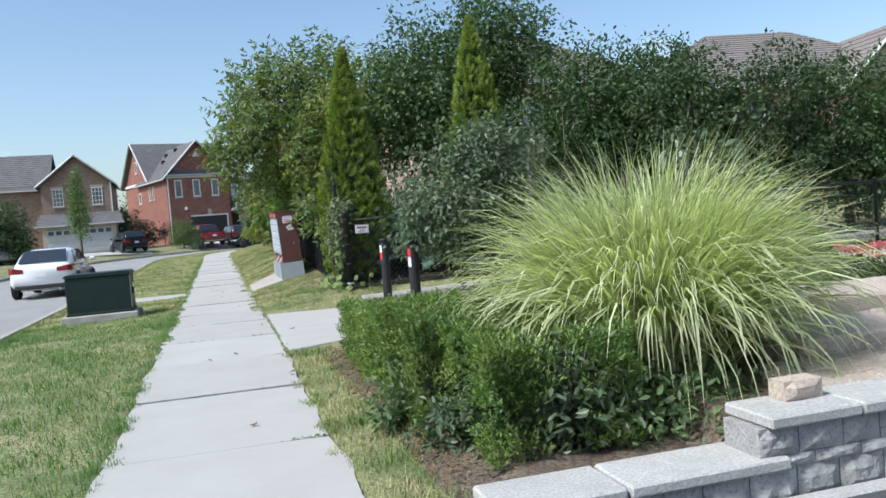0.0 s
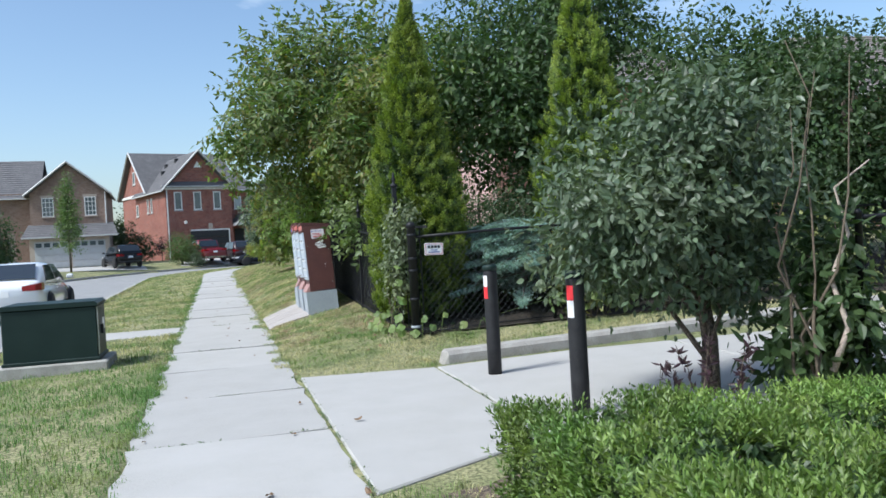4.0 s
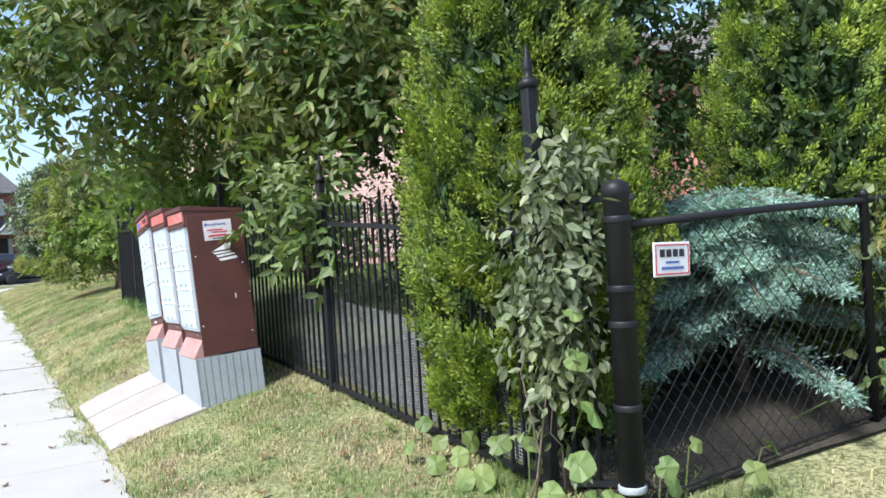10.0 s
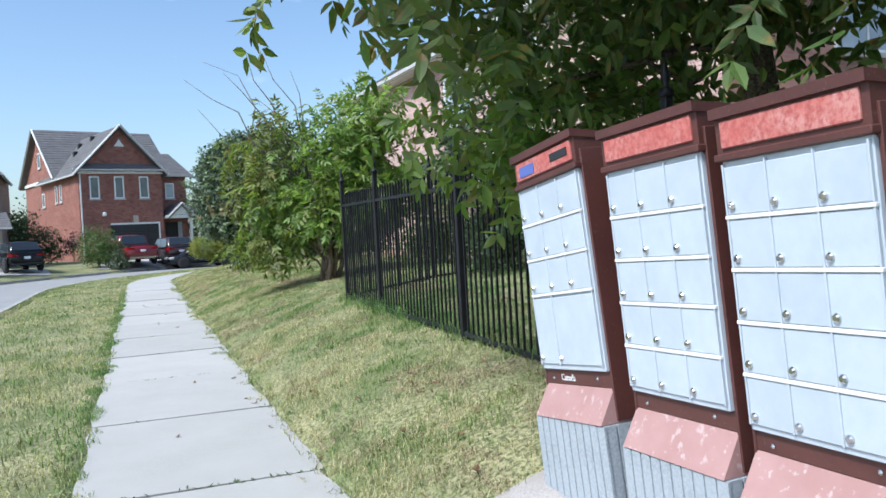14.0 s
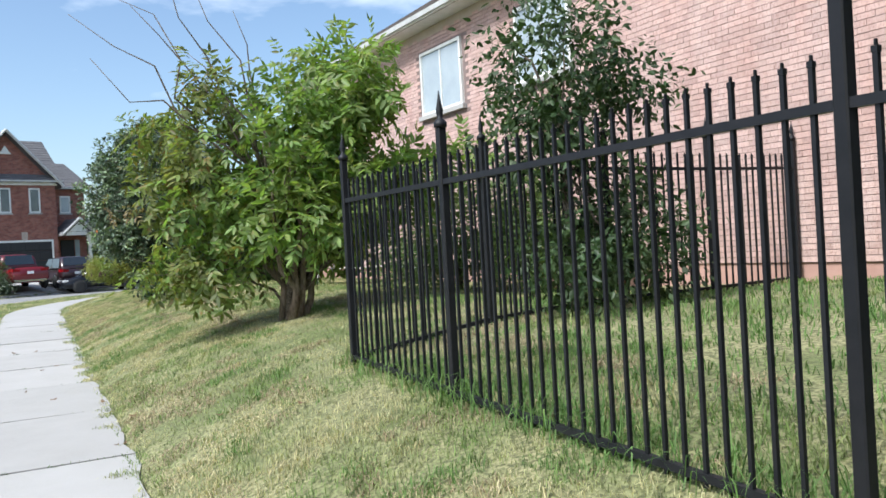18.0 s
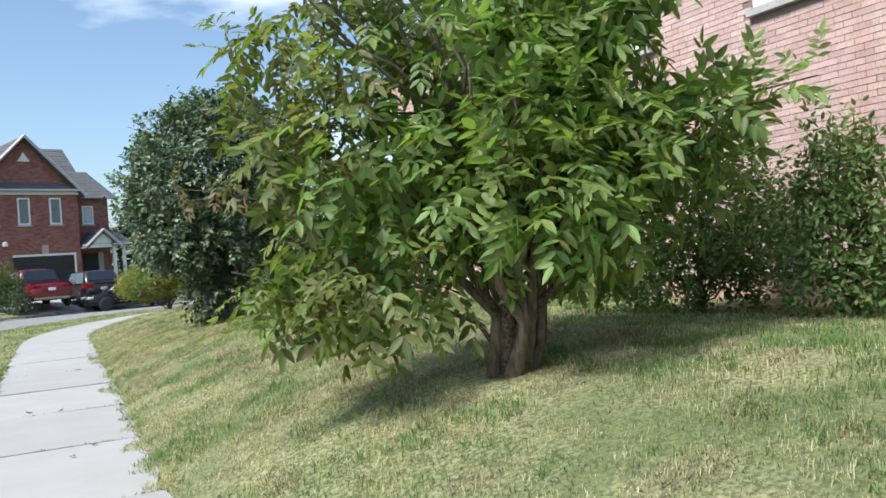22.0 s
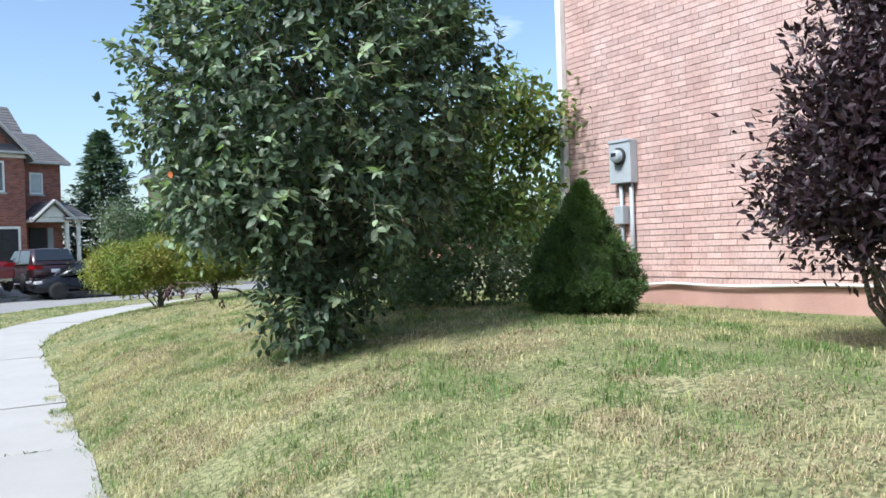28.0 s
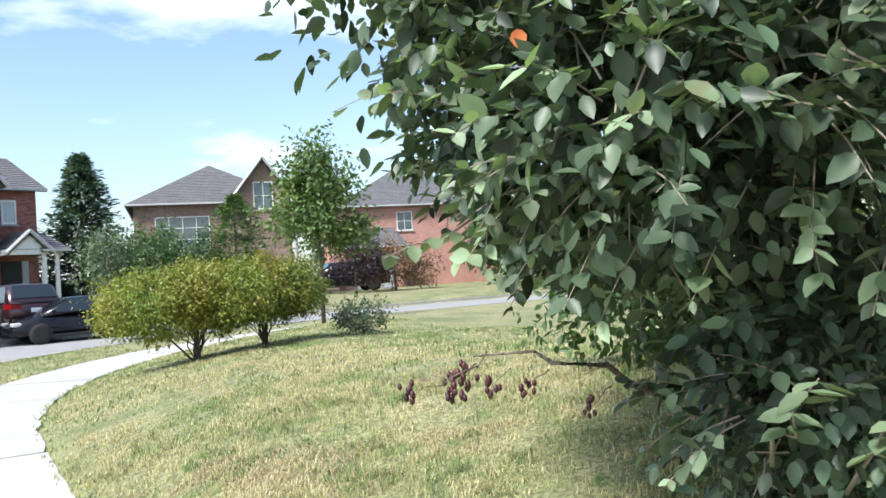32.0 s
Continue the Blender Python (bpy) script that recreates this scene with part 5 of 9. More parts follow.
# its lowest spray beside the mailbox
broad_tree("ash_sapling", (2.75, 20.0), "young ash shoots with pale drooping leaves beside the mailbox", [(0, 0, -0.1), (-0.1, -0.05, 0.8), (-0.25, -0.1, 1.5)], [0.03, 0.022, 0.012],
    [(-0.35, -0.1, 1.6, 0.42, 0.45, 0.4), (-0.3, -0.35, 1.2, 0.3, 0.3, 0.25), (-0.6, 0.1, 1.8, 0.35, 0.4, 0.25)], 150, 0.36, L["ash_pale"], 22, plain="fine", leaflets=7, clump=(5, 0.12), n_limbs=6, limb_r=0.012, inner=0.2)
# taller trees behind
broad_tree("maple_tree", (7.0, 22.5), "tall dark green leafy tree behind the fence", [(0, 0, -0.2), (0, 0, 2.2), (0.1, 0, 4.5)], [0.18, 0.14, 0.06],
    [(0, 0, 4.6, 2.4, 2.4, 2.0), (-1.4, -1.0, 3.6, 1.6, 1.6, 1.6), (1.2, -0.6, 5.4, 1.7, 1.7, 1.5), (0.4, -1.2, 2.4, 2.0, 1.2, 1.4)], 26000, 0.15, L["ash_dark"], 23, inner=0.45, compound=False, n_limbs=10, plain=True)
broad_tree("maple_tree", (9.6, 19.5), "tall dark green leafy tree behind the fence", [(0, 0, -0.2), (0, 0, 2.2), (0.1, 0, 4.0)], [0.16, 0.12, 0.05],
    [(0, 0, 3.4, 1.9, 1.7, 2.0), (-0.8, -0.5, 2.0, 1.6, 1.4, 1.4), (1.4, -0.4, 2.9, 1.6, 1.6, 1.7)], 20000, 0.14, L["ash_dark"], 24, inner=0.45, compound=False, n_limbs=8, plain=True)
for k, (x, y, hgt) in enumerate(((11.2, 17.6, 4.7), (13.2, 16.9, 4.7), (15.4, 16.9, 4.6), (12.6, 20.5, 5.4), (17.6, 17.0, 4.4), (19.8, 17.2, 4.3), (22.0, 17.5, 4.2))):
    broad_tree("hornbeam_tree", (x, y), "dense dark green leafy tree in a screening row", [(0, 0, -0.2), (0, 0, 1.2), (0, 0, hgt * 0.7)], [0.12, 0.1, 0.04],
        [(0, 0, hgt * 0.62, 1.5, 1.3, hgt * 0.40), (0.3, -0.2, hgt * 0.35, 1.3, 1.2, hgt * 0.28)], 13000, 0.13, L["far"], 30 + k, inner=0.5, compound=False, n_limbs=5, lump=0.12, clump=(26, 0.2), plain=True)


# lilac by the path
broad_tree("lilac_bush", (3.95, 11.35), "broad grey-green lilac bush by the concrete path", [(0, 0, -0.1), (0.05, 0.05, 0.5), (-0.05, 0, 1.0)], [0.09, 0.07, 0.05],
    [(-0.5, 0, 1.75, 0.95, 0.9, 0.75), (0.3, 0.2, 1.8, 0.8, 0.8, 0.8), (0.0, -0.1, 2.3, 0.7, 0.7, 0.5), (-0.9, 0.1, 1.35, 0.55, 0.55, 0.45), (0.25, 0.1, 1.05, 0.6, 0.5, 0.4)],
    14000, 0.085, L["lilac"], 41, compound=False, n_limbs=14, limb_from=0.3, limb_r=0.025, category="bush", ratio=0.55)


def miscanthus(at):
    rng = np.random.default_rng(5)
    t = tree("ornamental_grass", at, "huge fountain of cream-striped green ornamental grass", "grass clump")
    n, seg = 5200, 7
    a = rng.random(n) * 2 * math.pi
    lean = rng.beta(1.25, 1.5, n)
    ln = rng.uniform(1.3, 2.05, n) * (1.0 - 0.10 * lean)
    base = np.stack([np.cos(a), np.sin(a), np.zeros(n)], axis=1) * (rng.random(n) ** 0.5 * 0.45)[:, None]
    turn = a + rng.normal(size=n) * 0.5
    out = np.stack([np.cos(turn), np.sin(turn), np.zeros(n)], axis=1)
    wd = rng.uniform(0.0045, 0.009, n) * (1 + 0.8 * lean)
    pts = []
    p = base.copy()
    ang = 0.04 + lean * 0.70 + rng.normal(size=n) * 0.06
    bend = rng.uniform(0.35, 1.5, n) + lean * rng.uniform(0.6, 1.9, n)
    kink = rng.uniform(1.6, 3.2, n)
    for i in range(seg + 1):
        pts.append(p.copy())
        th = np.minimum(ang + bend * (i / seg) ** kink * 1.25, 2.75)
        p = p + (out * np.sin(th)[:, None] + np.array([0, 0, 1.0]) * np.cos(th)[:, None]) * (ln / seg)[:, None]
    pts = np.stack(pts, axis=1)
    pts[:, :, 2] = np.maximum(pts[:, :, 2], 0.03)
    side = np.cross(out, np.array([0, 0, 1.0])) + rng.normal(size=(n, 3)) * 0.3
    side /= np.linalg.norm(side, axis=1, keepdims=True)
    prof = np.array([0.7, 1, 1, 0.95, 0.85, 0.65, 0.4, 0.05])
    v = np.stack([pts - side[:, None] * (wd[:, None] * prof)[:, :, None], pts + side[:, None] * (wd[:, None] * prof)[:, :, None]], axis=2)      # n, seg+1, 2, 3
    idx = np.arange(n)[:, None] * (seg + 1) * 2 + np.arange(seg)[None] * 2
    f = np.stack([idx, idx + 1, idx + 3, idx + 2], axis=2).reshape(-1, 4)
    c = from_arrays("blades", v, f, L["miscanthus"], t)
    c["kind"] = "stuff"
    return t


miscanthus((3.12, 5.45, 0.12))


def boxwood(x0, x1, y0, y1, h, n, seed, label):
    """A clipped shrub: short leafy shoots stand out all over a lumpy, round-edged block."""
    rng = np.random.default_rng(seed)
    cx, cy = (x0 + x1) / 2, (y0 + y1) / 2
    t = tree("boxwood_shrub", (cx, cy, 0.0), label, "shrub", "hedge shrubs")
    hx, hy = (x1 - x0) / 2, (y1 - y0) / 2
    for i in range(9):
        q = (rng.uniform(-0.8, 0.8) * hx, rng.uniform(-0.8, 0.8) * hy)
        limbs(t, rng, (q[0] * 0.4, q[1] * 0.4, -0.05), [(*q, h * 0.7)], 0.014, M["twig"], "stem")
    k = n // 12
    d = rng_dirs(rng, k)
    d[:, 2] = np.abs(d[:, 2]) * 1.3 - 0.25
    e = 0.45
    q = np.sign(d) * np.abs(d / np.abs(d).max(axis=1, keepdims=True)) ** e
    lump = 1 + 0.06 * np.sin(q[:, 0] * hx * 9 + seed) * np.sin(q[:, 1] * hy * 8 + 2 * seed) + 0.05 * np.sin(q[:, 2] * 7 + q[:, 0] * 6)
    c = q * np.array([hx, hy, h * 0.55]) * (lump * rng.uniform(0.86, 1.03, k))[:, None] + np.array([0, 0, h * 0.45])
    out = q ** 3 + np.array([0, 0, 0.35])
    out /= np.linalg.norm(out, axis=1, keepdims=True)
    axis = out * 0.7 + rng.normal(size=(k, 3)) * 0.3 + np.array([0, 0, 0.55])
    axis /= np.linalg.norm(axis, axis=1, keepdims=True)
    pick = rng.integers(0, k, n)
    u = rng.random(n)
    side = np.cross(axis[pick], rng.normal(size=(n, 3)))
    side /= np.linalg.norm(side, axis=1, keepdims=True) + 1e-9
    p = c[pick] + axis[pick] * ((u - 0.75) * 0.12)[:, None] + side * 0.005
    keep = p[:, 2] > 0.05
    tip = axis[pick] * (0.5 + 0.6 * u)[:, None] + side * 0.7
    ln = rng.uniform(0.024, 0.042, n)
    leafage("foliage", p[keep], tip[keep], (axis[pick] + rng.normal(size=(n, 3)) * 0.3)[keep], ln[keep], ln[keep] * 0.36, L["box"], t, plain=True)["kind"] = "stuff"
    # inner leaves get a much darker colour that paints in the shrub's shade
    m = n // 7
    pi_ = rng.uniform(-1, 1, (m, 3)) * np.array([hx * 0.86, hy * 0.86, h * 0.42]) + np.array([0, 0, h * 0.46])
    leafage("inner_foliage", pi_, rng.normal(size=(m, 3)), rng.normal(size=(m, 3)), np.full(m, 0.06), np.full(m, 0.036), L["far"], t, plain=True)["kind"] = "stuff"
    return t


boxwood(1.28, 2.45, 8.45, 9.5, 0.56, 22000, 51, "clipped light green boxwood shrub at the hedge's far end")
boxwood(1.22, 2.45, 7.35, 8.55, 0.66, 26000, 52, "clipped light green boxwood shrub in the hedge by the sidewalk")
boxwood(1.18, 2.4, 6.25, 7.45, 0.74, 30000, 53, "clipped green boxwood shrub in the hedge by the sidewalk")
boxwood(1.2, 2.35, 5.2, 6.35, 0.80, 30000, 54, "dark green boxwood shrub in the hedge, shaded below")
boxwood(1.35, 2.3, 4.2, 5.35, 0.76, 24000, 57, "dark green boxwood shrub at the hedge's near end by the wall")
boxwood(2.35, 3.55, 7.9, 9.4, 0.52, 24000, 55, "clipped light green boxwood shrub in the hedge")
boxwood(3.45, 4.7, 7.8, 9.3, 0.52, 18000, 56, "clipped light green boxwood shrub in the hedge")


# the young walnut on the lawn, with several stems
walnut = broad_tree("walnut_tree", (2.97, 34.05), "bushy many-stemmed young walnut tree with bright green leaves on lawn", [(0, 0, -0.1), (0.02, 0, 0.4), (0.05, 0.05, 1.1)], [0.085, 0.06, 0.045],
    [(-0.75, 0.5, 1.25, 0.8, 0.8, 0.65), (0.05, 0.3, 2.1, 0.95, 1.0, 0.75), (0.9, 0.2, 1.6, 1.0, 1.0, 0.75), (0.05, -0.35, 1.4, 0.8, 0.6, 0.65), (0.6, 0.3, 2.9, 0.8, 0.75, 0.7), (1.7, 0.0, 1.75, 0.55, 0.6, 0.35), (1.15, 0.3, 3.15, 0.65, 0.65, 0.6), (2.5, 0.0, 1.95, 0.5, 0.4, 0.18), (3.2, 0.0, 2.2, 0.45, 0.3, 0.12)],
    1550, 0.40, L["walnut"], 61, leaflets=9, slim=0.37, n_limbs=26, limb_from=0.1, limb_r=0.03, droop=0.3, floor=0.45, lump=0.08, inner=0.3, plain="fine", clump=(7, 0.16), inside=0.2, leaflet=0.37)
compound_crown("turning_crown", walnut, [(-1.3, 0.35, 0.8, 0.4, 0.4, 0.3), (-0.8, 0.0, 0.75, 0.5, 0.45, 0.3), (-1.3, 0.45, 1.75, 0.35, 0.4, 0.42), (-1.2, 0.6, 2.5, 0.55, 0.55, 0.55), (-0.6, 0.4, 3.0, 0.6, 0.5, 0.4)], 300, 0.38, L["walnut_olive"], np.random.default_rng(63), 9, 0.3, 0.6, 0.1, 0.25, plain="fine", clump=(6, 0.16), slim=0.38)
rngw = np.random.default_rng(62)
# long sparse branches towards the walk
for a_, b_, m_ in (((-1.0, 0.9, 1.5), (-2.15, 1.75, 1.6), 16), ((-0.9, 0.3, 0.85), (-2.05, 0.32, 0.70), 22), ((-1.0, 0.45, 0.95), (-2.0, 0.5, 0.88), 18), ((-0.6, 0.5, 1.9), (-1.9, 0.6, 2.2), 20), ((-0.4, 0.6, 2.3), (-1.75, 0.8, 2.7), 24), ((-0.3, 0.6, 2.5), (-1.2, 0.8, 3.2), 24)):
    limbs(walnut, rngw, (a_[0] * 0.3, a_[1] * 0.3, a_[2] * 0.7), [tuple(np.array(a_) + (np.array(b_) - np.array(a_)) * 0.85)], 0.013, M["bark"], "limb", sag=0.04, sides=5)
    a_, b_ = np.array(a_), np.array(b_)
    compound_crown("branch_leaves", walnut, [(*(a_ + (b_ - a_) * f), 0.10, 0.10, 0.08) for f in (0.15, 0.4, 0.65, 0.9)], m_, 0.30 if m_ > 16 else 0.24, L["walnut_olive"] if m_ > 16 else L["walnut_brown"], rngw, 9, 0.2, 0.6, 0.0, plain="fine", clump=(3, 0.06), slim=0.38)
for e in ((-0.1, -0.14, 1.0), (0.2, 0.1, 1.1), (-0.2, 0.1, 1.2), (0.14, -0.15, 1.0), (0.3, -0.05, 0.9), (0.0, -0.2, 1.1)):
    limbs(walnut, rngw, (e[0] * 0.5, e[1] * 0.5, -0.05), [(e[0] * 1.9, e[1] * 1.9, e[2] + 0.9)], 0.055, M["smooth_bark"], "stem", sag=-0.03, sides=7)
for e in ((-0.9, 1.0, 1.0), (-0.8, 1.0, 2.6), (0.5, 0.3, 3.2), (0.8, 0.2, 2.9), (-0.3, 0.6, 2.9), (1.9, -0.1, 1.9)):
    limbs(walnut, rngw, (0.0, 0.1, 0.7), [e], 0.028, M["bark"], "limb", sag=0.05, sides=5)
for e in ((-1.7, 0.3, 4.0), (-0.9, 0.4, 4.3), (-2.2, 0.2, 3.3), (-0.4, 0.5, 4.1), (-1.3, 0.1, 4.4), (-2.4, 0.5, 3.9), (-2.0, 0.8, 4.3), (-1.1, 0.6, 3.6)):
    limbs(walnut, rngw, (-0.2, 0.1, 1.8), [e], 0.02, M["twig"], "bare_branch", sag=0.03, sides=4)

# viburnum
viburnum = broad_tree("viburnum_bush", (2.78, 43.95), "tall dense dark green viburnum bush on the lawn", [(0, 0, -0.1), (0.02, 0, 0.5), (0, 0, 1.2)], [0.07, 0.06, 0.04],
    [(0.05, 0, 2.45, 1.68, 1.55, 1.15), (-0.1, -0.1, 1.5, 1.3, 1.3, 0.65), (0.05, 0, 3.1, 1.45, 1.4, 0.85), (0.15, 0.1, 3.65, 0.85, 0.85, 0.45), (-0.2, -0.3, 0.5, 0.5, 0.5, 0.5), (-0.45, -0.4, 0.42, 0.35, 0.35, 0.42), (0.15, -0.3, 0.6, 0.35, 0.4, 0.4), (-0.85, -0.25, 1.35, 0.6, 0.7, 0.4), (-0.5, 0.1, 3.8, 0.3, 0.3, 0.35), (0.5, 0, 3.9, 0.28, 0.28, 0.35), (0.15, 0.1, 4.05, 0.2, 0.2, 0.3), (-1.3, 0.35, 2.0, 0.42, 0.5, 0.5)],
    21000, 0.08, L["viburnum"], 71, compound=False, n_limbs=24, limb_from=0.05, limb_r=0.03, category="bush", ratio=0.62, droop=0.55, lump=0.1, plain="fine", clump=(15, 0.125), inner=0.55, inside=0.10, face_up=1.2)

# small conical spruce, purple cherry, shrubs by the house
rng7 = np.random.default_rng(72)
spruce = tree("dwarf_spruce", (5.42, 43.45), "small dense conical dwarf spruce on the lawn by the house", "spruce")
trunk(spruce, [(0, 0, -0.1), (0, 0, 1.1)], [0.05, 0.01])
for k in range(7):
    limbs(spruce, rng7, (0, 0, 0.05), [(0.45 * math.cos(k * 0.9), 0.45 * math.sin(k * 0.9), 0.16)], 0.02, M["bark"], "limb", sides=5)
k, n = 620, 52000
f, a = rng7.random(k) ** 1.25, rng7.random(k) * 2 * math.pi
r = np.where(f < 0.2, 0.44 + 0.22 * (f / 0.2) ** 0.6, 0.66 * (1 - (f - 0.2) / 0.8) ** 0.85) * rng7.uniform(0.74, 1.06, k)
pc = np.stack([np.cos(a) * r, np.sin(a) * r, 0.06 + f * 1.3], axis=1)
oc = np.stack([np.cos(a), np.sin(a), np.full(k, 0.55)], axis=1)
pick = rng7.integers(0, k, n)
g_ = rng_dirs(rng7, n)
p = pc[pick] + g_ * (rng7.random(n) ** 0.4 * 0.062)[:, None] - oc[pick] * rng7.uniform(0, 0.07, k)[pick][:, None]
d = oc[pick] * 0.6 + g_ * 0.8
ob = leafage("needles", p, d, rng7.normal(size=(n, 3)), rng7.uniform(0.03, 0.05, n), np.full(n, 0.012), L["spruce"], spruce, plain=True)
ob["kind"] = "stuff"
# plain core whose dark colour paints the shade between the needles
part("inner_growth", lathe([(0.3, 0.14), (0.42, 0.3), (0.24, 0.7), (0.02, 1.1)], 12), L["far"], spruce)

broad_tree("purple_cherry", (5.15, 39.95), "open purple-leaved sand cherry shrub by the brick wall", [(0, 0, -0.1), (0.1, 0, 0.4), (0.15, 0, 0.7)], [0.06, 0.045, 0.035],
    [(-0.05, 0, 1.35, 0.75, 0.75, 0.7), (0.4, 0, 1.9, 0.75, 0.7, 0.8), (-0.2, 0.1, 1.0, 0.6, 0.6, 0.4), (0.7, 0.1, 1.2, 0.6, 0.6, 0.7)], 24000, 0.08, L["purple"], 73, plain=True, compound=False, clump=(14, 0.12), n_limbs=18, limb_from=0.1, limb_r=0.02, category="shrub", ratio=0.42, droop=-0.3, inner=0.35)
broad_tree("shrub", (6.1, 46.3), "tall light green shrub by the house corner", [(0, 0, -0.1), (0, 0, 1.4), (0.1, 0, 2.4)], [0.04, 0.03, 0.02],
    [(0.3, 0, 2.8, 0.65, 0.6, 0.5), (0.7, -0.1, 2.4, 0.5, 0.5, 0.5), (-0.3, 0, 2.2, 0.6, 0.5, 0.6), (0.5, 0, 1.5, 0.5, 0.5, 0.5)], 3200, 0.13, L["ash"], 74, compound=False, n_limbs=12, limb_r=0.018, category="shrub", limb_from=0.0, clump=(12, 0.2))
broad_tree("shrub", (4.9, 46.2), "loose green shrub behind the viburnum", [(0, 0, -0.1), (0, 0, 0.8), (0.1, 0, 1.4)], [0.04, 0.03, 0.02],
    [(0.2, 0, 1.6, 0.8, 0.7, 1.0), (-0.2, 0.2, 0.5, 1.0, 0.7, 0.5), (0.7, 0.2, 1.2, 0.6, 0.6, 0.9)], 6500, 0.10, L["ash_dark"], 75, compound=False, n_limbs=12, limb_r=0.018, category="shrub", limb_from=0.0)
broad_tree("shrub", (5.0, 45.0), "low pale leafy weeds and shrub by the viburnum", [(0, 0, -0.1), (0, 0, 0.2), (0, 0, 0.3)], [0.02, 0.015, 0.01],
    [(0, 0, 0.35, 0.6, 0.4, 0.35), (-0.6, 0.2, 0.3, 0.5, 0.4, 0.3), (0.6, 0.2, 0.35, 0.4, 0.4, 0.4)], 2600, 0.075, L["weed"], 78, compound=False, n_limbs=8, limb_r=0.01, category="shrub")
broad_tree("shrub", (6.3, 35.6), "upright green shrub with tapering leafy shoots by the brick wall", [(0, 0, -0.1), (0, 0, 0.6), (0.1, 0, 1.0)], [0.04, 0.03, 0.02],
    [(0, 0, 0.6, 0.75, 0.7, 0.6), (-0.2, 0.1, 1.2, 0.4, 0.4, 0.6), (0.25, 0, 1.5, 0.25, 0.25, 0.5), (0.75, 0, 1.35, 0.2, 0.2, 0.65), (1.05, 0, 1.2, 0.25, 0.2, 0.65), (0.8, 0, 0.6, 0.6, 0.5, 0.5), (-0.6, 0.6, 0.5, 0.6, 0.7, 0.5)], 9000, 0.08, L["maple"], 76, compound=False, n_limbs=12, limb_r=0.015, category="shrub", droop=-0.2, limb_from=0.0)
broad_tree("shrub", (6.9, 34.2), "upright green shrub with tapering leafy shoots by the brick wall", [(0, 0, -0.1), (0, 0, 0.6), (0.1, 0, 1.0)], [0.04, 0.03, 0.02],
    [(0, 0, 0.6, 0.8, 0.7, 0.6), (-0.3, 0.1, 1.3, 0.25, 0.25, 0.6), (0.0, 0, 1.35, 0.16, 0.16, 0.6), (0.35, 0, 1.3, 0.18, 0.2, 0.6), (0.8, -0.6, 0.5, 0.6, 0.7, 0.5)], 7500, 0.08, L["maple"], 79, compound=False, n_limbs=12, limb_r=0.015, category="shrub", droop=-0.2, limb_from=0.0)
# small tree in the back yard
broad_tree("crabapple_tree", (4.7, 30.2), "small dark leafy tree in the fenced yard", [(0, 0, -0.1), (0, 0, 0.8), (-0.1, 0, 2.1)], [0.06, 0.05, 0.025],
    [(-0.1, 0, 2.35, 0.8, 0.75, 0.85), (-0.4, -0.15, 1.65, 0.5, 0.5, 0.45), (0.7, -0.15, 2.1, 0.5, 0.45, 0.3), (0.45, 0.1, 0.95, 0.7, 0.6, 0.75), (-0.1, -0.25, 0.5, 0.65, 0.6, 0.5), (0.75, -0.25, 0.55, 0.6, 0.55, 0.6)], 8000, 0.085, L["far"], 77, compound=False, n_limbs=14, limb_r=0.02)

# burning bushes at the bend, street tree, low bush
for k, (x, y, w) in enumerate(((3.05, 54.4, 1.1), (4.35, 55.1, 0.95))):
    broad_tree("burning_bush", (x, y), "rounded yellow-green burning bush turning red at the top, bare stems below", [(0, 0, -0.1), (0, 0, 0.2), (0, 0, 0.35)], [0.06, 0.05, 0.03],
        [(-0.55 * w, 0, 0.88, 0.78 * w, 0.8, 0.5), (0.4 * w, 0, 0.92, 0.78 * w, 0.8, 0.5), (0, 0.1, 1.08, 0.7 * w, 0.7, 0.42)], 34000, 0.055, L["euonymus"], 81 + k, plain=True, compound=False, n_limbs=12, limb_from=0.0, limb_r=0.02, category="bush", ratio=0.5, lump=0.12)
broad_tree("street_tree", (7.9, 61.2), "slender young street tree with a rounded light green crown", [(0, 0, -0.1), (0.02, 0, 1.4), (0, 0, 2.6), (0.05, 0, 3.8)], [0.06, 0.05, 0.04, 0.02],
    [(-0.4, 0, 2.8, 0.9, 0.9, 0.5), (0.25, 0, 3.5, 0.8, 0.8, 0.55), (0.7, 0, 2.4, 0.8, 0.7, 0.35), (-0.5, 0, 3.7, 0.5, 0.5, 0.4), (0, 0, 4.3, 0.5, 0.5, 0.5)], 7000, 0.15, L["maple"], 84, compound=False, n_limbs=12, limb_r=0.02, plain=True)
broad_tree("shrub", (6.4, 55.6), "low rounded grey-green shrub on the lawn", [(0, 0, -0.1), (0, 0, 0.2), (0, 0, 0.3)], [0.03, 0.02, 0.02],
    [(0, 0, 0.32, 0.55, 0.5, 0.36)], 1500, 0.07, L["lilac"], 85, compound=False, n_limbs=6, limb_r=0.012, category="shrub")

# single leaves, shoots and berries of the viburnum on its walk side
rb = np.random.default_rng(86)


def leaf_piece(mat, ratio=0.62, name="leaf"):
    ob = leafage(name, np.zeros((1, 3)), np.array([[1.0, 0, 0]]), np.array([[0, 0, 1.0]]), np.ones(1), np.full(1, ratio), mat, plain="fine")
    me = ob.data
    bpy.data.objects.remove(ob)
    return me


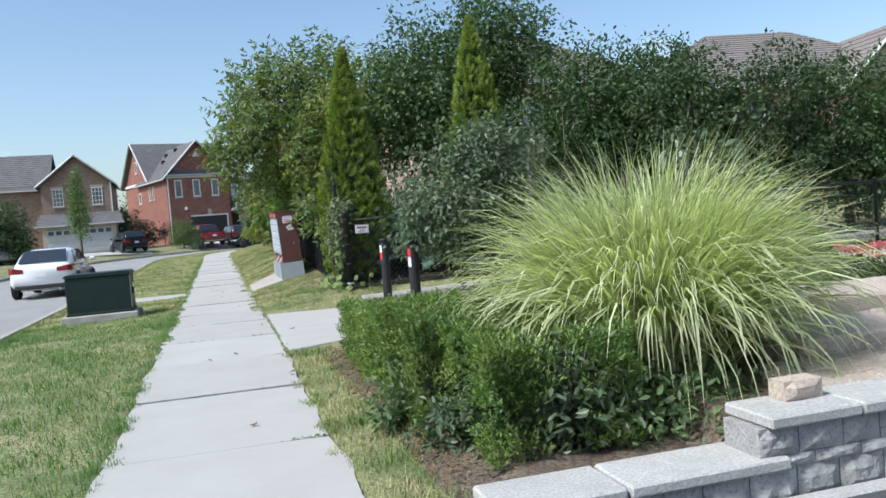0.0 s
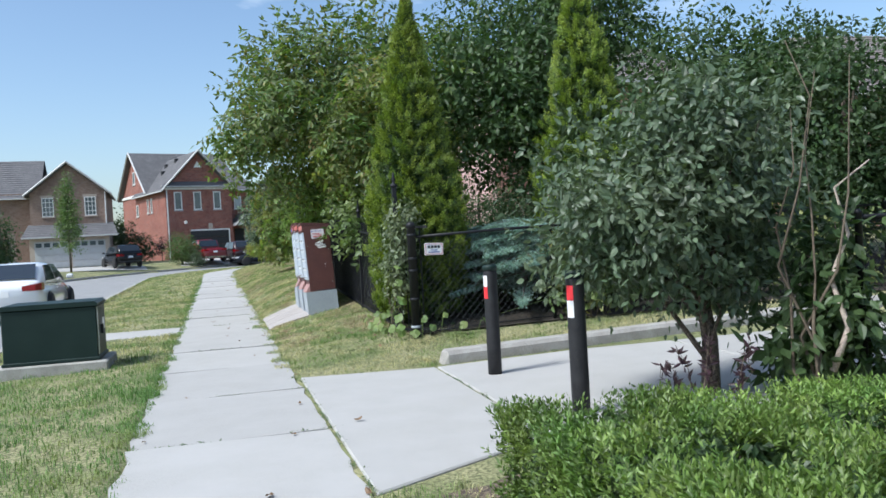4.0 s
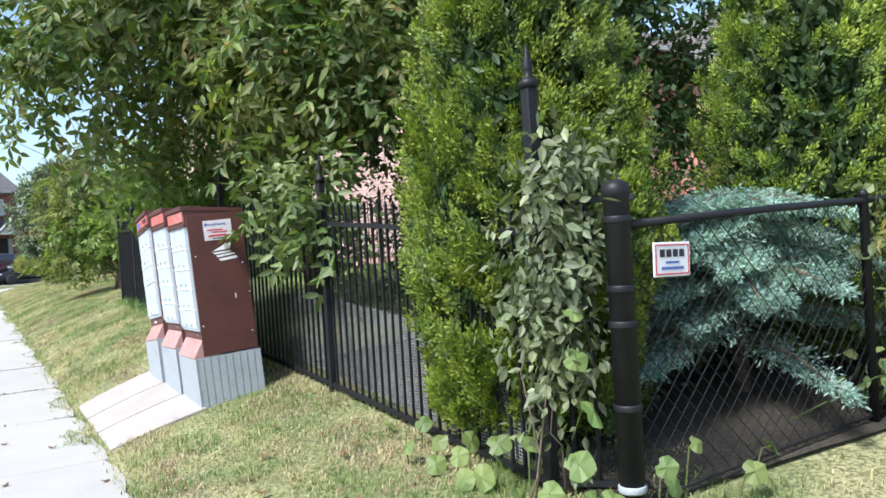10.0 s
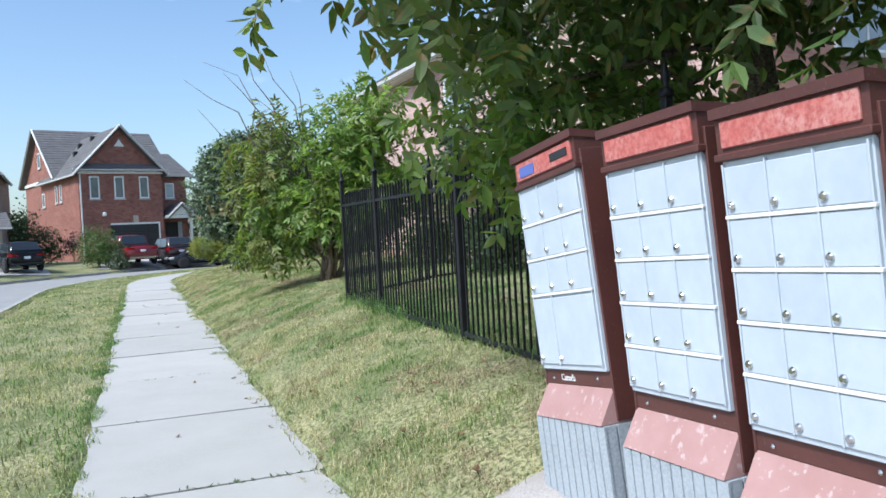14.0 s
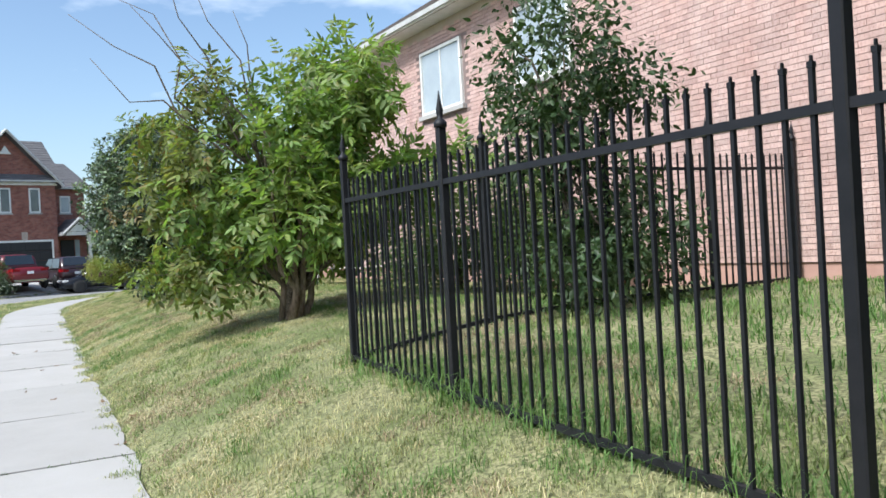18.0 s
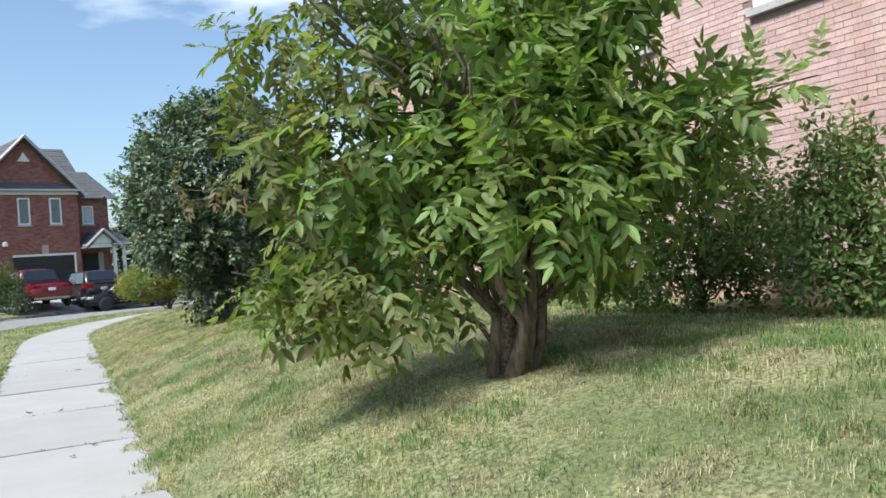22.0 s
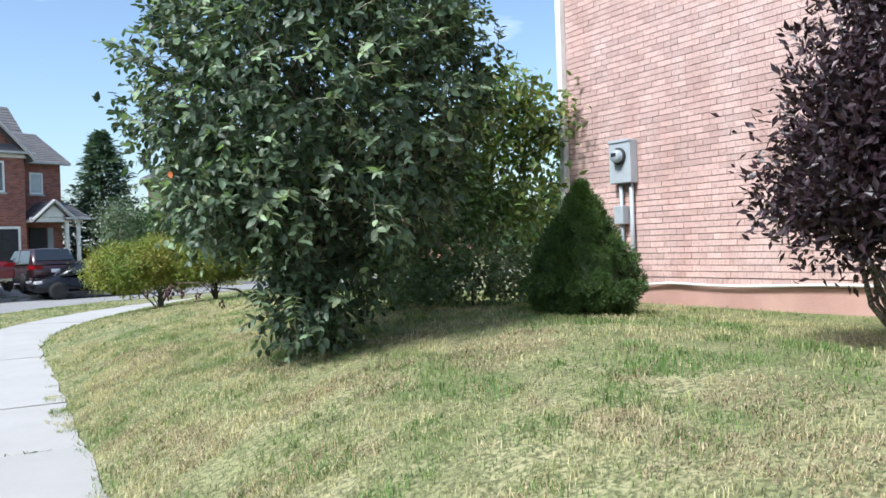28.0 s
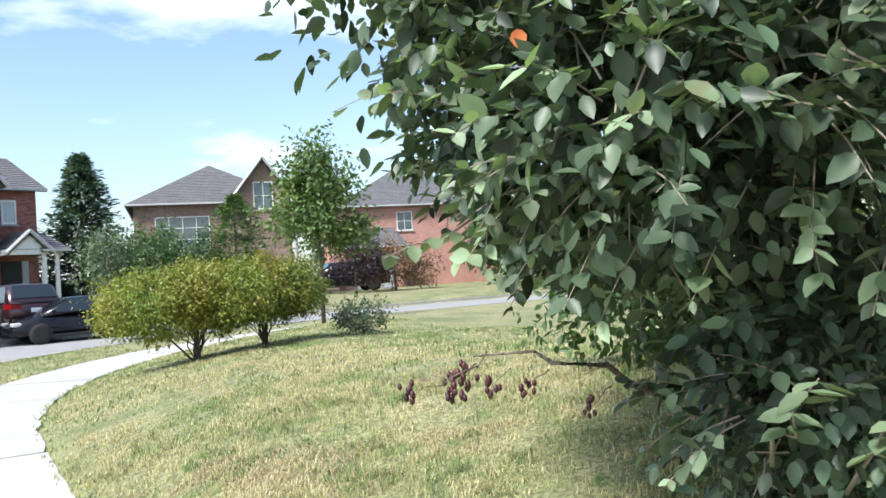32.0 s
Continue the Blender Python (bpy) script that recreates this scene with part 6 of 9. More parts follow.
def place_leaf(me, parent, p, t, nm, s):
    t = Vector(t).normalized()
    side = Vector(nm).cross(t).normalized()
    up = t.cross(side)
    ob = new("leaf", me)
    ob.parent = parent
    ob.matrix_local = Matrix(((t.x, side.x, up.x, p[0]), (t.y, side.y, up.y, p[1]), (t.z, side.z, up.z, p[2]), (0, 0, 0, 1))) @ Matrix.Diagonal((s, s, s, 1))


def leafy_shoots(parent, rng, p, out, length, pairs, size, mats):
    """Pale twigs that carry opposite pairs of drooping oval leaves, from places p along the directions out."""
    groups = [([], [], [], []) for _ in mats]
    wood = bmesh.new()
    for i in range(len(p)):
        d = out[i] + rng.normal(size=3) * 0.45 + np.array([0, 0, 0.12])
        d /= np.linalg.norm(d)
        ln = length * rng.uniform(0.6, 1.3)
        sag = rng.uniform(0.05, 0.3) * ln
        at = lambda f: p[i] + d * ln * f - np.array([0, 0, sag * f * f])
        tube(wood, [Vector(at(f)) for f in (-0.5, 0.0, 0.5, 1.0)], [0.0042, 0.0036, 0.0028, 0.0016], 3, cap=False)
        side = np.cross(d, [0, 0, 1.0])
        side /= np.linalg.norm(side) + 1e-9
        up = np.cross(side, d)
        b, t, nm, l = groups[rng.choice(len(mats), p=[m[1] for m in mats])]
        for k in range(pairs):
            f = (k + 0.6) / pairs
            r = side * math.cos(k * 1.2) + up * math.sin(k * 1.2) * 0.7
            for sg in (-1, 1):
                b.append(at(f))
                t.append(r * sg * 0.85 + d * 0.55 - np.array([0, 0, rng.uniform(-0.15, 0.35)]) + rng.normal(size=3) * 0.15)
                nm.append(np.array([0, 0, 1.0]) + d * 0.6 + rng.normal(size=3) * 0.3)
                l.append(size * rng.uniform(0.55, 1.15) * (0.75 + 0.5 * math.sin(math.pi * f)))
    for (b, t, nm, l), (mat, _) in zip(groups, mats):
        ln = np.array(l)
        leafage("shoot_leaves", np.array(b), np.array(t), np.array(nm), ln, ln * rng.uniform(0.5, 0.68, len(ln)), mat, parent, plain="fine")["kind"] = "stuff"
    part("twig_growth", wood, M["pale_twig"], parent)["kind"] = "stuff"


shell = [(0.05, 0, 2.45, 1.62, 1.5, 1.1), (-0.1, -0.1, 1.5, 1.25, 1.25, 0.62), (0.05, 0, 3.1, 1.4, 1.35, 0.8), (0.15, 0.1, 3.65, 0.8, 0.8, 0.42), (-0.2, -0.3, 0.5, 0.45, 0.45, 0.45), (-0.85, -0.25, 1.35, 0.55, 0.65, 0.36)]
p, o = in_blobs(rb, 2300, shell, 0.82, 0.1, floor=0.12)
# paler leaf colour on outer shoots paints in the light they catch
leafy_shoots(viburnum, rb, p, o, 0.24, 4, 0.085, ((L["viburnum_lit"], 0.55), (L["viburnum"], 0.45)))
# the long shoots on the walk side
vl = leaf_piece(L["viburnum_lit"], 0.66)
for b_, e_ in (((-0.8, 0.3, 1.55), (-1.62, 0.5, 1.52)), ((-0.9, 0.1, 1.9), (-1.55, -0.05, 2.1)), ((-0.7, -0.5, 0.3), (-0.95, -0.85, 0.62)), ((-0.5, -0.6, 0.2), (-0.65, -0.95, 0.55)), ((-0.9, -0.5, 1.3), (-1.3, -0.8, 1.35)), ((-0.9, 0.4, 1.1), (-1.45, 0.5, 1.0)), ((-0.6, -0.9, 1.4), (-0.8, -1.4, 1.3)), ((-0.3, -0.7, 0.5), (-0.3, -1.1, 0.5))):
    limbs(viburnum, rb, b_, [e_], 0.008, M["pale_twig"], "twig", sag=0.06, sides=5)
    b_, e_ = np.array(b_), np.array(e_)
    for f in (0.35, 0.5, 0.65, 0.8, 0.95):
        for sg in (-1, 1):
            d_ = np.cross(e_ - b_, [0, 0, 1.0]) * sg
            q_ = b_ + (e_ - b_) * f + np.array([0, 0, 0.06 * math.sin(f * math.pi) * np.linalg.norm(e_ - b_)])
            place_leaf(vl, viburnum, q_, d_ / np.linalg.norm(d_) + (e_ - b_) * 0.5 + rb.normal(size=3) * 0.2 - np.array([0, 0, 0.4]), np.array([0, 0, 1.0]) + rb.normal(size=3) * 0.3, rb.uniform(0.075, 0.105))
ol = leaf_piece(L["dry"], 0.8)
ol.materials.clear()
ol.materials.append(material("orange_leaf", (0.55, 0.16, 0.04), 0.6))
place_leaf(ol, viburnum, (-1.45, -0.37, 1.58), (0.1, -0.2, -1), (-0.6, -0.8, 0.2), 0.06)
limbs(viburnum, rb, (-0.55, 0.0, 0.42), [(-1.35, 0.1, 0.66)], 0.016, M["bark"], "low_branch", sag=0.03, sides=5)
for x, y, z, m in ((-1.38, 0.12, 0.64, 16), (-1.40, 0.16, 0.60, 12), (-1.30, 0.1, 0.58, 8), (-1.58, 0.1, 0.60, 8), (-1.16, 0.08, 0.56, 7), (-0.98, -0.02, 0.49, 9)):
    limbs(viburnum, rb, (max(x + 0.08, -1.35), y - 0.02, z + 0.03), [(x, y, z - m * 0.005)], 0.0035, M["twig"], "twig", sag=0.05, sides=4)
    bm = bmesh.new()
    for j in range(m):
        w_ = 0.02 * math.sin(math.pi * (j + 1) / (m + 1))
        bmesh.ops.create_icosphere(bm, subdivisions=1, radius=rb.uniform(0.010, 0.014), matrix=Matrix.Translation((x + rb.normal() * w_, y + rb.normal() * w_, z - j * 0.0075)) @ Matrix.Diagonal((0.8, 0.8, 1.25, 1)))
    part("berry_truss", bm, L["berry"], viburnum, "dark red berries", smooth=True)["kind"] = "stuff"

# single compound leaves of the walnut, some turning
rng_l = np.random.default_rng(87)
leaf_me = []
for mat in (L["walnut"], L["walnut_olive"]):
    b_, t_, l_ = [], [], []
    for k in range(7):
        f, sg = (0.95, 0.0) if k == 6 else (0.3 + 0.28 * (k // 2), 1.0 if k % 2 else -1.0)
        b_.append((f, 0, -0.2 * f * f))
        t_.append((0.55 if sg else 1.0, sg * 0.85, -0.3))
        l_.append(0.36 if sg else 0.42)
    ob = leafage("leaf", np.array(b_), np.array(t_), np.tile([0, 0, 1.0], (7, 1)), np.array(l_), np.array(l_) * 0.42, mat, plain="fine")
    leaf_me.append(ob.data)
    bpy.data.objects.remove(ob)
p, o = in_blobs(rng_l, 1500, [(-0.65, 0.7, 1.35, 0.75, 0.8, 0.65), (-0.95, 0.75, 1.0, 0.5, 0.5, 0.45), (0.1, -0.3, 1.45, 0.8, 0.65, 0.65), (-0.2, 0.3, 2.15, 1.1, 1.0, 0.7)], 0.85, 0.0)
pick = np.where((p[:, 1] < 0.5) & (p[:, 2] > 0.55))[0][:200]
for i in pick:
    place_leaf(leaf_me[1 if p[i, 0] < -1.0 else 0], walnut, p[i], o[i] * 0.6 + rng_l.normal(size=3) * 0.4 - np.array([0, 0, 0.2]), o[i] * 0.4 + np.array([0, 0, 1.0]) + rng_l.normal(size=3) * 0.3, rng_l.uniform(0.24, 0.34))

for k, (x, y, w, h) in enumerate(((8.5, 28.2, 0.9, 1.7), (9.9, 27.2, 1.1, 2.0), (11.4, 26.2, 1.1, 1.7))):
    broad_tree("garden_shrub", (x, y), "leafy green shrub at the back of the fenced yard", [(0, 0, -0.1), (0, 0, 0.4), (0, 0, h * 0.6)], [0.04, 0.03, 0.02],
        [(0, 0, h * 0.6, w, w * 0.8, h * 0.45), (0.3, -0.2, h * 0.35, w, w * 0.8, h * 0.32)], 3200, 0.10, L["lilac"] if k == 0 else L["ash_dark"], 90 + k, compound=False, n_limbs=6, category="shrub", limb_r=0.02, inner=0.4)

# ---- side path, kerb, pads ----
def slab_of(outline, top, thick, mat, name, parent=None, label=""):
    bm = prism(outline, thick, "z")
    bmesh.ops.translate(bm, vec=(0, 0, top - thick), verts=bm.verts)
    es = [e for e in bm.edges if all(abs(v.co.z - top) < 1e-4 for v in e.verts)]
    bmesh.ops.bevel(bm, geom=es, offset=0.012, segments=1, affect="EDGES")
    return part(name, bm, mat, parent, label)


side_path = thing("path", (0, 0, 0), "pale concrete side path of large slabs with weedy joints", "path", kind="structure")
for outline in (((0.715, 9.95), (2.17, 10.75), (2.25, 14.28), (0.715, 14.5)), ((2.2, 10.78), (5.4, 10.95), (5.5, 14.75), (2.28, 14.3)), ((5.43, 10.95), (8.6, 11.2), (8.7, 15.15), (5.53, 14.76)),
                ((8.63, 11.2), (12.6, 11.6), (12.7, 15.6), (8.73, 15.16)), ((12.64, 11.6), (18, 12.0), (18, 16.2), (12.74, 15.6))):
    slab_of(outline, 0.022, 0.12, M["concrete"], "slab", side_path)

stone_slab = thing("stone_slab", (0, 0, 0), "flat pale pinkish stone slab between hedge and path", "slab")
slab_of(((1.95, 9.72), (3.4, 9.75), (4.3, 10.0), (4.1, 10.6), (2.75, 10.62), (2.3, 10.42)), 0.10, 0.13, M["old_concrete"], "slab", stone_slab)

path_kerb = thing("kerb", (0, 0, 0), "worn grey concrete kerb with a rounded end along the side path", "kerb", kind="structure")
x = 2.36
while x < 16:
    x1 = x + (2.4 if x > 2.4 else 2.0)
    bm = bmesh.new()
    ya, yb = 14.42 + 0.11 * (x - 2.36), 14.42 + 0.11 * (x1 - 2.36)
    ring = [(0.0, -0.1), (0.0, 0.10), (0.035, 0.145), (0.22, 0.15), (0.26, 0.12), (0.26, -0.1)]
    ends = []
    for xx, yy, s in ((x, ya, 0.6 if x < 2.4 else 1.0), (x + 0.1, ya + 0.01, 1.0), (x1 - 0.008, yb, 1.0)):
        g = 0.02 + 0.012 * (xx - 2.36)
        ends.append([bm.verts.new((xx + (0.06 if s < 1 and 0 < i < 5 else 0), yy + (0.13 + (a - 0.13) * s), g + b * (0.85 if s < 1 else 1))) for i, (a, b) in enumerate(ring)])
    for e in range(len(ends) - 1):
        for i in range(len(ring) - 1):
            bm.faces.new((ends[e][i], ends[e + 1][i], ends[e + 1][i + 1], ends[e][i + 1]))
    bm.faces.new(ends[0][::-1])
    bm.faces.new(ends[-1])
    bmesh.ops.recalc_face_normals(bm, faces=bm.faces)
    part("kerb_stone", bm, M["kerb"], path_kerb)
    x = x1

pad = thing("pad", (0, 0, 0), "small tilted concrete slabs in front of the mailboxes", "slab", kind="structure")
for y0, y1 in ((20.2, 20.93), (20.95, 21.65), (21.67, 22.4)):
    bm = bmesh.new()
    xs = [0.72, 0.9, 1.1, 1.3, 1.48]
    hi = [[bm.verts.new((x, y, ground(x, y) + 0.018)) for y in (y0, y1)] for x in xs]
    lo = [[bm.verts.new((v.co.x, v.co.y, v.co.z - 0.15)) for v in row] for row in hi]
    for i in range(4):
        bm.faces.new((hi[i][0], hi[i + 1][0], hi[i + 1][1], hi[i][1]))
        for k in (0, 1):
            bm.faces.new((hi[i][k], lo[i][k], lo[i + 1][k], hi[i + 1][k]))
    for i in (0, 4):
        bm.faces.new((hi[i][0], hi[i][1], lo[i][1], lo[i][0]))
    bmesh.ops.recalc_face_normals(bm, faces=bm.faces)
    part("slab", bm, M["old_concrete"], pad)
strip_slab = thing("pad", (0, 0, 0), "narrow concrete crossing slab between sidewalk and street", "slab", kind="structure")
slab_of(((-3.6, 21.0), (-0.9, 21.0), (-0.9, 22.35), (-3.6, 22.35)), 0.005, 0.15, M["concrete"], "slab", strip_slab)


# ---- bollards ----
def bollard(at, label, bands):
    b = thing("bollard", (0, 0, 0), label, "bollard", "path bollards")
    b.matrix_world = at
    part("shaft", lathe([(0.075, -0.05), (0.075, 0.3), (0.074, 1.10), (0.072, 1.125)], 20), M["bollard"], b, smooth=True)
    part("cap", lathe([(0.079, 1.12), (0.079, 1.165), (0.073, 1.178), (0.02, 1.185)], 20), M["dark_green"], b, "dark cap", smooth=True)
    for z0, z1, mat in bands:
        bm = bmesh.new()
        vs = []
        for k in range(5):
            a = radians(172 + k * 13)
            vs.append([bm.verts.new((0.0755 * math.cos(a), 0.0755 * math.sin(a), z)) for z in (z0, z1)])
        for k in range(4):
            bm.faces.new((vs[k][0], vs[k + 1][0], vs[k + 1][1], vs[k][1]))
        part("tape", bm, mat, b)
    return b


bollard(pose(2.7, 13.46, 0.02), "black round bollard with white over red reflective tape", ((0.95, 1.07, M["signal_white"]), (0.82, 0.948, M["signal_red"])))
bollard(pose(2.67, 11.25, 0.02, 0.6, -0.5, 8), "black round bollard with red over white reflective tape", ((0.94, 1.06, M["signal_red"]), (0.80, 0.938, M["signal_white"])))


# ---- transformer box ----
def transformer():
    t = thing("transformer_box", (-2.35, 17.5, 0.0), "dark green steel utility transformer box on a concrete pad", "utility box")
    part("pad", boxed(-0.70, 0.72, -0.50, 0.52, -0.12, 0.12, 0.02), M["kerb"], t, "grey concrete pad")
    part("body", boxed(-0.58, 0.60, -0.42, 0.42, 0.12, 0.86, 0.012), M["dark_green"], t)
    part("lid", prism([(-0.60, 0.865), (0.62, 0.865), (0.62, 0.90), (0.58, 0.93), (-0.56, 0.93), (-0.60, 0.90)], 0.88), M["dark_green"], t).location = (0, -0.44, 0)
    part("skirt", boxed(-0.60, 0.62, -0.44, 0.44, 0.122, 0.17, 0.01), M["dark_green"], t)
    part("hinge_strip", boxed(0.598, 0.612, -0.39, -0.36, 0.2, 0.84), M["rim"], t, "bright edge strip")
    part("handle", boxed(0.60, 0.63, -0.05, 0.02, 0.45, 0.58, 0.006), M["dark"], t)
    part("warning_label", boxed(0.6005, 0.604, 0.12, 0.30, 0.5, 0.66), M["signal_white"], t)
    return t


transformer()


# ---- mailboxes ----
def mailbox(y, lean_x, lean_y, parcel, sticker=False, front=1.46, word=False):
    z = ground(1.7, y) - 0.02
    w = 0.62
    m = thing("mailbox_unit", (front, y, z), "leaning brown community mailbox with pale doors and grey ribbed base", "mailbox", "community mailboxes")
    m.matrix_world = pose(front, y, z, -lean_y, -lean_x, 0)
    # base with ribs
    bm = boxed(0.0, 0.56, 0.004, w - 0.004, -0.05, 0.40, 0.006)
    n = 10
    for i in range(n):
        a = 0.02 + (w - 0.04) * i / (n - 1)
        part("rib", boxed(-0.006, 0.0045, a - 0.027, a + 0.027, -0.04, 0.395), M["grey_metal"], m)
    for i in range(9):
        a = 0.03 + 0.5 * i / 8
        part("rib", boxed(a - 0.026, a + 0.026, -0.003, 0.0045, -0.04, 0.395), M["grey_metal"], m)
    part("base", bm, M["grey_metal"], m, "grey ribbed metal base")
    part("sloped_shelf", prism([(-0.012, 0.40), (0.075, 0.545), (0.20, 0.545), (0.20, 0.40)], w - 0.01, "y"), M["pink_faded"], m, "faded pink sloped shelf").location = (0, 0.005, 0)
    body = prism([(0.20, 0.41), (0.075, 0.55), (0.075, 1.50), (0.05, 1.54), (0.05, 1.655), (0.54, 1.60), (0.545, 0.41)], w - 0.012, "y")
    part("body", body, M["brown"], m).location = (0, 0.006, 0)
    part("roof", prism([(0.03, 1.655), (0.03, 1.69), (0.56, 1.63), (0.56, 1.60)], w, "y"), M["brown"], m)
    part("header", boxed(0.040, 0.06, 0.035, w - 0.035, 1.555, 1.645, 0.004), M["red_faded"], m, "faded red header strip")
    part("drip_edge", boxed(0.035, 0.08, 0.0, w, 1.515, 1.54, 0.004), M["brown"], m)
    for yy in (-0.002, w - 0.012):
        part("side_panel", boxed(0.07, 0.54, yy, yy + 0.014, 0.41, 1.60, 0.003), M["brown"], m)
    plate = part("door_frame", boxed(0.056, 0.078, 0.015, w - 0.015, 0.62, 1.515, 0.003), M["box_door"], m)
    rows = 5 if not parcel else 3
    cols, dw, dh, top = 3, (w - 0.05) / 3, 0.168, 1.50
    doors = [(0.025 + c * dw, top - (r + 1) * dh - 0.006 * r, dw, dh) for r in range(rows) for c in range(cols)]
    if parcel:
        doors += [(0.025, 0.64, dw * 2, 0.33), (0.025 + dw * 2, 0.64, dw, 0.33)]
    for dy, dz, ww, hh in doors:
        d = part("door", boxed(0.047, 0.058, dy + 0.004, dy + ww - 0.004, dz + 0.006, dz + hh - 0.006, 0.003), M["box_door"], m)
        lock = lathe([(0.014, 0), (0.014, 0.007), (0.009, 0.013)], 10)
        bmesh.ops.transform(lock, matrix=Matrix.Translation((0.047, dy + ww - 0.028, dz + 0.035)) @ Matrix.Rotation(radians(-90), 4, "Y"), verts=lock.verts)
        part("lock", lock, M["chrome"], d)
    for r in range(1, rows + (1 if parcel else 0)):
        zz = top - r * dh - 0.006 * r + 0.003
        part("drip_rail", boxed(0.042, 0.056, 0.017, w - 0.017, zz - 0.006, zz + 0.007, 0.002), M["white"], m)
    for c in range(cols + 1):
        yy = 0.025 + c * dw
        part("edge_strip", boxed(0.0445, 0.056, yy - 0.004, yy + 0.004, 0.985 if parcel and c == 1 else 0.64, 1.505, 0.001), M["box_door"], m)
    for yy, zz in ((0.12, 0.585), (w - 0.09, 0.575)):
        s = lathe([(0.009, 0), (0.009, 0.004), (0.004, 0.008)], 8)
        bmesh.ops.transform(s, matrix=Matrix.Translation((0.074, yy, zz)) @ Matrix.Rotation(radians(-90), 4, "Y"), verts=s.verts)
        part("screw", s, M["chrome"], m)
    if sticker:
        part("sticker", boxed(0.20, 0.44, -0.0055, -0.002, 1.375, 1.545), M["notice"], m, "weathered pinkish white paper notice")
        for x0, x1, zz, hgt, mat in ((0.21, 0.235, 1.50, 0.022, M["ink_blue"]), (0.225, 0.36, 1.458, 0.010, M["ink_red"]), (0.27, 0.40, 1.437, 0.010, M["ink_red"]), (0.235, 0.39, 1.405, 0.016, M["ink_red"]), (0.27, 0.39, 1.385, 0.008, M["ink"])):
            part("print_line", boxed(x0, x1, -0.0075, -0.005, zz, zz + hgt), mat, m)
        text_on(m, "Landscaping", pose(0.245, -0.0062, 1.502, 90, 0, 0), 0.030, M["ink_blue"])
        for outline in (((0.245, 1.275), (0.44, 1.37), (0.40, 1.29), (0.26, 1.28)), ((0.255, 1.268), (0.405, 1.276), (0.415, 1.262), (0.268, 1.253)), ((0.275, 1.242), (0.43, 1.255), (0.445, 1.24), (0.29, 1.225)), ((0.297, 1.212), (0.45, 1.226), (0.462, 1.205), (0.315, 1.19))):
            bm = prism(outline, 0.003)
            part("emblem", bm, M["signal_white"], m).location = (0, -0.005, 0)
        part("scratch", boxed(0.40, 0.406, -0.0045, -0.002, 0.86, 0.90), M["signal_white"], m)
        for xx, zz in ((0.11, 1.25), (0.10, 0.66), (0.50, 1.16), (0.51, 0.56), (0.53, 0.9)):
            s = lathe([(0.009, 0), (0.009, 0.004), (0.004, 0.008)], 8)
            bmesh.ops.transform(s, matrix=Matrix.Translation((xx, -0.002, zz)) @ Matrix.Rotation(radians(90), 4, "X"), verts=s.verts)
            part("screw", s, M["chrome"], m)
    if parcel:
        part("slot", boxed(0.036, 0.05, 0.06, 0.22, 1.585, 1.62), M["ink"], m, "dark letter slot")
        part("decal", boxed(0.0365, 0.042, w - 0.23, w - 0.08, 1.57, 1.62), M["ink_blue"], m)
        text_on(m, "Canada", pose(0.073, 0.46, 0.566, 90, 0, -90), 0.045, M["signal_white"])
    return m


def text_on(parent, words, at, size, mat):
    cu = bpy.data.curves.new("lettering", "FONT")
    cu.body, cu.size, cu.extrude = words, size, 0.0008
    tmp = bpy.data.objects.new("lettering", cu)
    me = bpy.data.meshes.new_from_object(tmp)
    bpy.data.objects.remove(tmp)
    me.materials.append(mat)
    ob = new("lettering", me)
    ob.parent = parent
    ob.matrix_local = at
    return ob


mailbox(20.25, 3.2, 1.5, False, sticker=True)
mailbox(20.91, 3.0, 2.2, False, front=1.44)
mailbox(21.63, 2.0, 6.5, True, front=1.42)


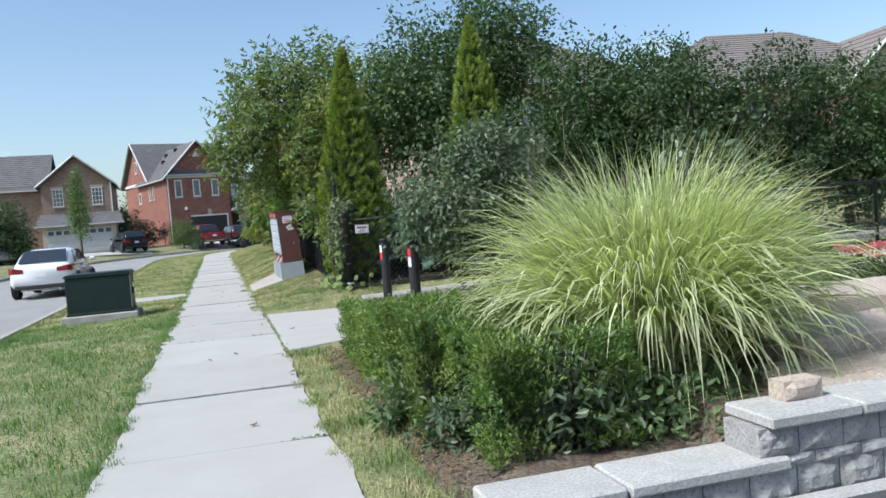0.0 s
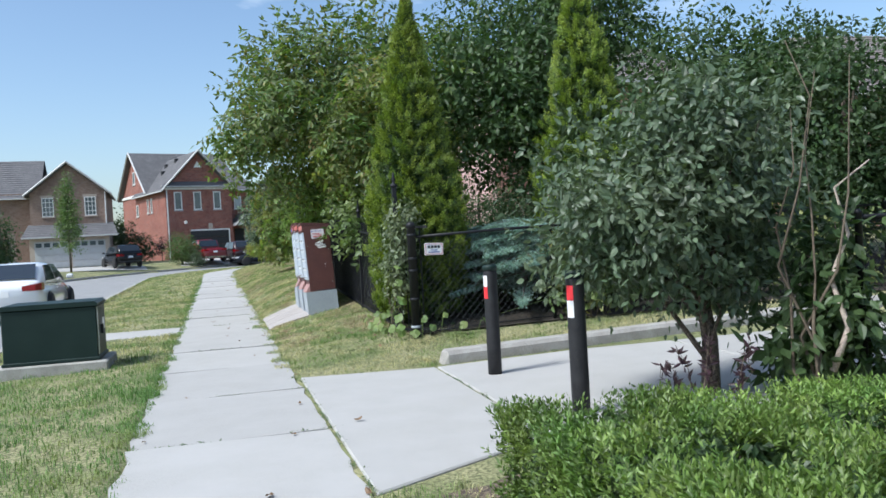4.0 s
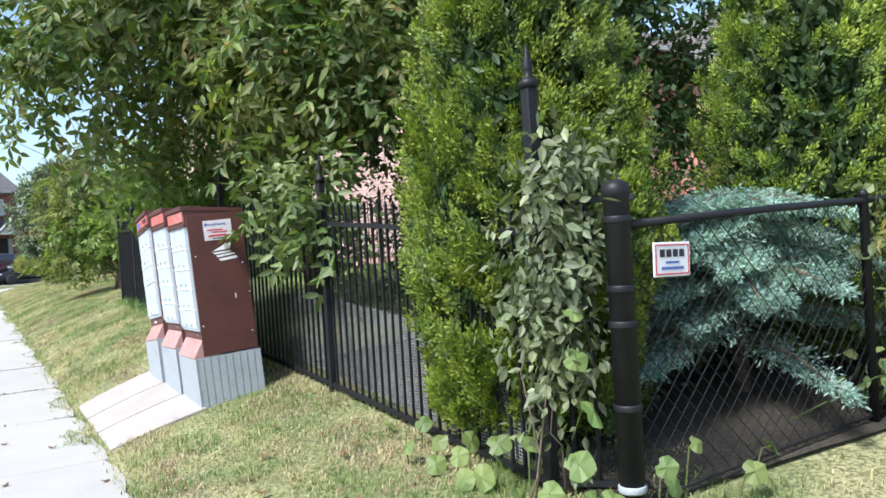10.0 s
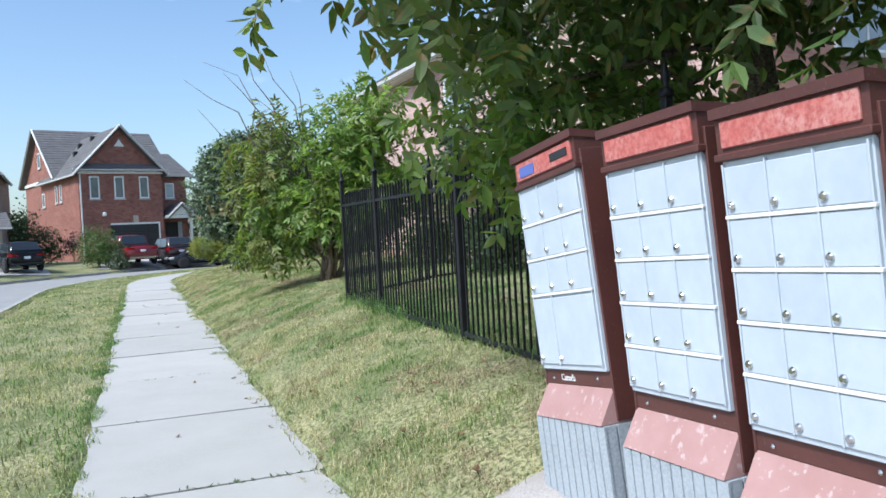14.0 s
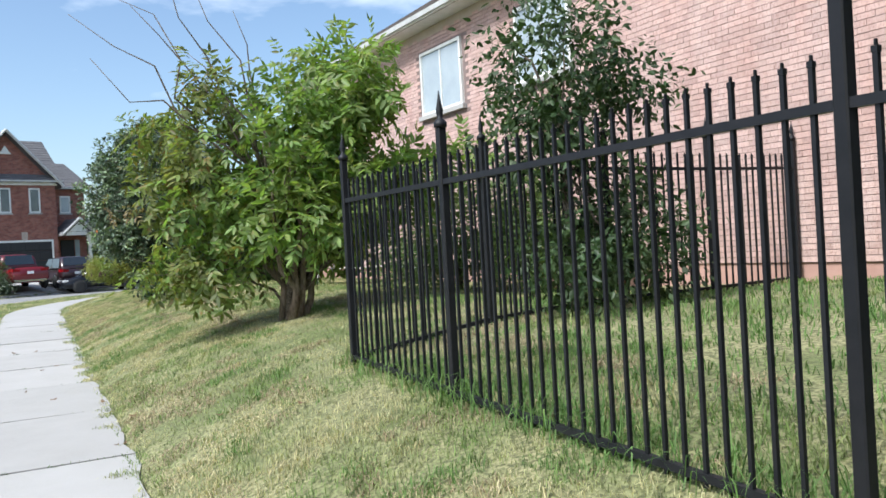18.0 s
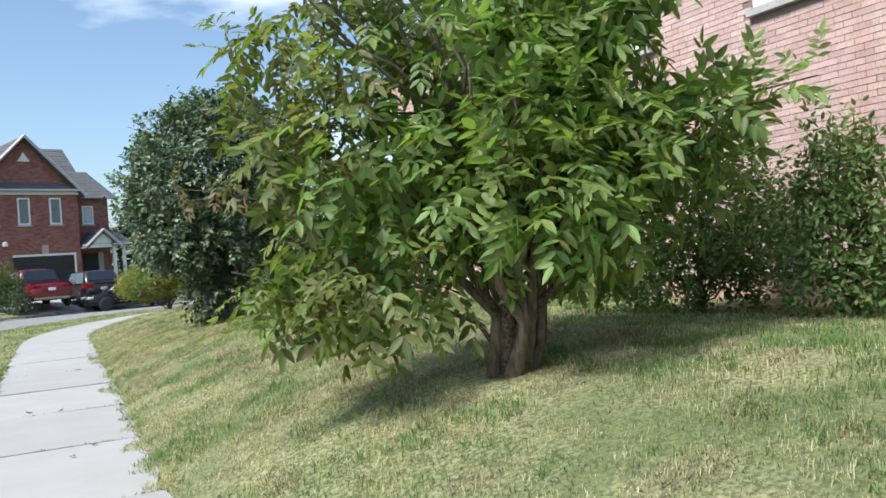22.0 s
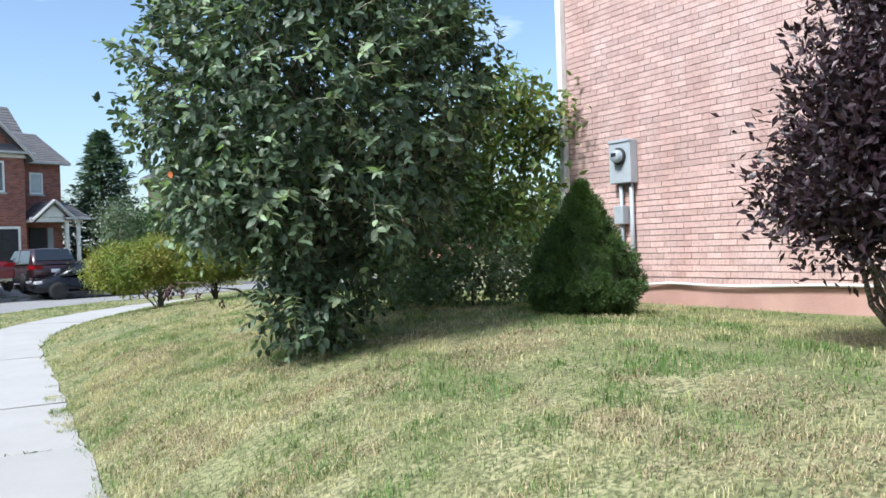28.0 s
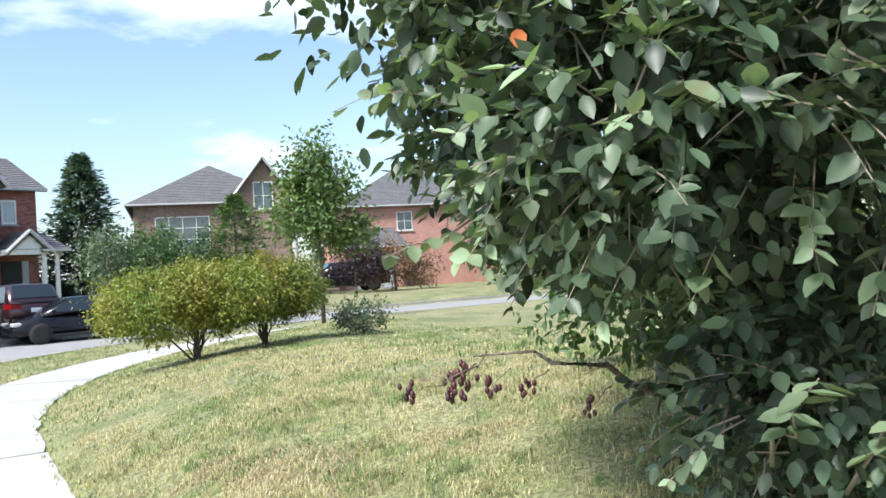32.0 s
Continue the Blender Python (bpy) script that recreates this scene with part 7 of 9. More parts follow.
# ---- chain-link fence along the path ----
def chain_link(name, a, b, height, label, posts, post_r=0.03, corner=True, step=0.055):
    f = thing(name, (0, 0, 0), label, "fence", "chain-link fences")
    a, b = Vector((*a, 0)), Vector((*b, 0))
    ln = (b - a).length
    u = (b - a) / ln
    ga = lambda s: ground((a + u * s).x, (a + u * s).y)
    for i in range(posts + 1):
        s = ln * i / posts
        p = a + u * s
        z = ga(s)
        if i == 0 and corner:
            c = part("corner_post", lathe([(0.062, -0.1), (0.062, 1.56), (0.068, 1.565), (0.068, 1.60), (0.055, 1.625), (0.02, 1.64)], 18), M["black_metal"], f, smooth=True)
            c.location = (p.x, p.y, z)
            for zz in (0.16, 0.55, 0.95, 1.12, 1.45):
                part("band", lathe([(0.066, zz - 0.018), (0.069, zz - 0.01), (0.069, zz + 0.01), (0.066, zz + 0.018)], 18), M["black_metal"] if zz > 0.2 else M["grey_metal"], c, smooth=True)
        else:
            c = part("post", lathe([(post_r, -0.1), (post_r, height + 0.03), (post_r * 1.2, height + 0.035), (post_r * 0.5, height + 0.07)], 10), M["black_metal"], f, smooth=True)
            c.location = (p.x, p.y, z)
    for zz in (height, 0.07) if corner else (height, 0.5, 0.07):
        bm = bmesh.new()
        tube(bm, [a + u * s + Vector((0, 0, ga(s) + zz)) for s in np.linspace(0, ln, 8)], 0.021 if zz > 0.3 else 0.008, 8)
        part("rail", bm, M["black_metal"], f, smooth=True)
    # woven wires: zigzags that cross at every diamond, as flat-sided strands
    cols, rows = int(ln / step), int(height / step)
    i, j = np.meshgrid(np.arange(cols), np.arange(rows), indexing="ij")
    i, j = i.ravel(), j.ravel()
    up = (i + j) % 2 == 0
    s0, s1 = i * step, (i + 1) * step
    z0, z1 = np.where(up, j, j + 1) * step, np.where(up, j + 1, j) * step
    base = np.array([ga(s) for s in s0])
    nrm = np.array([-u.y, u.x, 0.0])
    r = 0.0026
    ua = np.array([u.x, u.y, 0.0])
    p0 = np.array(a)[None] + s0[:, None] * ua + np.stack([0 * z0, 0 * z0, base + 0.05 + z0], axis=1)
    p1 = np.array(a)[None] + s1[:, None] * ua + np.stack([0 * z0, 0 * z0, base + 0.05 + z1], axis=1)
    d = p1 - p0
    d /= np.linalg.norm(d, axis=1, keepdims=True)
    side = np.cross(d, nrm)
    v = np.stack([p0 + side * r, p0 - side * r * 0.5 + nrm * r, p0 - side * r * 0.5 - nrm * r, p1 + side * r, p1 - side * r * 0.5 + nrm * r, p1 - side * r * 0.5 - nrm * r], axis=1)
    q = np.array([[0, 1, 4, 3], [1, 2, 5, 4], [2, 0, 3, 5]])
    faces = (np.arange(len(p0))[:, None, None] * 6 + q[None]).reshape(-1, 4)
    w = from_arrays("wire_mesh", v, faces, M["wire"], f)
    w["kind"] = "stuff"
    return f


link = chain_link("fence", (2.52, 16.25), (11.2, 16.75), 1.42, "black chain-link fence with a thick corner post beside the grass strip", 4)
chain_link("fence", (4.9, 10.6), (12.5, 11.2), 1.5, "black chain-link fence on the garden side of the path", 4, corner=False)

sign = thing("sign", (2.72, 16.20, 1.30), "small white framed metal sign wired to the chain-link fence", "sign")
sign.matrix_world = pose(2.83, 16.215, 1.37, 0, 2, 6)
part("plate", boxed(-0.14, 0.14, -0.004, 0.004, -0.085, 0.085, 0.003), M["signal_white"], sign)
for x0, x1, z0, z1 in ((-0.128, 0.128, 0.068, 0.074), (-0.128, 0.128, -0.074, -0.068), (-0.128, -0.122, -0.068, 0.068), (0.122, 0.128, -0.068, 0.068)):
    part("border", boxed(x0, x1, -0.0065, -0.0035, z0, z1), M["ink_red"], sign)
for k in range(4):
    part("print_bar", boxed(-0.095 + k * 0.05, -0.058 + k * 0.05, -0.0065, -0.0035, 0.012, 0.05), M["ink"], sign)
part("print_bar", boxed(-0.05, 0.05, -0.0065, -0.0035, -0.02, -0.008), M["ink_blue"], sign)
part("print_bar", boxed(-0.085, 0.085, -0.0065, -0.0035, -0.05, -0.036), M["ink_blue"], sign)

# netting behind the iron fence
net = thing("netting", (0, 0, 0), "grey plastic mesh netting tied low behind the iron fence", "netting")
s0, y_end = 17.0, 22.3
zs = np.arange(0.08, 0.74, 0.02)
ys = np.arange(s0, y_end, 0.02)
vv, ff = [], []
for y in ys:
    g = ground(2.44, y)
    k = len(vv)
    vv += [(2.455, y, g + 0.08), (2.455, y + 0.005, g + 0.08), (2.455, y + 0.005, g + 0.74), (2.455, y, g + 0.74)]
    ff.append((k, k + 1, k + 2, k + 3))
for z in zs:
    for y in np.arange(s0, y_end - 0.4, 0.5):
        k = len(vv)
        g0, g1 = ground(2.44, y), ground(2.44, y + 0.5)
        vv += [(2.457, y, g0 + z), (2.457, y + 0.5, g1 + z), (2.457, y + 0.5, g1 + z + 0.005), (2.457, y, g0 + z + 0.005)]
        ff.append((k, k + 1, k + 2, k + 3))
ob = from_arrays("mesh", vv, ff, M["mesh_grey"], net)
ob["kind"] = "stuff"


# ---- meter, cable on the pink house ----
def house_local(x, y, z):
    return pink.matrix_world @ Vector((x, y, z))


HM = pose(8.45, 29.2, 0, 0, 0, 4.0)
meter = thing("electric_meter", (0, 0, 0), "grey electric meter box with round glass dial on the brick wall", "meter")
meter.matrix_world = HM @ pose(-0.002, 15.72, 2.72)
part("box", boxed(-0.14, 0.0, -0.19, 0.19, -0.27, 0.29, 0.01), M["meter"], meter)
part("cover_lip", boxed(-0.155, -0.138, -0.195, 0.195, 0.26, 0.295, 0.004), M["meter"], meter)
dial = lathe([(0.10, 0), (0.10, 0.02), (0.085, 0.025), (0.085, 0.09), (0.07, 0.11), (0.02, 0.115)], 20)
bmesh.ops.transform(dial, matrix=Matrix.Translation((-0.14, -0.01, 0.08)) @ Matrix.Rotation(radians(-90), 4, "Y"), verts=dial.verts)
part("dial", dial, M["bright_glass"], meter, "round glass dial", smooth=True)
ring = lathe([(0.105, 0), (0.112, 0.005), (0.112, 0.03), (0.10, 0.035)], 20)
bmesh.ops.transform(ring, matrix=Matrix.Translation((-0.14, -0.01, 0.08)) @ Matrix.Rotation(radians(-90), 4, "Y"), verts=ring.verts)
part("dial_ring", ring, M["dark"], meter)
part("face", boxed(-0.257, -0.252, -0.05, 0.03, 0.07, 0.12), M["dark"], meter)
for y0, z1, r in ((-0.12, -0.27, 0.028), (0.06, -0.27, 0.026)):
    bm = bmesh.new()
    tube(bm, [(-0.06, y0, z1), (-0.06, y0, -1.65)], r, 8)
    part("conduit", bm, M["meter"], meter, smooth=True)
part("junction_box", boxed(-0.13, -0.01, -0.02, 0.14, -0.80, -0.56, 0.008), M["meter"], meter)
cable = thing("cable", (0, 0, 0), "white cable clipped along the top of the foundation", "cable")
cable.matrix_world = HM
bm = bmesh.new()
tube(bm, [(-0.02, y, 1.16 + 0.02 * math.sin(y * 2.1) + (0.0 if y < 15 else -0.10 * (y - 15))) for y in np.linspace(6.0, 15.6, 50)], 0.017, 6)
part("run", bm, M["white"], cable, smooth=True)

# ---- cars ----
def loft(stations, sides=12, power=4.0):
    """A closed body through stations of (x, half width, z low, z high, inset of the top edge)."""
    bm = bmesh.new()
    rings = []
    for x, w, z0, z1, inset in stations:
        ring = []
        for k in range(sides):
            a = 2 * math.pi * (k + 0.5) / sides
            c, s = math.cos(a), math.sin(a)
            yy = math.copysign(abs(c) ** (2 / power), c)
            zz = math.copysign(abs(s) ** (2 / power), s)
            ww = w - inset * max(0, (zz + 0.1) / 1.1)
            ring.append(bm.verts.new((x, yy * ww, (z0 + z1) / 2 + zz * (z1 - z0) / 2)))
        rings.append(ring)
    for i in range(len(rings) - 1):
        for k in range(sides):
            bm.faces.new((rings[i][k], rings[i][(k + 1) % sides], rings[i + 1][(k + 1) % sides], rings[i + 1][k]))
    bm.faces.new(rings[0][::-1])
    bm.faces.new(rings[-1])
    bmesh.ops.recalc_face_normals(bm, faces=bm.faces)
    return bm


def wheel(parent, x, y, r, w):
    outer = 1 if y > 0 else -1
    t = lathe([(r * 0.62, -w / 2), (r * 0.95, -w / 2), (r, -w / 2 + 0.03), (r, w / 2 - 0.03), (r * 0.95, w / 2), (r * 0.62, w / 2)], 22)
    m = Matrix.Translation((x, y, r)) @ Matrix.Rotation(radians(90), 4, "X")
    bmesh.ops.transform(t, matrix=m, verts=t.verts)
    tyre = part("wheel", t, M["tyre"], parent, smooth=True)
    rim = bmesh.new()
    for k in range(5):
        a = 2 * math.pi * k / 5
        for da in (-0.09, 0.09):
            tube(rim, [(math.cos(a + da) * r * 0.1, math.sin(a + da) * r * 0.1, 0), (math.cos(a + da * 2) * r * 0.64, math.sin(a + da * 2) * r * 0.64, 0)], r * 0.055, 4)
    for k in range(22):
        a, b = 2 * math.pi * k / 22, 2 * math.pi * (k + 1) / 22
        tube(rim, [(math.cos(a) * r * 0.64, math.sin(a) * r * 0.64, 0), (math.cos(b) * r * 0.64, math.sin(b) * r * 0.64, 0)], r * 0.04, 4, cap=False)
    bmesh.ops.transform(rim, matrix=Matrix.Translation((x, y + outer * (w / 2 - 0.02), r)) @ Matrix.Rotation(radians(90), 4, "X"), verts=rim.verts)
    part("rim", rim, M["rim"], tyre)
    hub = lathe([(r * 0.6, -0.01), (r * 0.6, 0.01)], 16)
    bmesh.ops.transform(hub, matrix=Matrix.Translation((x, y + outer * (w / 2 - 0.06), r)) @ Matrix.Rotation(radians(90), 4, "X"), verts=hub.verts)
    part("brake_disc", hub, M["dark"], tyre)


def quad_panel(name, pts, mat, parent, thick=0.012, label=""):
    """A thin panel on four corner points, thickened outwards along its normal."""
    p = [Vector(q) for q in pts]
    n = (p[1] - p[0]).cross(p[3] - p[0]).normalized() * thick
    bm = bmesh.new()
    a = [bm.verts.new(q - n * 0.5) for q in p]
    b = [bm.verts.new(q + n * 0.5) for q in p]
    bm.faces.new(a[::-1])
    bm.faces.new(b)
    for i in range(4):
        bm.faces.new((a[i], a[(i + 1) % 4], b[(i + 1) % 4], b[i]))
    bmesh.ops.recalc_face_normals(bm, faces=bm.faces)
    return part(name, bm, mat, parent, label)


def car(at, heading, paint, label, kind="sedan", category="car"):
    """Local x points forward. heading: degrees of forward from +x, counterclockwise."""
    c = thing("car", at, label, category, turn=heading)
    if kind == "sedan":
        ln, w, belt, roof, cab = 4.55, 0.89, 0.92, 1.42, (-1.95, -1.15, 0.35, 1.25)
        hood, tail, r = 0.86, 0.98, 0.32
    elif kind == "hatch":
        ln, w, belt, roof, cab = 4.25, 0.89, 0.95, 1.47, (-2.08, -1.65, 0.35, 1.20)
        hood, tail, r = 0.88, 0.98, 0.32
    elif kind == "suv":
        ln, w, belt, roof, cab = 4.6, 0.93, 1.08, 1.70, (-2.25, -1.85, 0.45, 1.25)
        hood, tail, r = 1.02, 1.08, 0.36
    else:
        ln, w, belt, roof, cab = 5.6, 0.99, 1.18, 1.88, (-0.75, -0.55, 0.9, 1.6)
        hood, tail, r = 1.15, 1.16, 0.40
    h = ln / 2
    low = 0.2 if kind in ("sedan", "hatch") else 0.32
    st = [(-h, w * 0.84, low + 0.22, tail * 0.86, 0.03), (-h + 0.12, w * 0.95, low + 0.06, tail, 0.05), (-h + 0.6, w, low, belt, 0.06), (cab[1], w, low, belt, 0.06), (cab[3], w, low, belt - 0.01, 0.07),
          (h - 0.75, w * 0.98, low, hood, 0.08), (h - 0.2, w * 0.92, low + 0.04, hood - 0.14, 0.09), (h, w * 0.74, low + 0.14, hood - 0.3, 0.06)]
    part("body", loft(st, 14), paint, c, smooth=True)
    tw = w - 0.21
    if kind != "pickup":
        part("cabin", loft([(cab[0], w - 0.10, belt - 0.12, belt + 0.02, 0.05), (cab[1], w - 0.08, belt - 0.1, roof - 0.05, 0.17), ((cab[1] + cab[2]) / 2, w - 0.07, belt - 0.1, roof, 0.17), (cab[2], w - 0.07, belt - 0.1, roof - 0.03, 0.17), (cab[3], w - 0.09, belt - 0.12, belt + 0.01, 0.05)], 14, 5), paint, c, smooth=True)
        rear = (cab[0], cab[1])
    else:
        part("cabin", loft([(cab[0] - 0.12, w - 0.08, belt - 0.12, belt + 0.02, 0.05), (cab[0] + 0.02, w - 0.07, belt - 0.1, roof - 0.06, 0.16), (0.2, w - 0.06, belt - 0.1, roof, 0.16), (cab[2], w - 0.06, belt - 0.1, roof - 0.04, 0.16), (cab[3], w - 0.09, belt - 0.12, belt + 0.02, 0.05)], 14, 5), paint, c, smooth=True)
        rear = (cab[0] - 0.13, cab[0] + 0.0)
        part("bed", boxed(-h + 0.12, cab[0] - 0.16, -w + 0.12, w - 0.12, belt - 0.12, belt + 0.004), M["dark"], c)
    # glass
    rb, rt = rear
    sl = (rt - rb)
    up = roof - 0.07 - belt
    lo_, hi_ = belt + 0.045 + 0.14 * up, belt + 0.045 + 0.93 * up
    quad_panel("rear_window", [(rb + sl * 0.14 - 0.02, -tw * 0.97, lo_), (rb + sl * 0.14 - 0.02, tw * 0.97, lo_), (rb + sl * 0.93 - 0.02, tw * 0.84, hi_), (rb + sl * 0.93 - 0.02, -tw * 0.84, hi_)][::-1], M["car_glass"], c)
    f0, f1 = cab[3], cab[2]
    quad_panel("windscreen", [(f0 - 0.10, -tw * 0.95, belt + 0.04), (f0 - 0.10, tw * 0.95, belt + 0.04), (f1 + 0.06, tw * 0.82, roof - 0.07), (f1 + 0.06, -tw * 0.82, roof - 0.07)], M["car_glass"], c)
    for s in (-1, 1):
        a0, a1, a2, a3 = rb + sl * 0.6 + 0.12, f0 - 0.30, f1 + 0.02, rt + 0.14
        mid = (a0 + a1) / 2
        yb, yt = s * (w - 0.085), s * (w - 0.205)
        for q in ([(a0, yb, belt + 0.02), (mid - 0.04, yb, belt + 0.02), (mid - 0.04, yt, roof - 0.09), (max(a3, a0 + 0.15), yt, roof - 0.10)], [(mid + 0.04, yb, belt + 0.02), (a1, yb, belt + 0.02), (a2 - 0.1, yt, roof - 0.09), (mid + 0.04, yt, roof - 0.09)]):
            quad_panel("side_window", q, M["car_glass"], c, 0.03)
        part("mirror", boxed(f0 - 0.35, f0 - 0.22, s * (w + 0.0), s * (w + 0.17), belt, belt + 0.12, 0.03), paint, c)
        for xx in (mid, ):
            part("door_handle", boxed(xx - 0.28, xx - 0.1, s * (w - 0.01), s * (w + 0.025), belt - 0.18, belt - 0.15, 0.008), paint, c)
        part("sill", boxed(-h + 0.95, h - 1.0, s * (w - 0.05), s * (w + 0.005), low - 0.02, low + 0.07, 0.01), M["dark"], c)
        lamp = bmesh.new()      # a wedge that wraps round the rear corner
        plan = [(-h - 0.006, w * 0.50), (-h - 0.006, w * 0.83), (-h + 0.11, w * 0.955), (-h + 0.30, w * 0.985), (-h + 0.30, w * 0.5)]
        tops = (tail - 0.12, tail - 0.08, tail - 0.06, tail - 0.05, tail - 0.08)
        low_v = [lamp.verts.new((px, s * py, tail - 0.23)) for px, py in plan]
        top_v = [lamp.verts.new((px, s * py, z)) for (px, py), z in zip(plan, tops)]
        for k in range(5):
            lamp.faces.new((low_v[k], low_v[(k + 1) % 5], top_v[(k + 1) % 5], top_v[k]))
        lamp.faces.new(low_v)
        lamp.faces.new(top_v)
        bmesh.ops.recalc_face_normals(lamp, faces=lamp.faces)
        part("tail_lamp", lamp, M["lamp_red"], c)
        part("headlamp", boxed(h - 0.30, h - 0.02, s * (w * 0.48), s * (w * 0.86), hood - 0.30, hood - 0.17, 0.03), M["lamp_clear"], c)
        part("exhaust", lathe([(0.035, 0), (0.035, 0.1)], 8), M["chrome"], c).matrix_local = pose(-h + 0.05, s * w * 0.55, low + 0.06, 0, -90, 0)
        for xx in (-h * 0.60, h * 0.62):
            arch = lathe([(r * 1.13, -0.012), (r * 1.13, 0.012)], 20)
            bmesh.ops.transform(arch, matrix=Matrix.Translation((xx, s * (w - 0.004), r + 0.01)) @ Matrix.Rotation(radians(90), 4, "X"), verts=arch.verts)
            part("wheel_arch", arch, M["dark"], c)
            wheel(c, xx, s * (w - 0.045), r, 0.2)
    part("licence_plate", boxed(-h - 0.012, -h + 0.05, -0.16, 0.16, tail - 0.36, tail - 0.22), M["signal_white"], c)
    part("rear_bumper", boxed(-h + 0.0, -h + 0.1, -w * 0.8, w * 0.8, low + 0.08, low + 0.2, 0.02), M["dark"] if kind != "pickup" else M["chrome"], c)
    part("grille", boxed(h - 0.06, h + 0.005, -w * 0.4, w * 0.4, low + 0.16, hood - 0.32, 0.02), M["dark"], c)
    return c


def on_road(x, y):
    return rise(y) - 0.19


car((-5.6, 31.2, on_road(-5, 31)), 90, M["car_white"], "white sedan parked along the kerb, rear lamps red").scale = (1.12, 1.12, 1.14)
car((-7.0, 70.2, ground(-7.0, 70.2)), 112, M["car_black"], "dark sport utility car parked on a driveway", "suv")
car((-0.95, 73.4, ground(-0.9, 73.4) + 0.02), 106, M["car_red"], "red pickup truck parked on the driveway, tailgate up", "pickup", "pickup truck")
car((1.55, 74.3, ground(1.5, 74)), 104, M["car_maroon"], "dark maroon sport utility car parked by the porch", "suv")
car((3.25, 71.9, on_road(3, 72) + 0.02), 190, M["car_black"], "black hatchback with alloy wheels parked across the street", "hatch")
car((-13.6, 60.5, ground(-13.6, 60.5)), 35, M["car_silver"], "silver sedan parked on the far driveway")
car((20.5, 88.5, ground(20.5, 88.5)), 170, M["car_black"], "dark pickup truck parked before a garage", "pickup", "pickup truck")


def paving(name, outline, lift, mat, label):
    bm = bmesh.new()
    vs = [bm.verts.new((x, y, 0)) for x, y in outline]
    bm.faces.new(vs)
    bmesh.ops.triangulate(bm, faces=bm.faces)
    bmesh.ops.subdivide_edges(bm, edges=bm.edges, cuts=6, use_grid_fill=True)
    for v in bm.verts:
        v.co.z = ground(v.co.x, v.co.y) + lift
    return tagged(part(name, bm, mat), label, "driveway", kind="structure")


paving("driveway", [(-2.8, 70.8), (1.8, 71.4), (3.2, 76.0), (2.0, 88.6), (-2.6, 87.0)], 0.03, M["concrete"], "pale concrete driveway before the red brick garage")
paving("driveway", [(-11.0, 66.0), (-5.0, 67.8), (-5.6, 71.6), (-8.2, 73.6), (-13.6, 73.4)], 0.03, M["concrete"], "pale concrete driveway before the double garage")

pole = thing("street_lamp", (13.0, 76.6, ground(13, 76.6)), "pale concrete street lamp pole behind the street tree", "street lamp")
part("pole", lathe([(0.16, -0.2), (0.15, 1.0), (0.09, 5.6)], 10), M["kerb"], pole, smooth=True)
bm = bmesh.new()
tube(bm, [(0, 0, 5.5), (-0.3, -0.5, 5.9), (-0.9, -1.4, 6.0)], [0.05, 0.04, 0.035], 6)
part("arm", bm, M["grey_metal"], pole)
part("lamp_head", boxed(-1.15, -0.8, -1.75, -1.3, 5.92, 6.05, 0.03), M["grey_metal"], pole)

# ---- front yard with stone wall ----
def rough_block(x0, x1, y0, y1, z0, z1, rng, amount=0.012):
    """A split-faced block: its front face is broken into a grid and pushed about."""
    bm = bmesh.new()
    n, k = 4, 3
    grid = [[bm.verts.new((x0 + (x1 - x0) * i / n, y0 + (0.015 if i in (0, n) or j in (0, k) else -rng.uniform(0, amount * 2)), z0 + (z1 - z0) * j / k)) for j in range(k + 1)] for i in range(n + 1)]
    for i in range(n):
        for j in range(k):
            bm.faces.new((grid[i][j], grid[i + 1][j], grid[i + 1][j + 1], grid[i][j + 1]))
    back = {}
    for i in (0, n):
        for j in (0, k):
            back[i, j] = bm.verts.new((x0 + (x1 - x0) * i / n, y1, z0 + (z1 - z0) * j / k))
    for i in (0, n):
        bm.faces.new([grid[i][j] for j in range(k + 1)] + [back[i, k], back[i, 0]])
    for j in (0, k):
        bm.faces.new([grid[i][j] for i in range(n + 1)] + [back[n, j], back[0, j]])
    bmesh.ops.recalc_face_normals(bm, faces=bm.faces)
    return bm


yard_wall = thing("retaining_wall", (0, 0, 0), "low retaining wall of grey split stone blocks with flat caps", "wall", kind="structure")
rw = random.Random(3)
for row, (z0, z1, xa) in enumerate(((-0.16, 0.03, 1.25), (0.10, 0.255, 2.74))):
    x = xa - (0.12 if row else 0.0)
    while x < 9.5:
        w = rw.uniform(0.22, 0.30)
        part("stone", rough_block(x, x + w - 0.008, 3.58, 3.90, z0, z1, rw), M["stone"], yard_wall)
        x += w
# a thin course between, under the upper wall
x = 2.68
while x < 9.5:
    w = rw.uniform(0.24, 0.34)
    part("stone", rough_block(x, x + w - 0.008, 3.575, 3.90, 0.034, 0.098, rw, 0.008), M["stone"], yard_wall)
    x += w
for x0, x1, z in ((1.15, 1.83, 0.10), (1.84, 2.78, 0.103)):
    part("cap", boxed(x0, x1 - 0.006, 3.54, 3.96, z - 0.068, z, 0.012), M["stone_cap"], yard_wall)
x = 2.66
while x < 9.5:
    w = rw.uniform(0.55, 0.75)
    part("cap", boxed(x, x + w - 0.006, 3.535, 3.95, 0.258, 0.325 + rw.uniform(-0.003, 0.003), 0.012), M["stone_cap"], yard_wall)
    x += w
x = 2.5
while x < 9.5:      # white edging strip at the foot
    part("edging", boxed(x, x + 0.88, 3.44, 3.56, -0.2, -0.105, 0.015), M["white"] if x > 3 else M["stone_cap"], yard_wall)
    x += 0.9

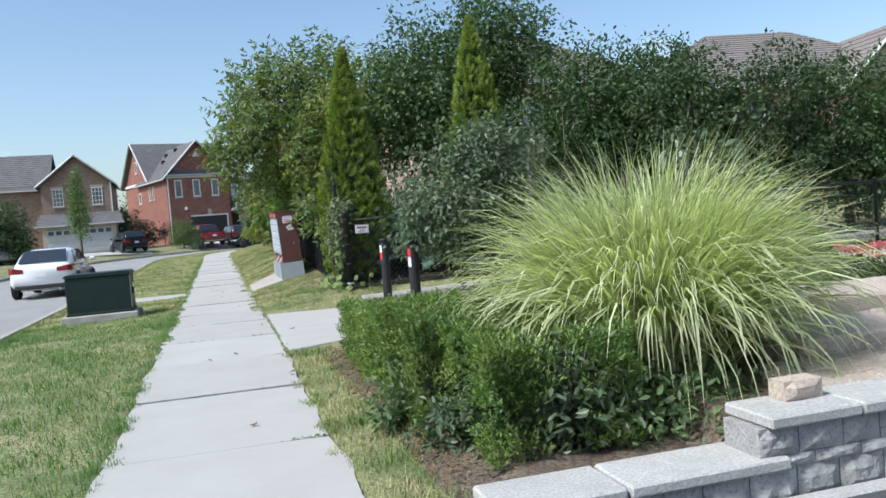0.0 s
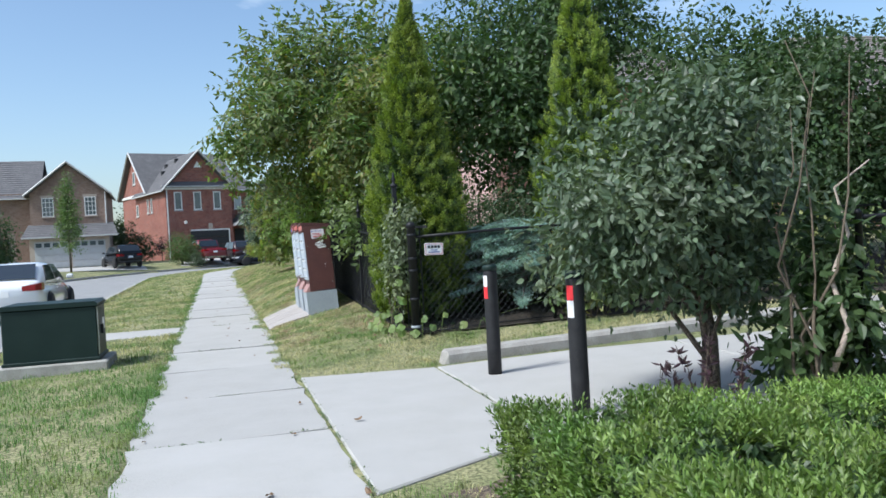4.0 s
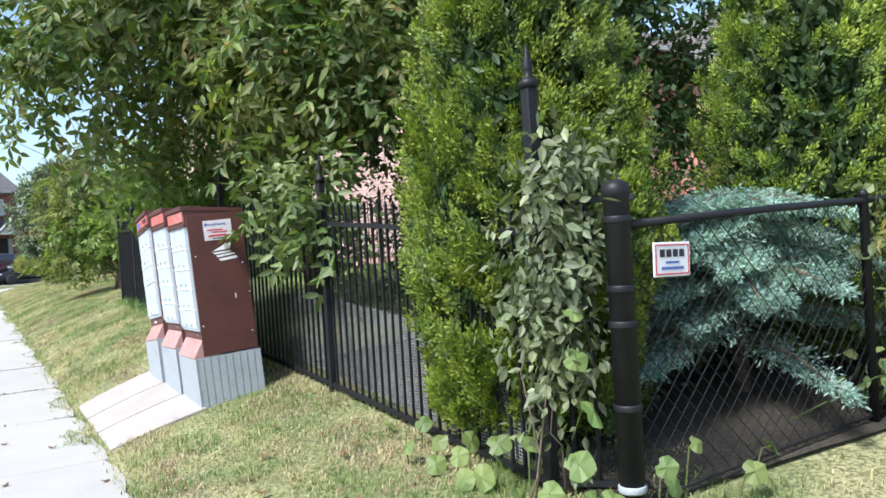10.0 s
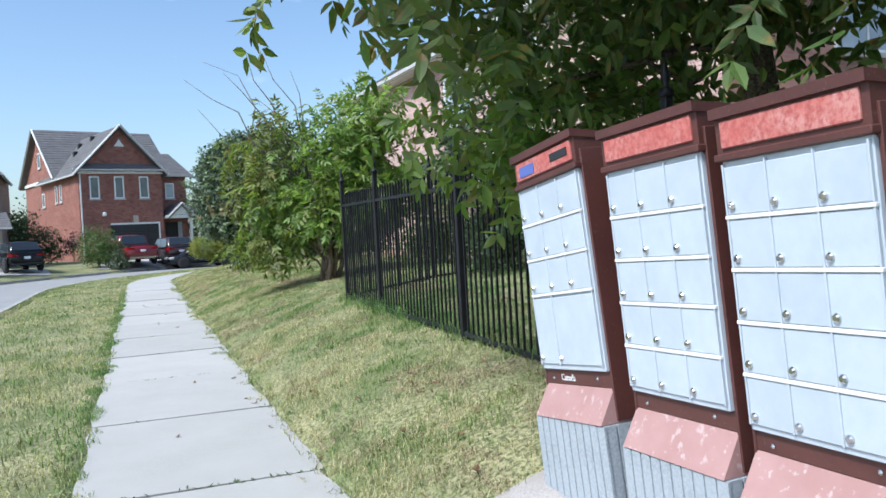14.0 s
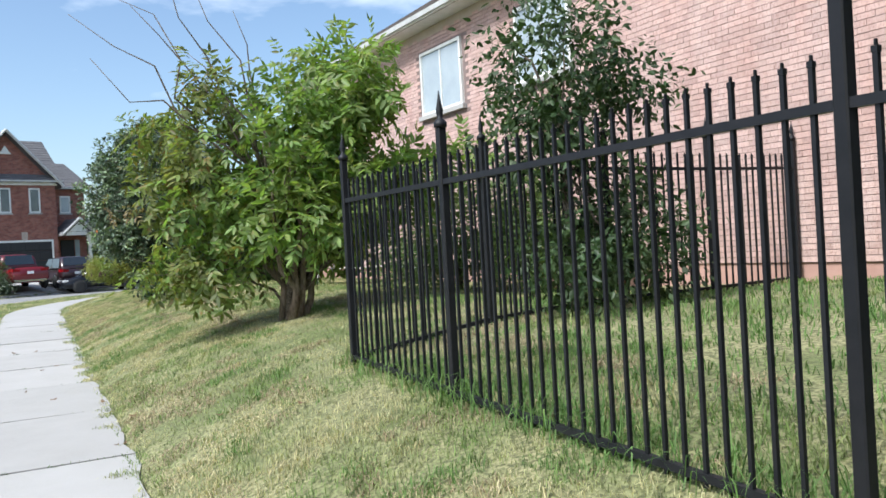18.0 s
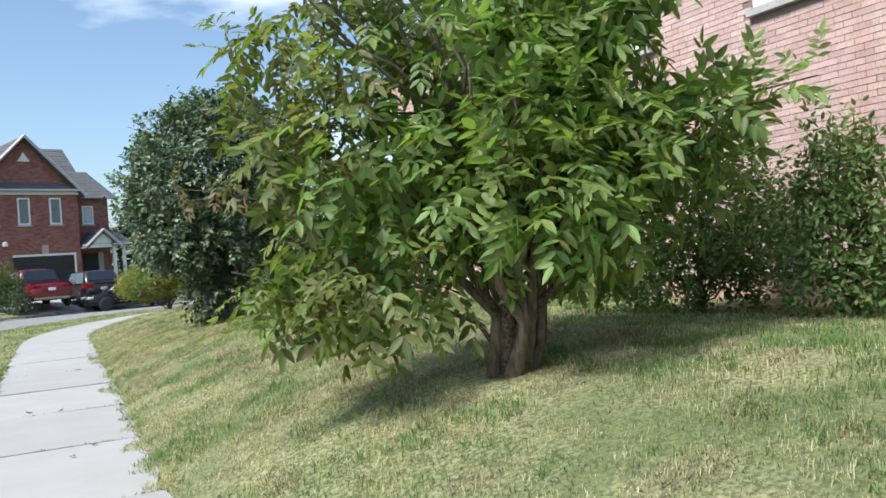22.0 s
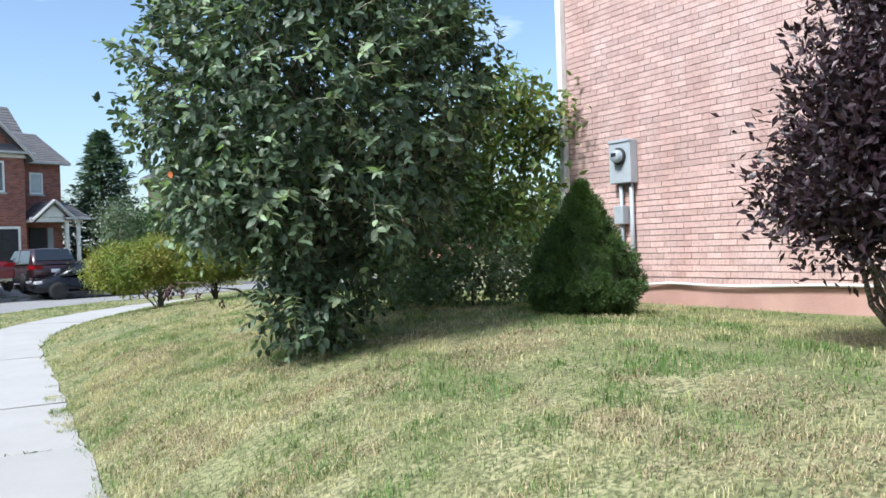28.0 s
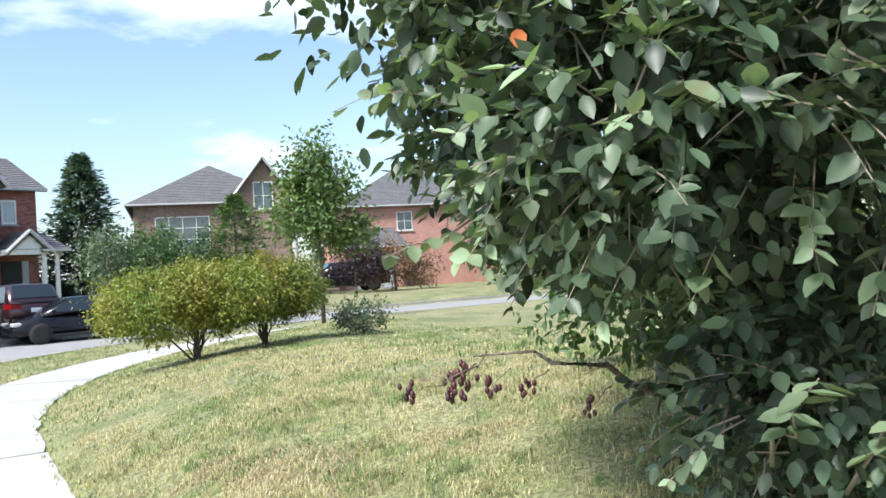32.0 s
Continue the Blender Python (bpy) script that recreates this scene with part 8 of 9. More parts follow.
drive = thing("driveway", (0, 0, 0), "dark asphalt driveway below the stone wall", "driveway", kind="structure")
bm = bmesh.new()
vs = [bm.verts.new(p) for p in ((0.72, -9, -0.02), (10, -9, -0.10), (10, 3.46, -0.125), (2.2, 3.5, -0.12), (1.3, 3.55, -0.10), (0.72, 3.3, -0.02))]
bm.faces.new(vs)
part("surface", bm, M["driveway"], drive)

bed = thing("flower_bed", (0, 0, 0), "dark soil bed behind the stone wall and hedge", "flower bed", kind="structure")
bm = bmesh.new()
nx, ny = 22, 34
grid = [[bm.verts.new((1.06 + 3.14 * i / nx, 3.97 + 5.8 * j / ny, (0.012 if i == 0 else 0.03 if i < 3 else 0.06 + 0.05 * noise.noise(Vector((i * 0.5, j * 0.5, 3)))) + (0.18 if (i > 11 and j < 14) else 0.0))) for j in range(ny + 1)] for i in range(nx + 1)]
for i in range(nx):
    for j in range(ny):
        bm.faces.new((grid[i][j], grid[i + 1][j], grid[i + 1][j + 1], grid[i][j + 1]))
part("soil", bm, M["soil"], bed, smooth=True)

terrace = thing("stone_steps", (0, 0, 0), "tan and grey natural stone steps and pavers in the front yard", "steps", kind="structure")
rt = random.Random(9)
for x0, x1, y0, y1, z in ((3.85, 5.2, 4.75, 5.55, 0.43), (5.22, 6.9, 4.72, 5.6, 0.43), (4.9, 6.4, 5.62, 6.6, 0.55), (6.42, 8.2, 5.6, 6.6, 0.55), (3.6, 4.8, 5.56, 6.3, 0.42)):
    part("slab", boxed(x0, x1, y0, y1, -0.1 if z < 0.5 else 0.3, z, 0.02), M["sand_stone"], terrace)
for i in range(18):
    for j in range(4):
        x = 3.35 + i * 0.24 + (0.12 if j % 2 else 0)
        part("paver", boxed(x, x + 0.225, 4.0 + j * 0.18, 4.0 + j * 0.18 + 0.168, 0.22, 0.318 + rt.uniform(-0.004, 0.004), 0.012), M["sand_stone"], terrace)
trough = thing("stone_trough", (3.05, 3.82, 0.325), "small pale rough stone block planter on the wall cap", "planter")
part("block", rough_block(-0.125, 0.125, -0.07, 0.08, 0.0, 0.11, rt, 0.006), M["sand_stone"], trough)

# sedum, small conifer and young weeping tree of the yard
rs = np.random.default_rng(91)
sedum = tree("sedum_plant", (7.95, 8.7, 0.05), "pink flowering sedum clump in the garden", "flower")
p, o = in_blobs(rs, 1500, [(0, 0, 0.28, 0.45, 0.4, 0.25), (0.6, -0.2, 0.25, 0.4, 0.4, 0.24)], 0.3)
t_, n_ = cast(rs, o, -0.3)
ob = leafage("leaves", p, t_, n_, np.full(len(p), 0.08), np.full(len(p), 0.045), L["weed"], sedum)
ob["kind"] = "stuff"
for k in range(26):
    x, y = rs.uniform(-0.4, 0.95), rs.uniform(-0.45, 0.3)
    pts = rs.normal(size=(60, 3)) * np.array([0.055, 0.055, 0.014]) + np.array([x, y, 0.60 + rs.uniform(-0.08, 0.06)])
    ob = leafage("flower_head", pts, rs.normal(size=(60, 3)) + np.array([0, 0, 1.0]), rs.normal(size=(60, 3)), np.full(60, 0.03), np.full(60, 0.026), L["sedum"], sedum, plain=True)
mini = tree("dwarf_conifer", (6.95, 8.4, 0.05), "small rounded dark green conifer in the garden", "conifer")
p, o = in_blobs(rs, 5000, [(0, 0, 0.42, 0.36, 0.36, 0.5), (0, 0, 0.75, 0.2, 0.2, 0.3)], 0.75, 0.1)
ob = leafage("needles", p, o + rs.normal(size=p.shape) * 0.4, rs.normal(size=p.shape), np.full(len(p), 0.06), np.full(len(p), 0.016), L["spruce"], mini, plain=True)
ob["kind"] = "stuff"
broad_tree("young_maple", (6.6, 10.0, 0.03), "slender young tree with pale drooping leaves in the garden", [(0, 0, -0.1), (0, 0, 1.2), (0.05, 0, 2.0)], [0.03, 0.025, 0.012],
    [(0, 0, 1.95, 0.75, 0.6, 0.42), (0.6, 0, 1.75, 0.55, 0.5, 0.35), (-0.5, 0, 1.75, 0.4, 0.4, 0.3)], 900, 0.16, L["lilac"], 92, compound=False, n_limbs=10, limb_r=0.012, droop=0.9, inner=0.2, ratio=0.4)

# ---- plants on the chain-link fence and at its corner ----
rv = np.random.default_rng(95)
blue = tree("blue_spruce", (4.6, 17.3), "spreading blue-green spruce pressed against the chain-link fence", "spruce")
trunk(blue, [(0, 0, -0.1), (0, 0, 0.9), (0.05, 0, 1.45)], [0.06, 0.045, 0.01])
for k in range(64):
    a, z = rv.uniform(0, 2 * math.pi), 0.38 + 1.1 * rv.random() ** 0.85
    ln = (1.65 - 0.5 * z) * rv.uniform(0.8, 1.08)
    end = np.array([math.cos(a) * ln, math.sin(a) * ln * 0.85, z + 0.06 - 0.22 * ln])
    start = np.array([0, 0, z])
    b = bmesh.new()
    tube(b, [start, start * 0.4 + end * 0.6 + np.array([0, 0, 0.04]), end], [0.016, 0.01, 0.003], 4)
    bough = part("bough", b, M["twig"], blue)
    m = 1300
    f = rv.random(m) ** 0.7
    d0 = (end - start) / ln
    sd = np.cross(d0, [0, 0, 1.0])
    off = rv.normal(size=m) * 0.16 * (1.1 - f)
    pp = start + f[:, None] * (end - start) + off[:, None] * sd + rv.normal(size=(m, 3)) * 0.018
    dd = d0 * 0.7 + np.sign(off)[:, None] * sd * 0.6 + rv.normal(size=(m, 3)) * 0.5
    ob = leafage("needles", pp, dd, rv.normal(size=(m, 3)), rv.uniform(0.035, 0.06, m), np.full(m, 0.013), L["blue_spruce"], bough, plain=True)
    ob["kind"] = "stuff"


def vine(at, blobs, n, size, mat, seed, label, ratio=0.7, stems=6, name="climbing_vine", droop=0.7):
    rng = np.random.default_rng(seed)
    v = tree(name, at, label, "vine")
    for k in range(stems):
        b = blobs[k % len(blobs)]
        limbs(v, rng, (b[0] + rng.uniform(-0.2, 0.2), b[1] * 0.5, 0.0), [(b[0] + rng.normal() * b[3] * 0.4, b[1], b[2] + b[5] * rng.uniform(0, 0.8))], 0.008, M["twig"], "stem", sag=0.0, sides=4)
    crown("leaves", v, blobs, n, size, mat, rng, ratio, 0.2, droop, 0.3, floor=0.03)
    return v


vine((5.1, 16.35), [(0, 0, 0.75, 0.45, 0.13, 0.7), (0.4, 0, 0.5, 0.5, 0.14, 0.5), (-0.1, -0.02, 1.3, 0.4, 0.15, 0.3)], 700, 0.10, L["vine"], 101, "green climbing vine hanging on the chain-link fence")
vine((5.2, 16.3), [(0, -0.06, 1.2, 0.42, 0.12, 0.32), (-0.15, -0.06, 0.8, 0.2, 0.1, 0.4)], 520, 0.085, L["vine_yellow"], 102, "yellowing climbing vine on the chain-link fence", ratio=0.35)
vine((6.5, 16.42), [(0, 0, 0.8, 0.8, 0.15, 0.75), (0.8, 0, 0.7, 0.7, 0.15, 0.7), (0.2, 0, 1.35, 1.0, 0.14, 0.28)], 1500, 0.095, L["vine"], 103, "dense green climbing vine covering the chain-link fence", ratio=0.5)
vine((8.6, 16.55), [(0, 0, 0.8, 1.1, 0.16, 0.8), (1.4, 0, 0.7, 0.9, 0.16, 0.8)], 1800, 0.095, L["vine"], 104, "dense green climbing vine covering the chain-link fence", ratio=0.5)
vine((6.9, 16.36), [(0, -0.05, 1.1, 0.8, 0.12, 0.4)], 420, 0.08, L["vine_yellow"], 105, "yellowing climbing vine on the chain-link fence", ratio=0.35)
vine((2.42, 16.72), [(0, -0.05, 1.35, 0.28, 0.22, 0.42), (-0.05, -0.12, 0.85, 0.2, 0.2, 0.4), (0.12, -0.1, 1.7, 0.18, 0.15, 0.2)], 1700, 0.075, L["vine_pale"], 106, "grey-green vine climbing the iron corner post", ratio=0.55)
gourd = tree("gourd_vine", (2.3, 16.35), "large pale green gourd leaves at the fence corner", "vine")
gl = bpy.data.meshes.new("leaf")
bm = bmesh.new()
c0 = bm.verts.new((0.0, 0, 0.0))
rim = []
for k in range(15):
    a = 2 * math.pi * k / 15
    r = 0.5 * (1 + 0.06 * math.cos(a * 5)) * (0.6 if k == 0 else 1.0)
    rim.append(bm.verts.new((-math.cos(a) * r + 0.0, math.sin(a) * r, -0.10 + 0.035 * math.cos(a * 5 + 1) + 0.05 * math.sin(a * 3))))
for k in range(15):
    bm.faces.new((c0, rim[k], rim[(k + 1) % 15]))
bm.to_mesh(gl)
bm.free()
gl.materials.append(L["gourd"])
for k, (x, y, z, s) in enumerate(((-0.35, 0.5, 0.22, 0.2), (-0.1, 0.35, 0.35, 0.24), (-0.5, 0.85, 0.2, 0.18), (0.05, -0.05, 0.55, 0.26), (-0.05, 0.0, 0.3, 0.24), (0.02, 0.02, 0.8, 0.2), (-0.25, 0.15, 0.14, 0.2), (0.0, -0.1, 0.12, 0.26), (0.45, -0.15, 0.14, 0.18), (0.85, -0.3, 0.16, 0.2), (-0.75, 1.3, 0.18, 0.17), (-0.6, 1.05, 0.12, 0.2), (0.65, -0.12, 0.3, 0.15), (1.25, -0.1, 0.18, 0.17), (2.75, -0.22, 0.3, 0.3), (2.95, -0.2, 0.42, 0.24), (-0.45, 0.3, 0.1, 0.17), (0.02, 0.02, 1.02, 0.16), (-0.2, 0.6, 0.3, 0.22), (-0.15, 0.9, 0.25, 0.2), (-0.3, 1.2, 0.2, 0.2), (-0.1, 1.5, 0.25, 0.18), (-0.45, 0.65, 0.12, 0.24), (-0.2, 1.9, 0.18, 0.15), (0.15, -0.3, 0.1, 0.22), (-0.1, -0.25, 0.2, 0.2), (-0.6, 0.75, 0.1, 0.2), (0.3, -0.25, 0.28, 0.17))):
    x = x * 0.35 if x < 0 else x
    ob = new("leaf", gl)
    ob.parent = gourd
    ob.matrix_local = pose(x, y, z, rv.uniform(25, 75), rv.uniform(-30, 30), rv.uniform(-80, 60)) @ Matrix.Diagonal((s * 0.66, s * 0.66, s * 0.66, 1))
    bm = bmesh.new()
    foot = (x * 0.5 + 0.06, y + 0.22, z - 0.18) if z > 0.4 else (x * 0.9, y + 0.05, -0.03)
    tube(bm, [foot, ((x + foot[0]) / 2, (y + foot[1]) / 2, z - 0.01), (x, y, z)], 0.005, 4)
    part("stalk", bm, L["gourd"], gourd)

# low weeds that fill the bed under the grass and along the hedge's foot
for k, (x, y, w, h) in enumerate(((1.95, 4.3, 0.3, 0.5), (2.5, 4.35, 0.35, 0.26), (2.95, 4.4, 0.3, 0.22), (1.3, 4.9, 0.16, 0.16), (1.12, 5.6, 0.14, 0.13), (3.0, 6.9, 0.6, 0.4), (3.7, 7.0, 0.5, 0.4), (2.6, 4.9, 0.35, 0.3))):
    vine((x, y, 0.05), [(0, 0, h * 0.5, w, w * 0.8, h * 0.6), (0.1, 0.05, h * 0.8, w * 0.6, w * 0.5, h * 0.5)], 560, 0.075, L["weed"] if k % 3 else L["lilac"], 120 + k, "leafy green weeds in the bed behind the wall", ratio=0.42, stems=4, name="weed_plant", droop=0.1)


# dark bare soil behind the chain-link fence; its colour also holds the growth's shade
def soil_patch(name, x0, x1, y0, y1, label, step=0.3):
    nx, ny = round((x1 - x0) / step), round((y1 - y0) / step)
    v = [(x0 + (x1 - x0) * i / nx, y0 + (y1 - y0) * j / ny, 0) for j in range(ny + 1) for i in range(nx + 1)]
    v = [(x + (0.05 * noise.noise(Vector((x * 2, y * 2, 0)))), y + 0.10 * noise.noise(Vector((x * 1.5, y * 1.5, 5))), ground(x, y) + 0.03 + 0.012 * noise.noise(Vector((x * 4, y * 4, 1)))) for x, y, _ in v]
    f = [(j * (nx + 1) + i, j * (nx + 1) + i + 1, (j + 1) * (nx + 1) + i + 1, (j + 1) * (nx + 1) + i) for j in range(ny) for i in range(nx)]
    return tagged(from_arrays(name, v, f, M["shaded_soil"], smooth=True), label, "soil", kind="structure")


soil_patch("soil", 2.55, 14.0, 16.25, 20.5, "bare soil under the trees behind the fence, coloured darker for their shade")

# ---- grass ----
def in_poly(x, y, poly):
    inside = np.zeros(len(x), dtype=bool)
    for (xa, ya), (xb, yb) in zip(poly, poly[1:] + poly[:1]):
        hit = ((ya > y) != (yb > y)) & (x < (xb - xa) * (y - ya) / (yb - ya + 1e-12) + xa)
        inside ^= hit
    return inside


BARE = [[(0.70, 9.9), (2.2, 10.7), (18, 11.9), (18, 16.3), (2.4, 14.72), (2.3, 14.38), (0.70, 14.5)], [(0.72, 20.22), (1.5, 20.22), (1.5, 22.38), (0.72, 22.38)], [(-3.7, 21.0), (-0.85, 21.0), (-0.85, 22.35), (-3.7, 22.35)],
        [(1.25, 3.5), (9.5, 3.5), (9.5, 7.5), (4.2, 9.6), (1.6, 9.6), (1.6, 4.0), (1.25, 4.0)], [(0.72, -9), (10, -9), (10, 3.6), (0.72, 3.6)], [(-3.05, 17.0), (-1.63, 17.0), (-1.63, 18.02), (-3.05, 18.02)], [(1.44, 20.2), (2.0, 20.2), (2.0, 22.2), (1.44, 22.2)]]
v_across, v_ground = np.vectorize(across), np.vectorize(ground)


def patches(x, y, size, seed):
    """Smooth irregular noise over the plan, about -1 to 1, with lumps of the given size."""
    g = np.random.default_rng(seed).uniform(-1, 1, (64, 64))
    u, v = x / size, y / size
    i, j = np.floor(u).astype(int), np.floor(v).astype(int)
    a, b = u - i, v - j
    a, b = a * a * (3 - 2 * a), b * b * (3 - 2 * b)
    w = lambda p, q: g[p % 64, q % 64]
    return (w(i, j) * (1 - a) + w(i + 1, j) * a) * (1 - b) + (w(i, j + 1) * (1 - a) + w(i + 1, j + 1) * a) * b


def grass(name, x0, x1, y0, y1, density, height, width, mat, seed, label, dmin=0.74, dmax=40.0, trim=True, only=-9.0, lumps=(1, 2), flat=1.0):
    """Blades scattered over a rectangle, where dmin < across < dmax, off the paved places. A blade is a bent, tapering strip."""
    rng = np.random.default_rng(seed)
    n = int((x1 - x0) * (y1 - y0) * density)
    x, y = rng.uniform(x0, x1, n), rng.uniform(y0, y1, n)
    d = v_across(x, y)
    clump = patches(x, y, 0.31, lumps[0]) + 0.6 * patches(x, y, 0.9, lumps[1])
    tuft = patches(x, y, 0.085, 3)
    wave = 0.035 * np.sin(y * 4.7 + 1.3 * np.sin(y * 1.9)) + 0.03 * np.sin(y * 13.3)
    keep = (d > dmin - 0.02 + wave) & (d < dmax + wave) & (rng.random(n) < 0.68 + 0.26 * clump + 0.28 * tuft)
    keep &= clump > only
    for poly in BARE if trim else ():
        keep &= ~in_poly(x, y, poly)
    x, y = x[keep], y[keep]
    n = len(x)
    z = v_ground(x, y) - 0.005
    a = rng.random(n) * 2 * math.pi
    ln = height * rng.uniform(0.5, 1.35, n) * (1 + 0.3 * clump[keep] + 0.3 * tuft[keep])
    lean = np.minimum(rng.uniform(0.2, 1.55, n) * flat, 1.9)
    dx, dy = np.cos(a), np.sin(a)
    base = np.stack([x, y, z], axis=1)
    hor = np.stack([dx, dy, 0 * dx], axis=1)
    side = np.stack([-dy, dx, 0 * dx], axis=1) * (width * rng.uniform(0.6, 1.3, n))[:, None] * 0.5
    upv = np.array([0, 0, 1.0])
    mid = base + hor * (ln * lean * 0.3)[:, None] + upv * (ln * 0.6)[:, None]
    tip = base + hor * (ln * lean * 0.85)[:, None] + upv * (ln * (1.0 - 0.48 * lean))[:, None]
    v = np.stack([base - side, base + side, mid + side * 0.75, mid - side * 0.75, tip], axis=1)
    f = np.arange(n)[:, None, None] * 5 + np.array([[[0, 1, 2], [0, 2, 3], [3, 2, 4]]])
    g = from_arrays(name, v, f.reshape(-1, 3), mat)
    return tagged(g, label, "grass", kind="stuff")


# right-hand lawns, near the walk and further up the bank; the boulevard; the yard behind the fence
grass("lawn_grass", 0.7, 3.2, 14.3, 30.5, 2600, 0.05, 0.0048, M["blade"], 201, "patchy short lawn grass, green and straw coloured")
grass("lawn_grass", 0.7, 3.4, 30.5, 50.0, 2600, 0.05, 0.0048, M["blade"], 202, "patchy short lawn grass, green and straw coloured")
grass("lawn_grass", 3.4, 7.4, 31.5, 48.0, 1200, 0.052, 0.0065, M["blade"], 203, "patchy short lawn grass, green and straw coloured")
grass("lawn_grass", 0.3, 9.0, 48.0, 62.0, 480, 0.055, 0.011, M["blade"], 204, "patchy short lawn grass, green and straw coloured", dmax=9)
grass("lawn_grass", 2.5, 8.2, 22.0, 31.0, 420, 0.08, 0.010, M["blade_green"], 205, "shaded green lawn grass of the fenced yard")
grass("lawn_grass", 2.2, 12.0, 14.3, 16.2, 1200, 0.06, 0.0065, M["blade"], 206, "patchy short lawn grass, green and straw coloured")
grass("boulevard_grass", -3.75, -0.8, 3.5, 17.0, 1300, 0.07, 0.007, M["blade_green"], 207, "green boulevard grass between sidewalk and street", dmin=-3.72, dmax=-0.76)
grass("boulevard_grass", -3.75, -0.8, 17.0, 32.0, 800, 0.07, 0.009, M["blade"], 208, "dry green boulevard grass between sidewalk and street", dmin=-3.72, dmax=-0.76)
grass("boulevard_grass", -3.8, 3.5, 32.0, 66.0, 360, 0.07, 0.012, M["blade"], 209, "dry green boulevard grass between sidewalk and street", dmin=-3.72, dmax=-0.76)
grass("verge_grass", 0.66, 1.3, 3.97, 10.0, 2000, 0.075, 0.006, M["blade"], 210, "dry weedy grass between sidewalk and hedge")
grass("tall_grass", 2.25, 2.6, 22.2, 30.4, 900, 0.17, 0.007, M["blade_green"], 211, "longer unmown grass along the iron fence")


# withered brown thatch and darker green tufts that break up the lawn
for x0, x1, y0, y1 in ((0.72, 3.6, 16.5, 30.0), (0.72, 4.4, 30.0, 48.0)):
    grass("dead_grass", x0, x1, y0, y1, 2200, 0.042, 0.0055, M["thatch"], int(240 + y0), "withered brown patches in the dry lawn", only=0.28, lumps=(11, 12), flat=1.6)
    grass("green_tufts", x0, x1 + 2.0, y0, y1, 1500, 0.06, 0.0055, M["blade_green"], int(260 + y0), "greener tufts of grass in the dry lawn", only=0.5, lumps=(13, 14))


for x0, x1, y0, y1, o_ in ((0.75, 2.3, 33.0, 46.0, 0.05), (0.9, 4.6, 44.0, 54.0, -0.15), (0.75, 2.0, 17.0, 30.0, 0.25)):
    grass("straw_grass", x0, x1, y0, y1, 1500, 0.048, 0.0055, M["straw"], int(280 + y0), "pale straw-dry grass of the parched lawn", only=o_, lumps=(15, 16), flat=1.3)


# rough edges: tufts that hang over the sidewalk's borders, weeds in its joints
grass("edge_grass", 0.6, 0.95, 14.5, 46.0, 1500, 0.06, 0.007, M["blade"], 212, "ragged grass edge along the sidewalk", dmin=0.70, dmax=0.86)
grass("edge_grass", -1.05, -0.75, 3.0, 46.0, 1400, 0.06, 0.007, M["blade_green"], 213, "ragged grass edge along the sidewalk", dmin=-0.90, dmax=-0.72)


for y0, y1, lo in ((3.9, 9.8, 0.68), (14.7, 31.0, 0.60), (31.0, 48.0, 0.62)):
    grass("edge_grass", 0.42, 0.75, y0, y1, 3000, 0.05, 0.0055, M["blade"], int(217 + y0), "tufts of grass creeping over the sidewalk's edge", dmin=lo, dmax=0.80, only=0.35)
grass("edge_grass", -0.95, -0.65, 3.0, 48.0, 2600, 0.05, 0.0055, M["blade_green"], 219, "tufts of grass creeping over the sidewalk's edge", dmin=-0.82, dmax=-0.68, only=0.45)
# litter of dry leaves and twigs at the hedge's foot
rlt = np.random.default_rng(220)
m = 900
px, py = rlt.uniform(1.02, 1.34, m), rlt.uniform(4.2, 9.4, m)
litter = thing("leaf_litter", (0, 0, 0), "dry brown leaf litter along the foot of the hedge", "leaf litter", kind="stuff")
leafage("leaves", np.stack([px, py, np.full(m, 0.05)], axis=1), rlt.normal(size=(m, 3)) * np.array([1, 1, 0.25]), np.array([0, 0, 1.0]) + rlt.normal(size=(m, 3)) * 0.4, rlt.uniform(0.02, 0.06, m), rlt.uniform(0.008, 0.022, m), L["dry"], litter)


def weeds(name, spots, size, n_each, seed, label):
    """Small rosettes of leaves in cracks: spots are (x, y, spread along x, spread along y)."""
    rng = np.random.default_rng(seed)
    w = thing(name, (0, 0, 0), label, "weeds", kind="stuff")
    b, t, l = [], [], []
    for x, y, sx, sy in spots:
        m = n_each
        px, py = x + rng.normal(size=m) * sx, y + rng.normal(size=m) * sy
        a = rng.random(m) * 2 * math.pi
        b.append(np.stack([px, py, v_ground(px, py) + 0.012], axis=1))
        t.append(np.stack([np.cos(a), np.sin(a), rng.uniform(0.1, 0.9, m)], axis=1))
        l.append(size * rng.uniform(0.5, 1.3, m))
    b, t, l = np.concatenate(b), np.concatenate(t), np.concatenate(l)
    ob = leafage("leaves", b, t, np.tile([0, 0, 1.0], (len(b), 1)), l, l * 0.35, L["weed"], w)
    return w


rj = np.random.default_rng(214)
spots = []
s, number = 24.06 - 2.035 * 15, 0
while s < 50:
    if number % 2 == 0 or s > 24 or rj.random() < 0.3:
        for k in range(5):
            if rj.random() < 0.6:
                spots.append((-0.1 + rj.uniform(-0.7, 0.7), s, 0.10, 0.006))
        spots.append((0.66, s, 0.08, 0.02))
    s += 2.035 if s < 24.0 else 2.22
    number += 1
for y in np.arange(10.0, 14.4, 0.16):
    if rj.random() < 0.75:
        spots.append((0.71 + rj.normal() * 0.01, y, 0.012, 0.05))
for y in np.arange(10.9, 14.2, 0.2):
    if rj.random() < 0.7:
        spots.append((2.205 + 0.02 * (y - 12) + rj.normal() * 0.01, y, 0.012, 0.06))
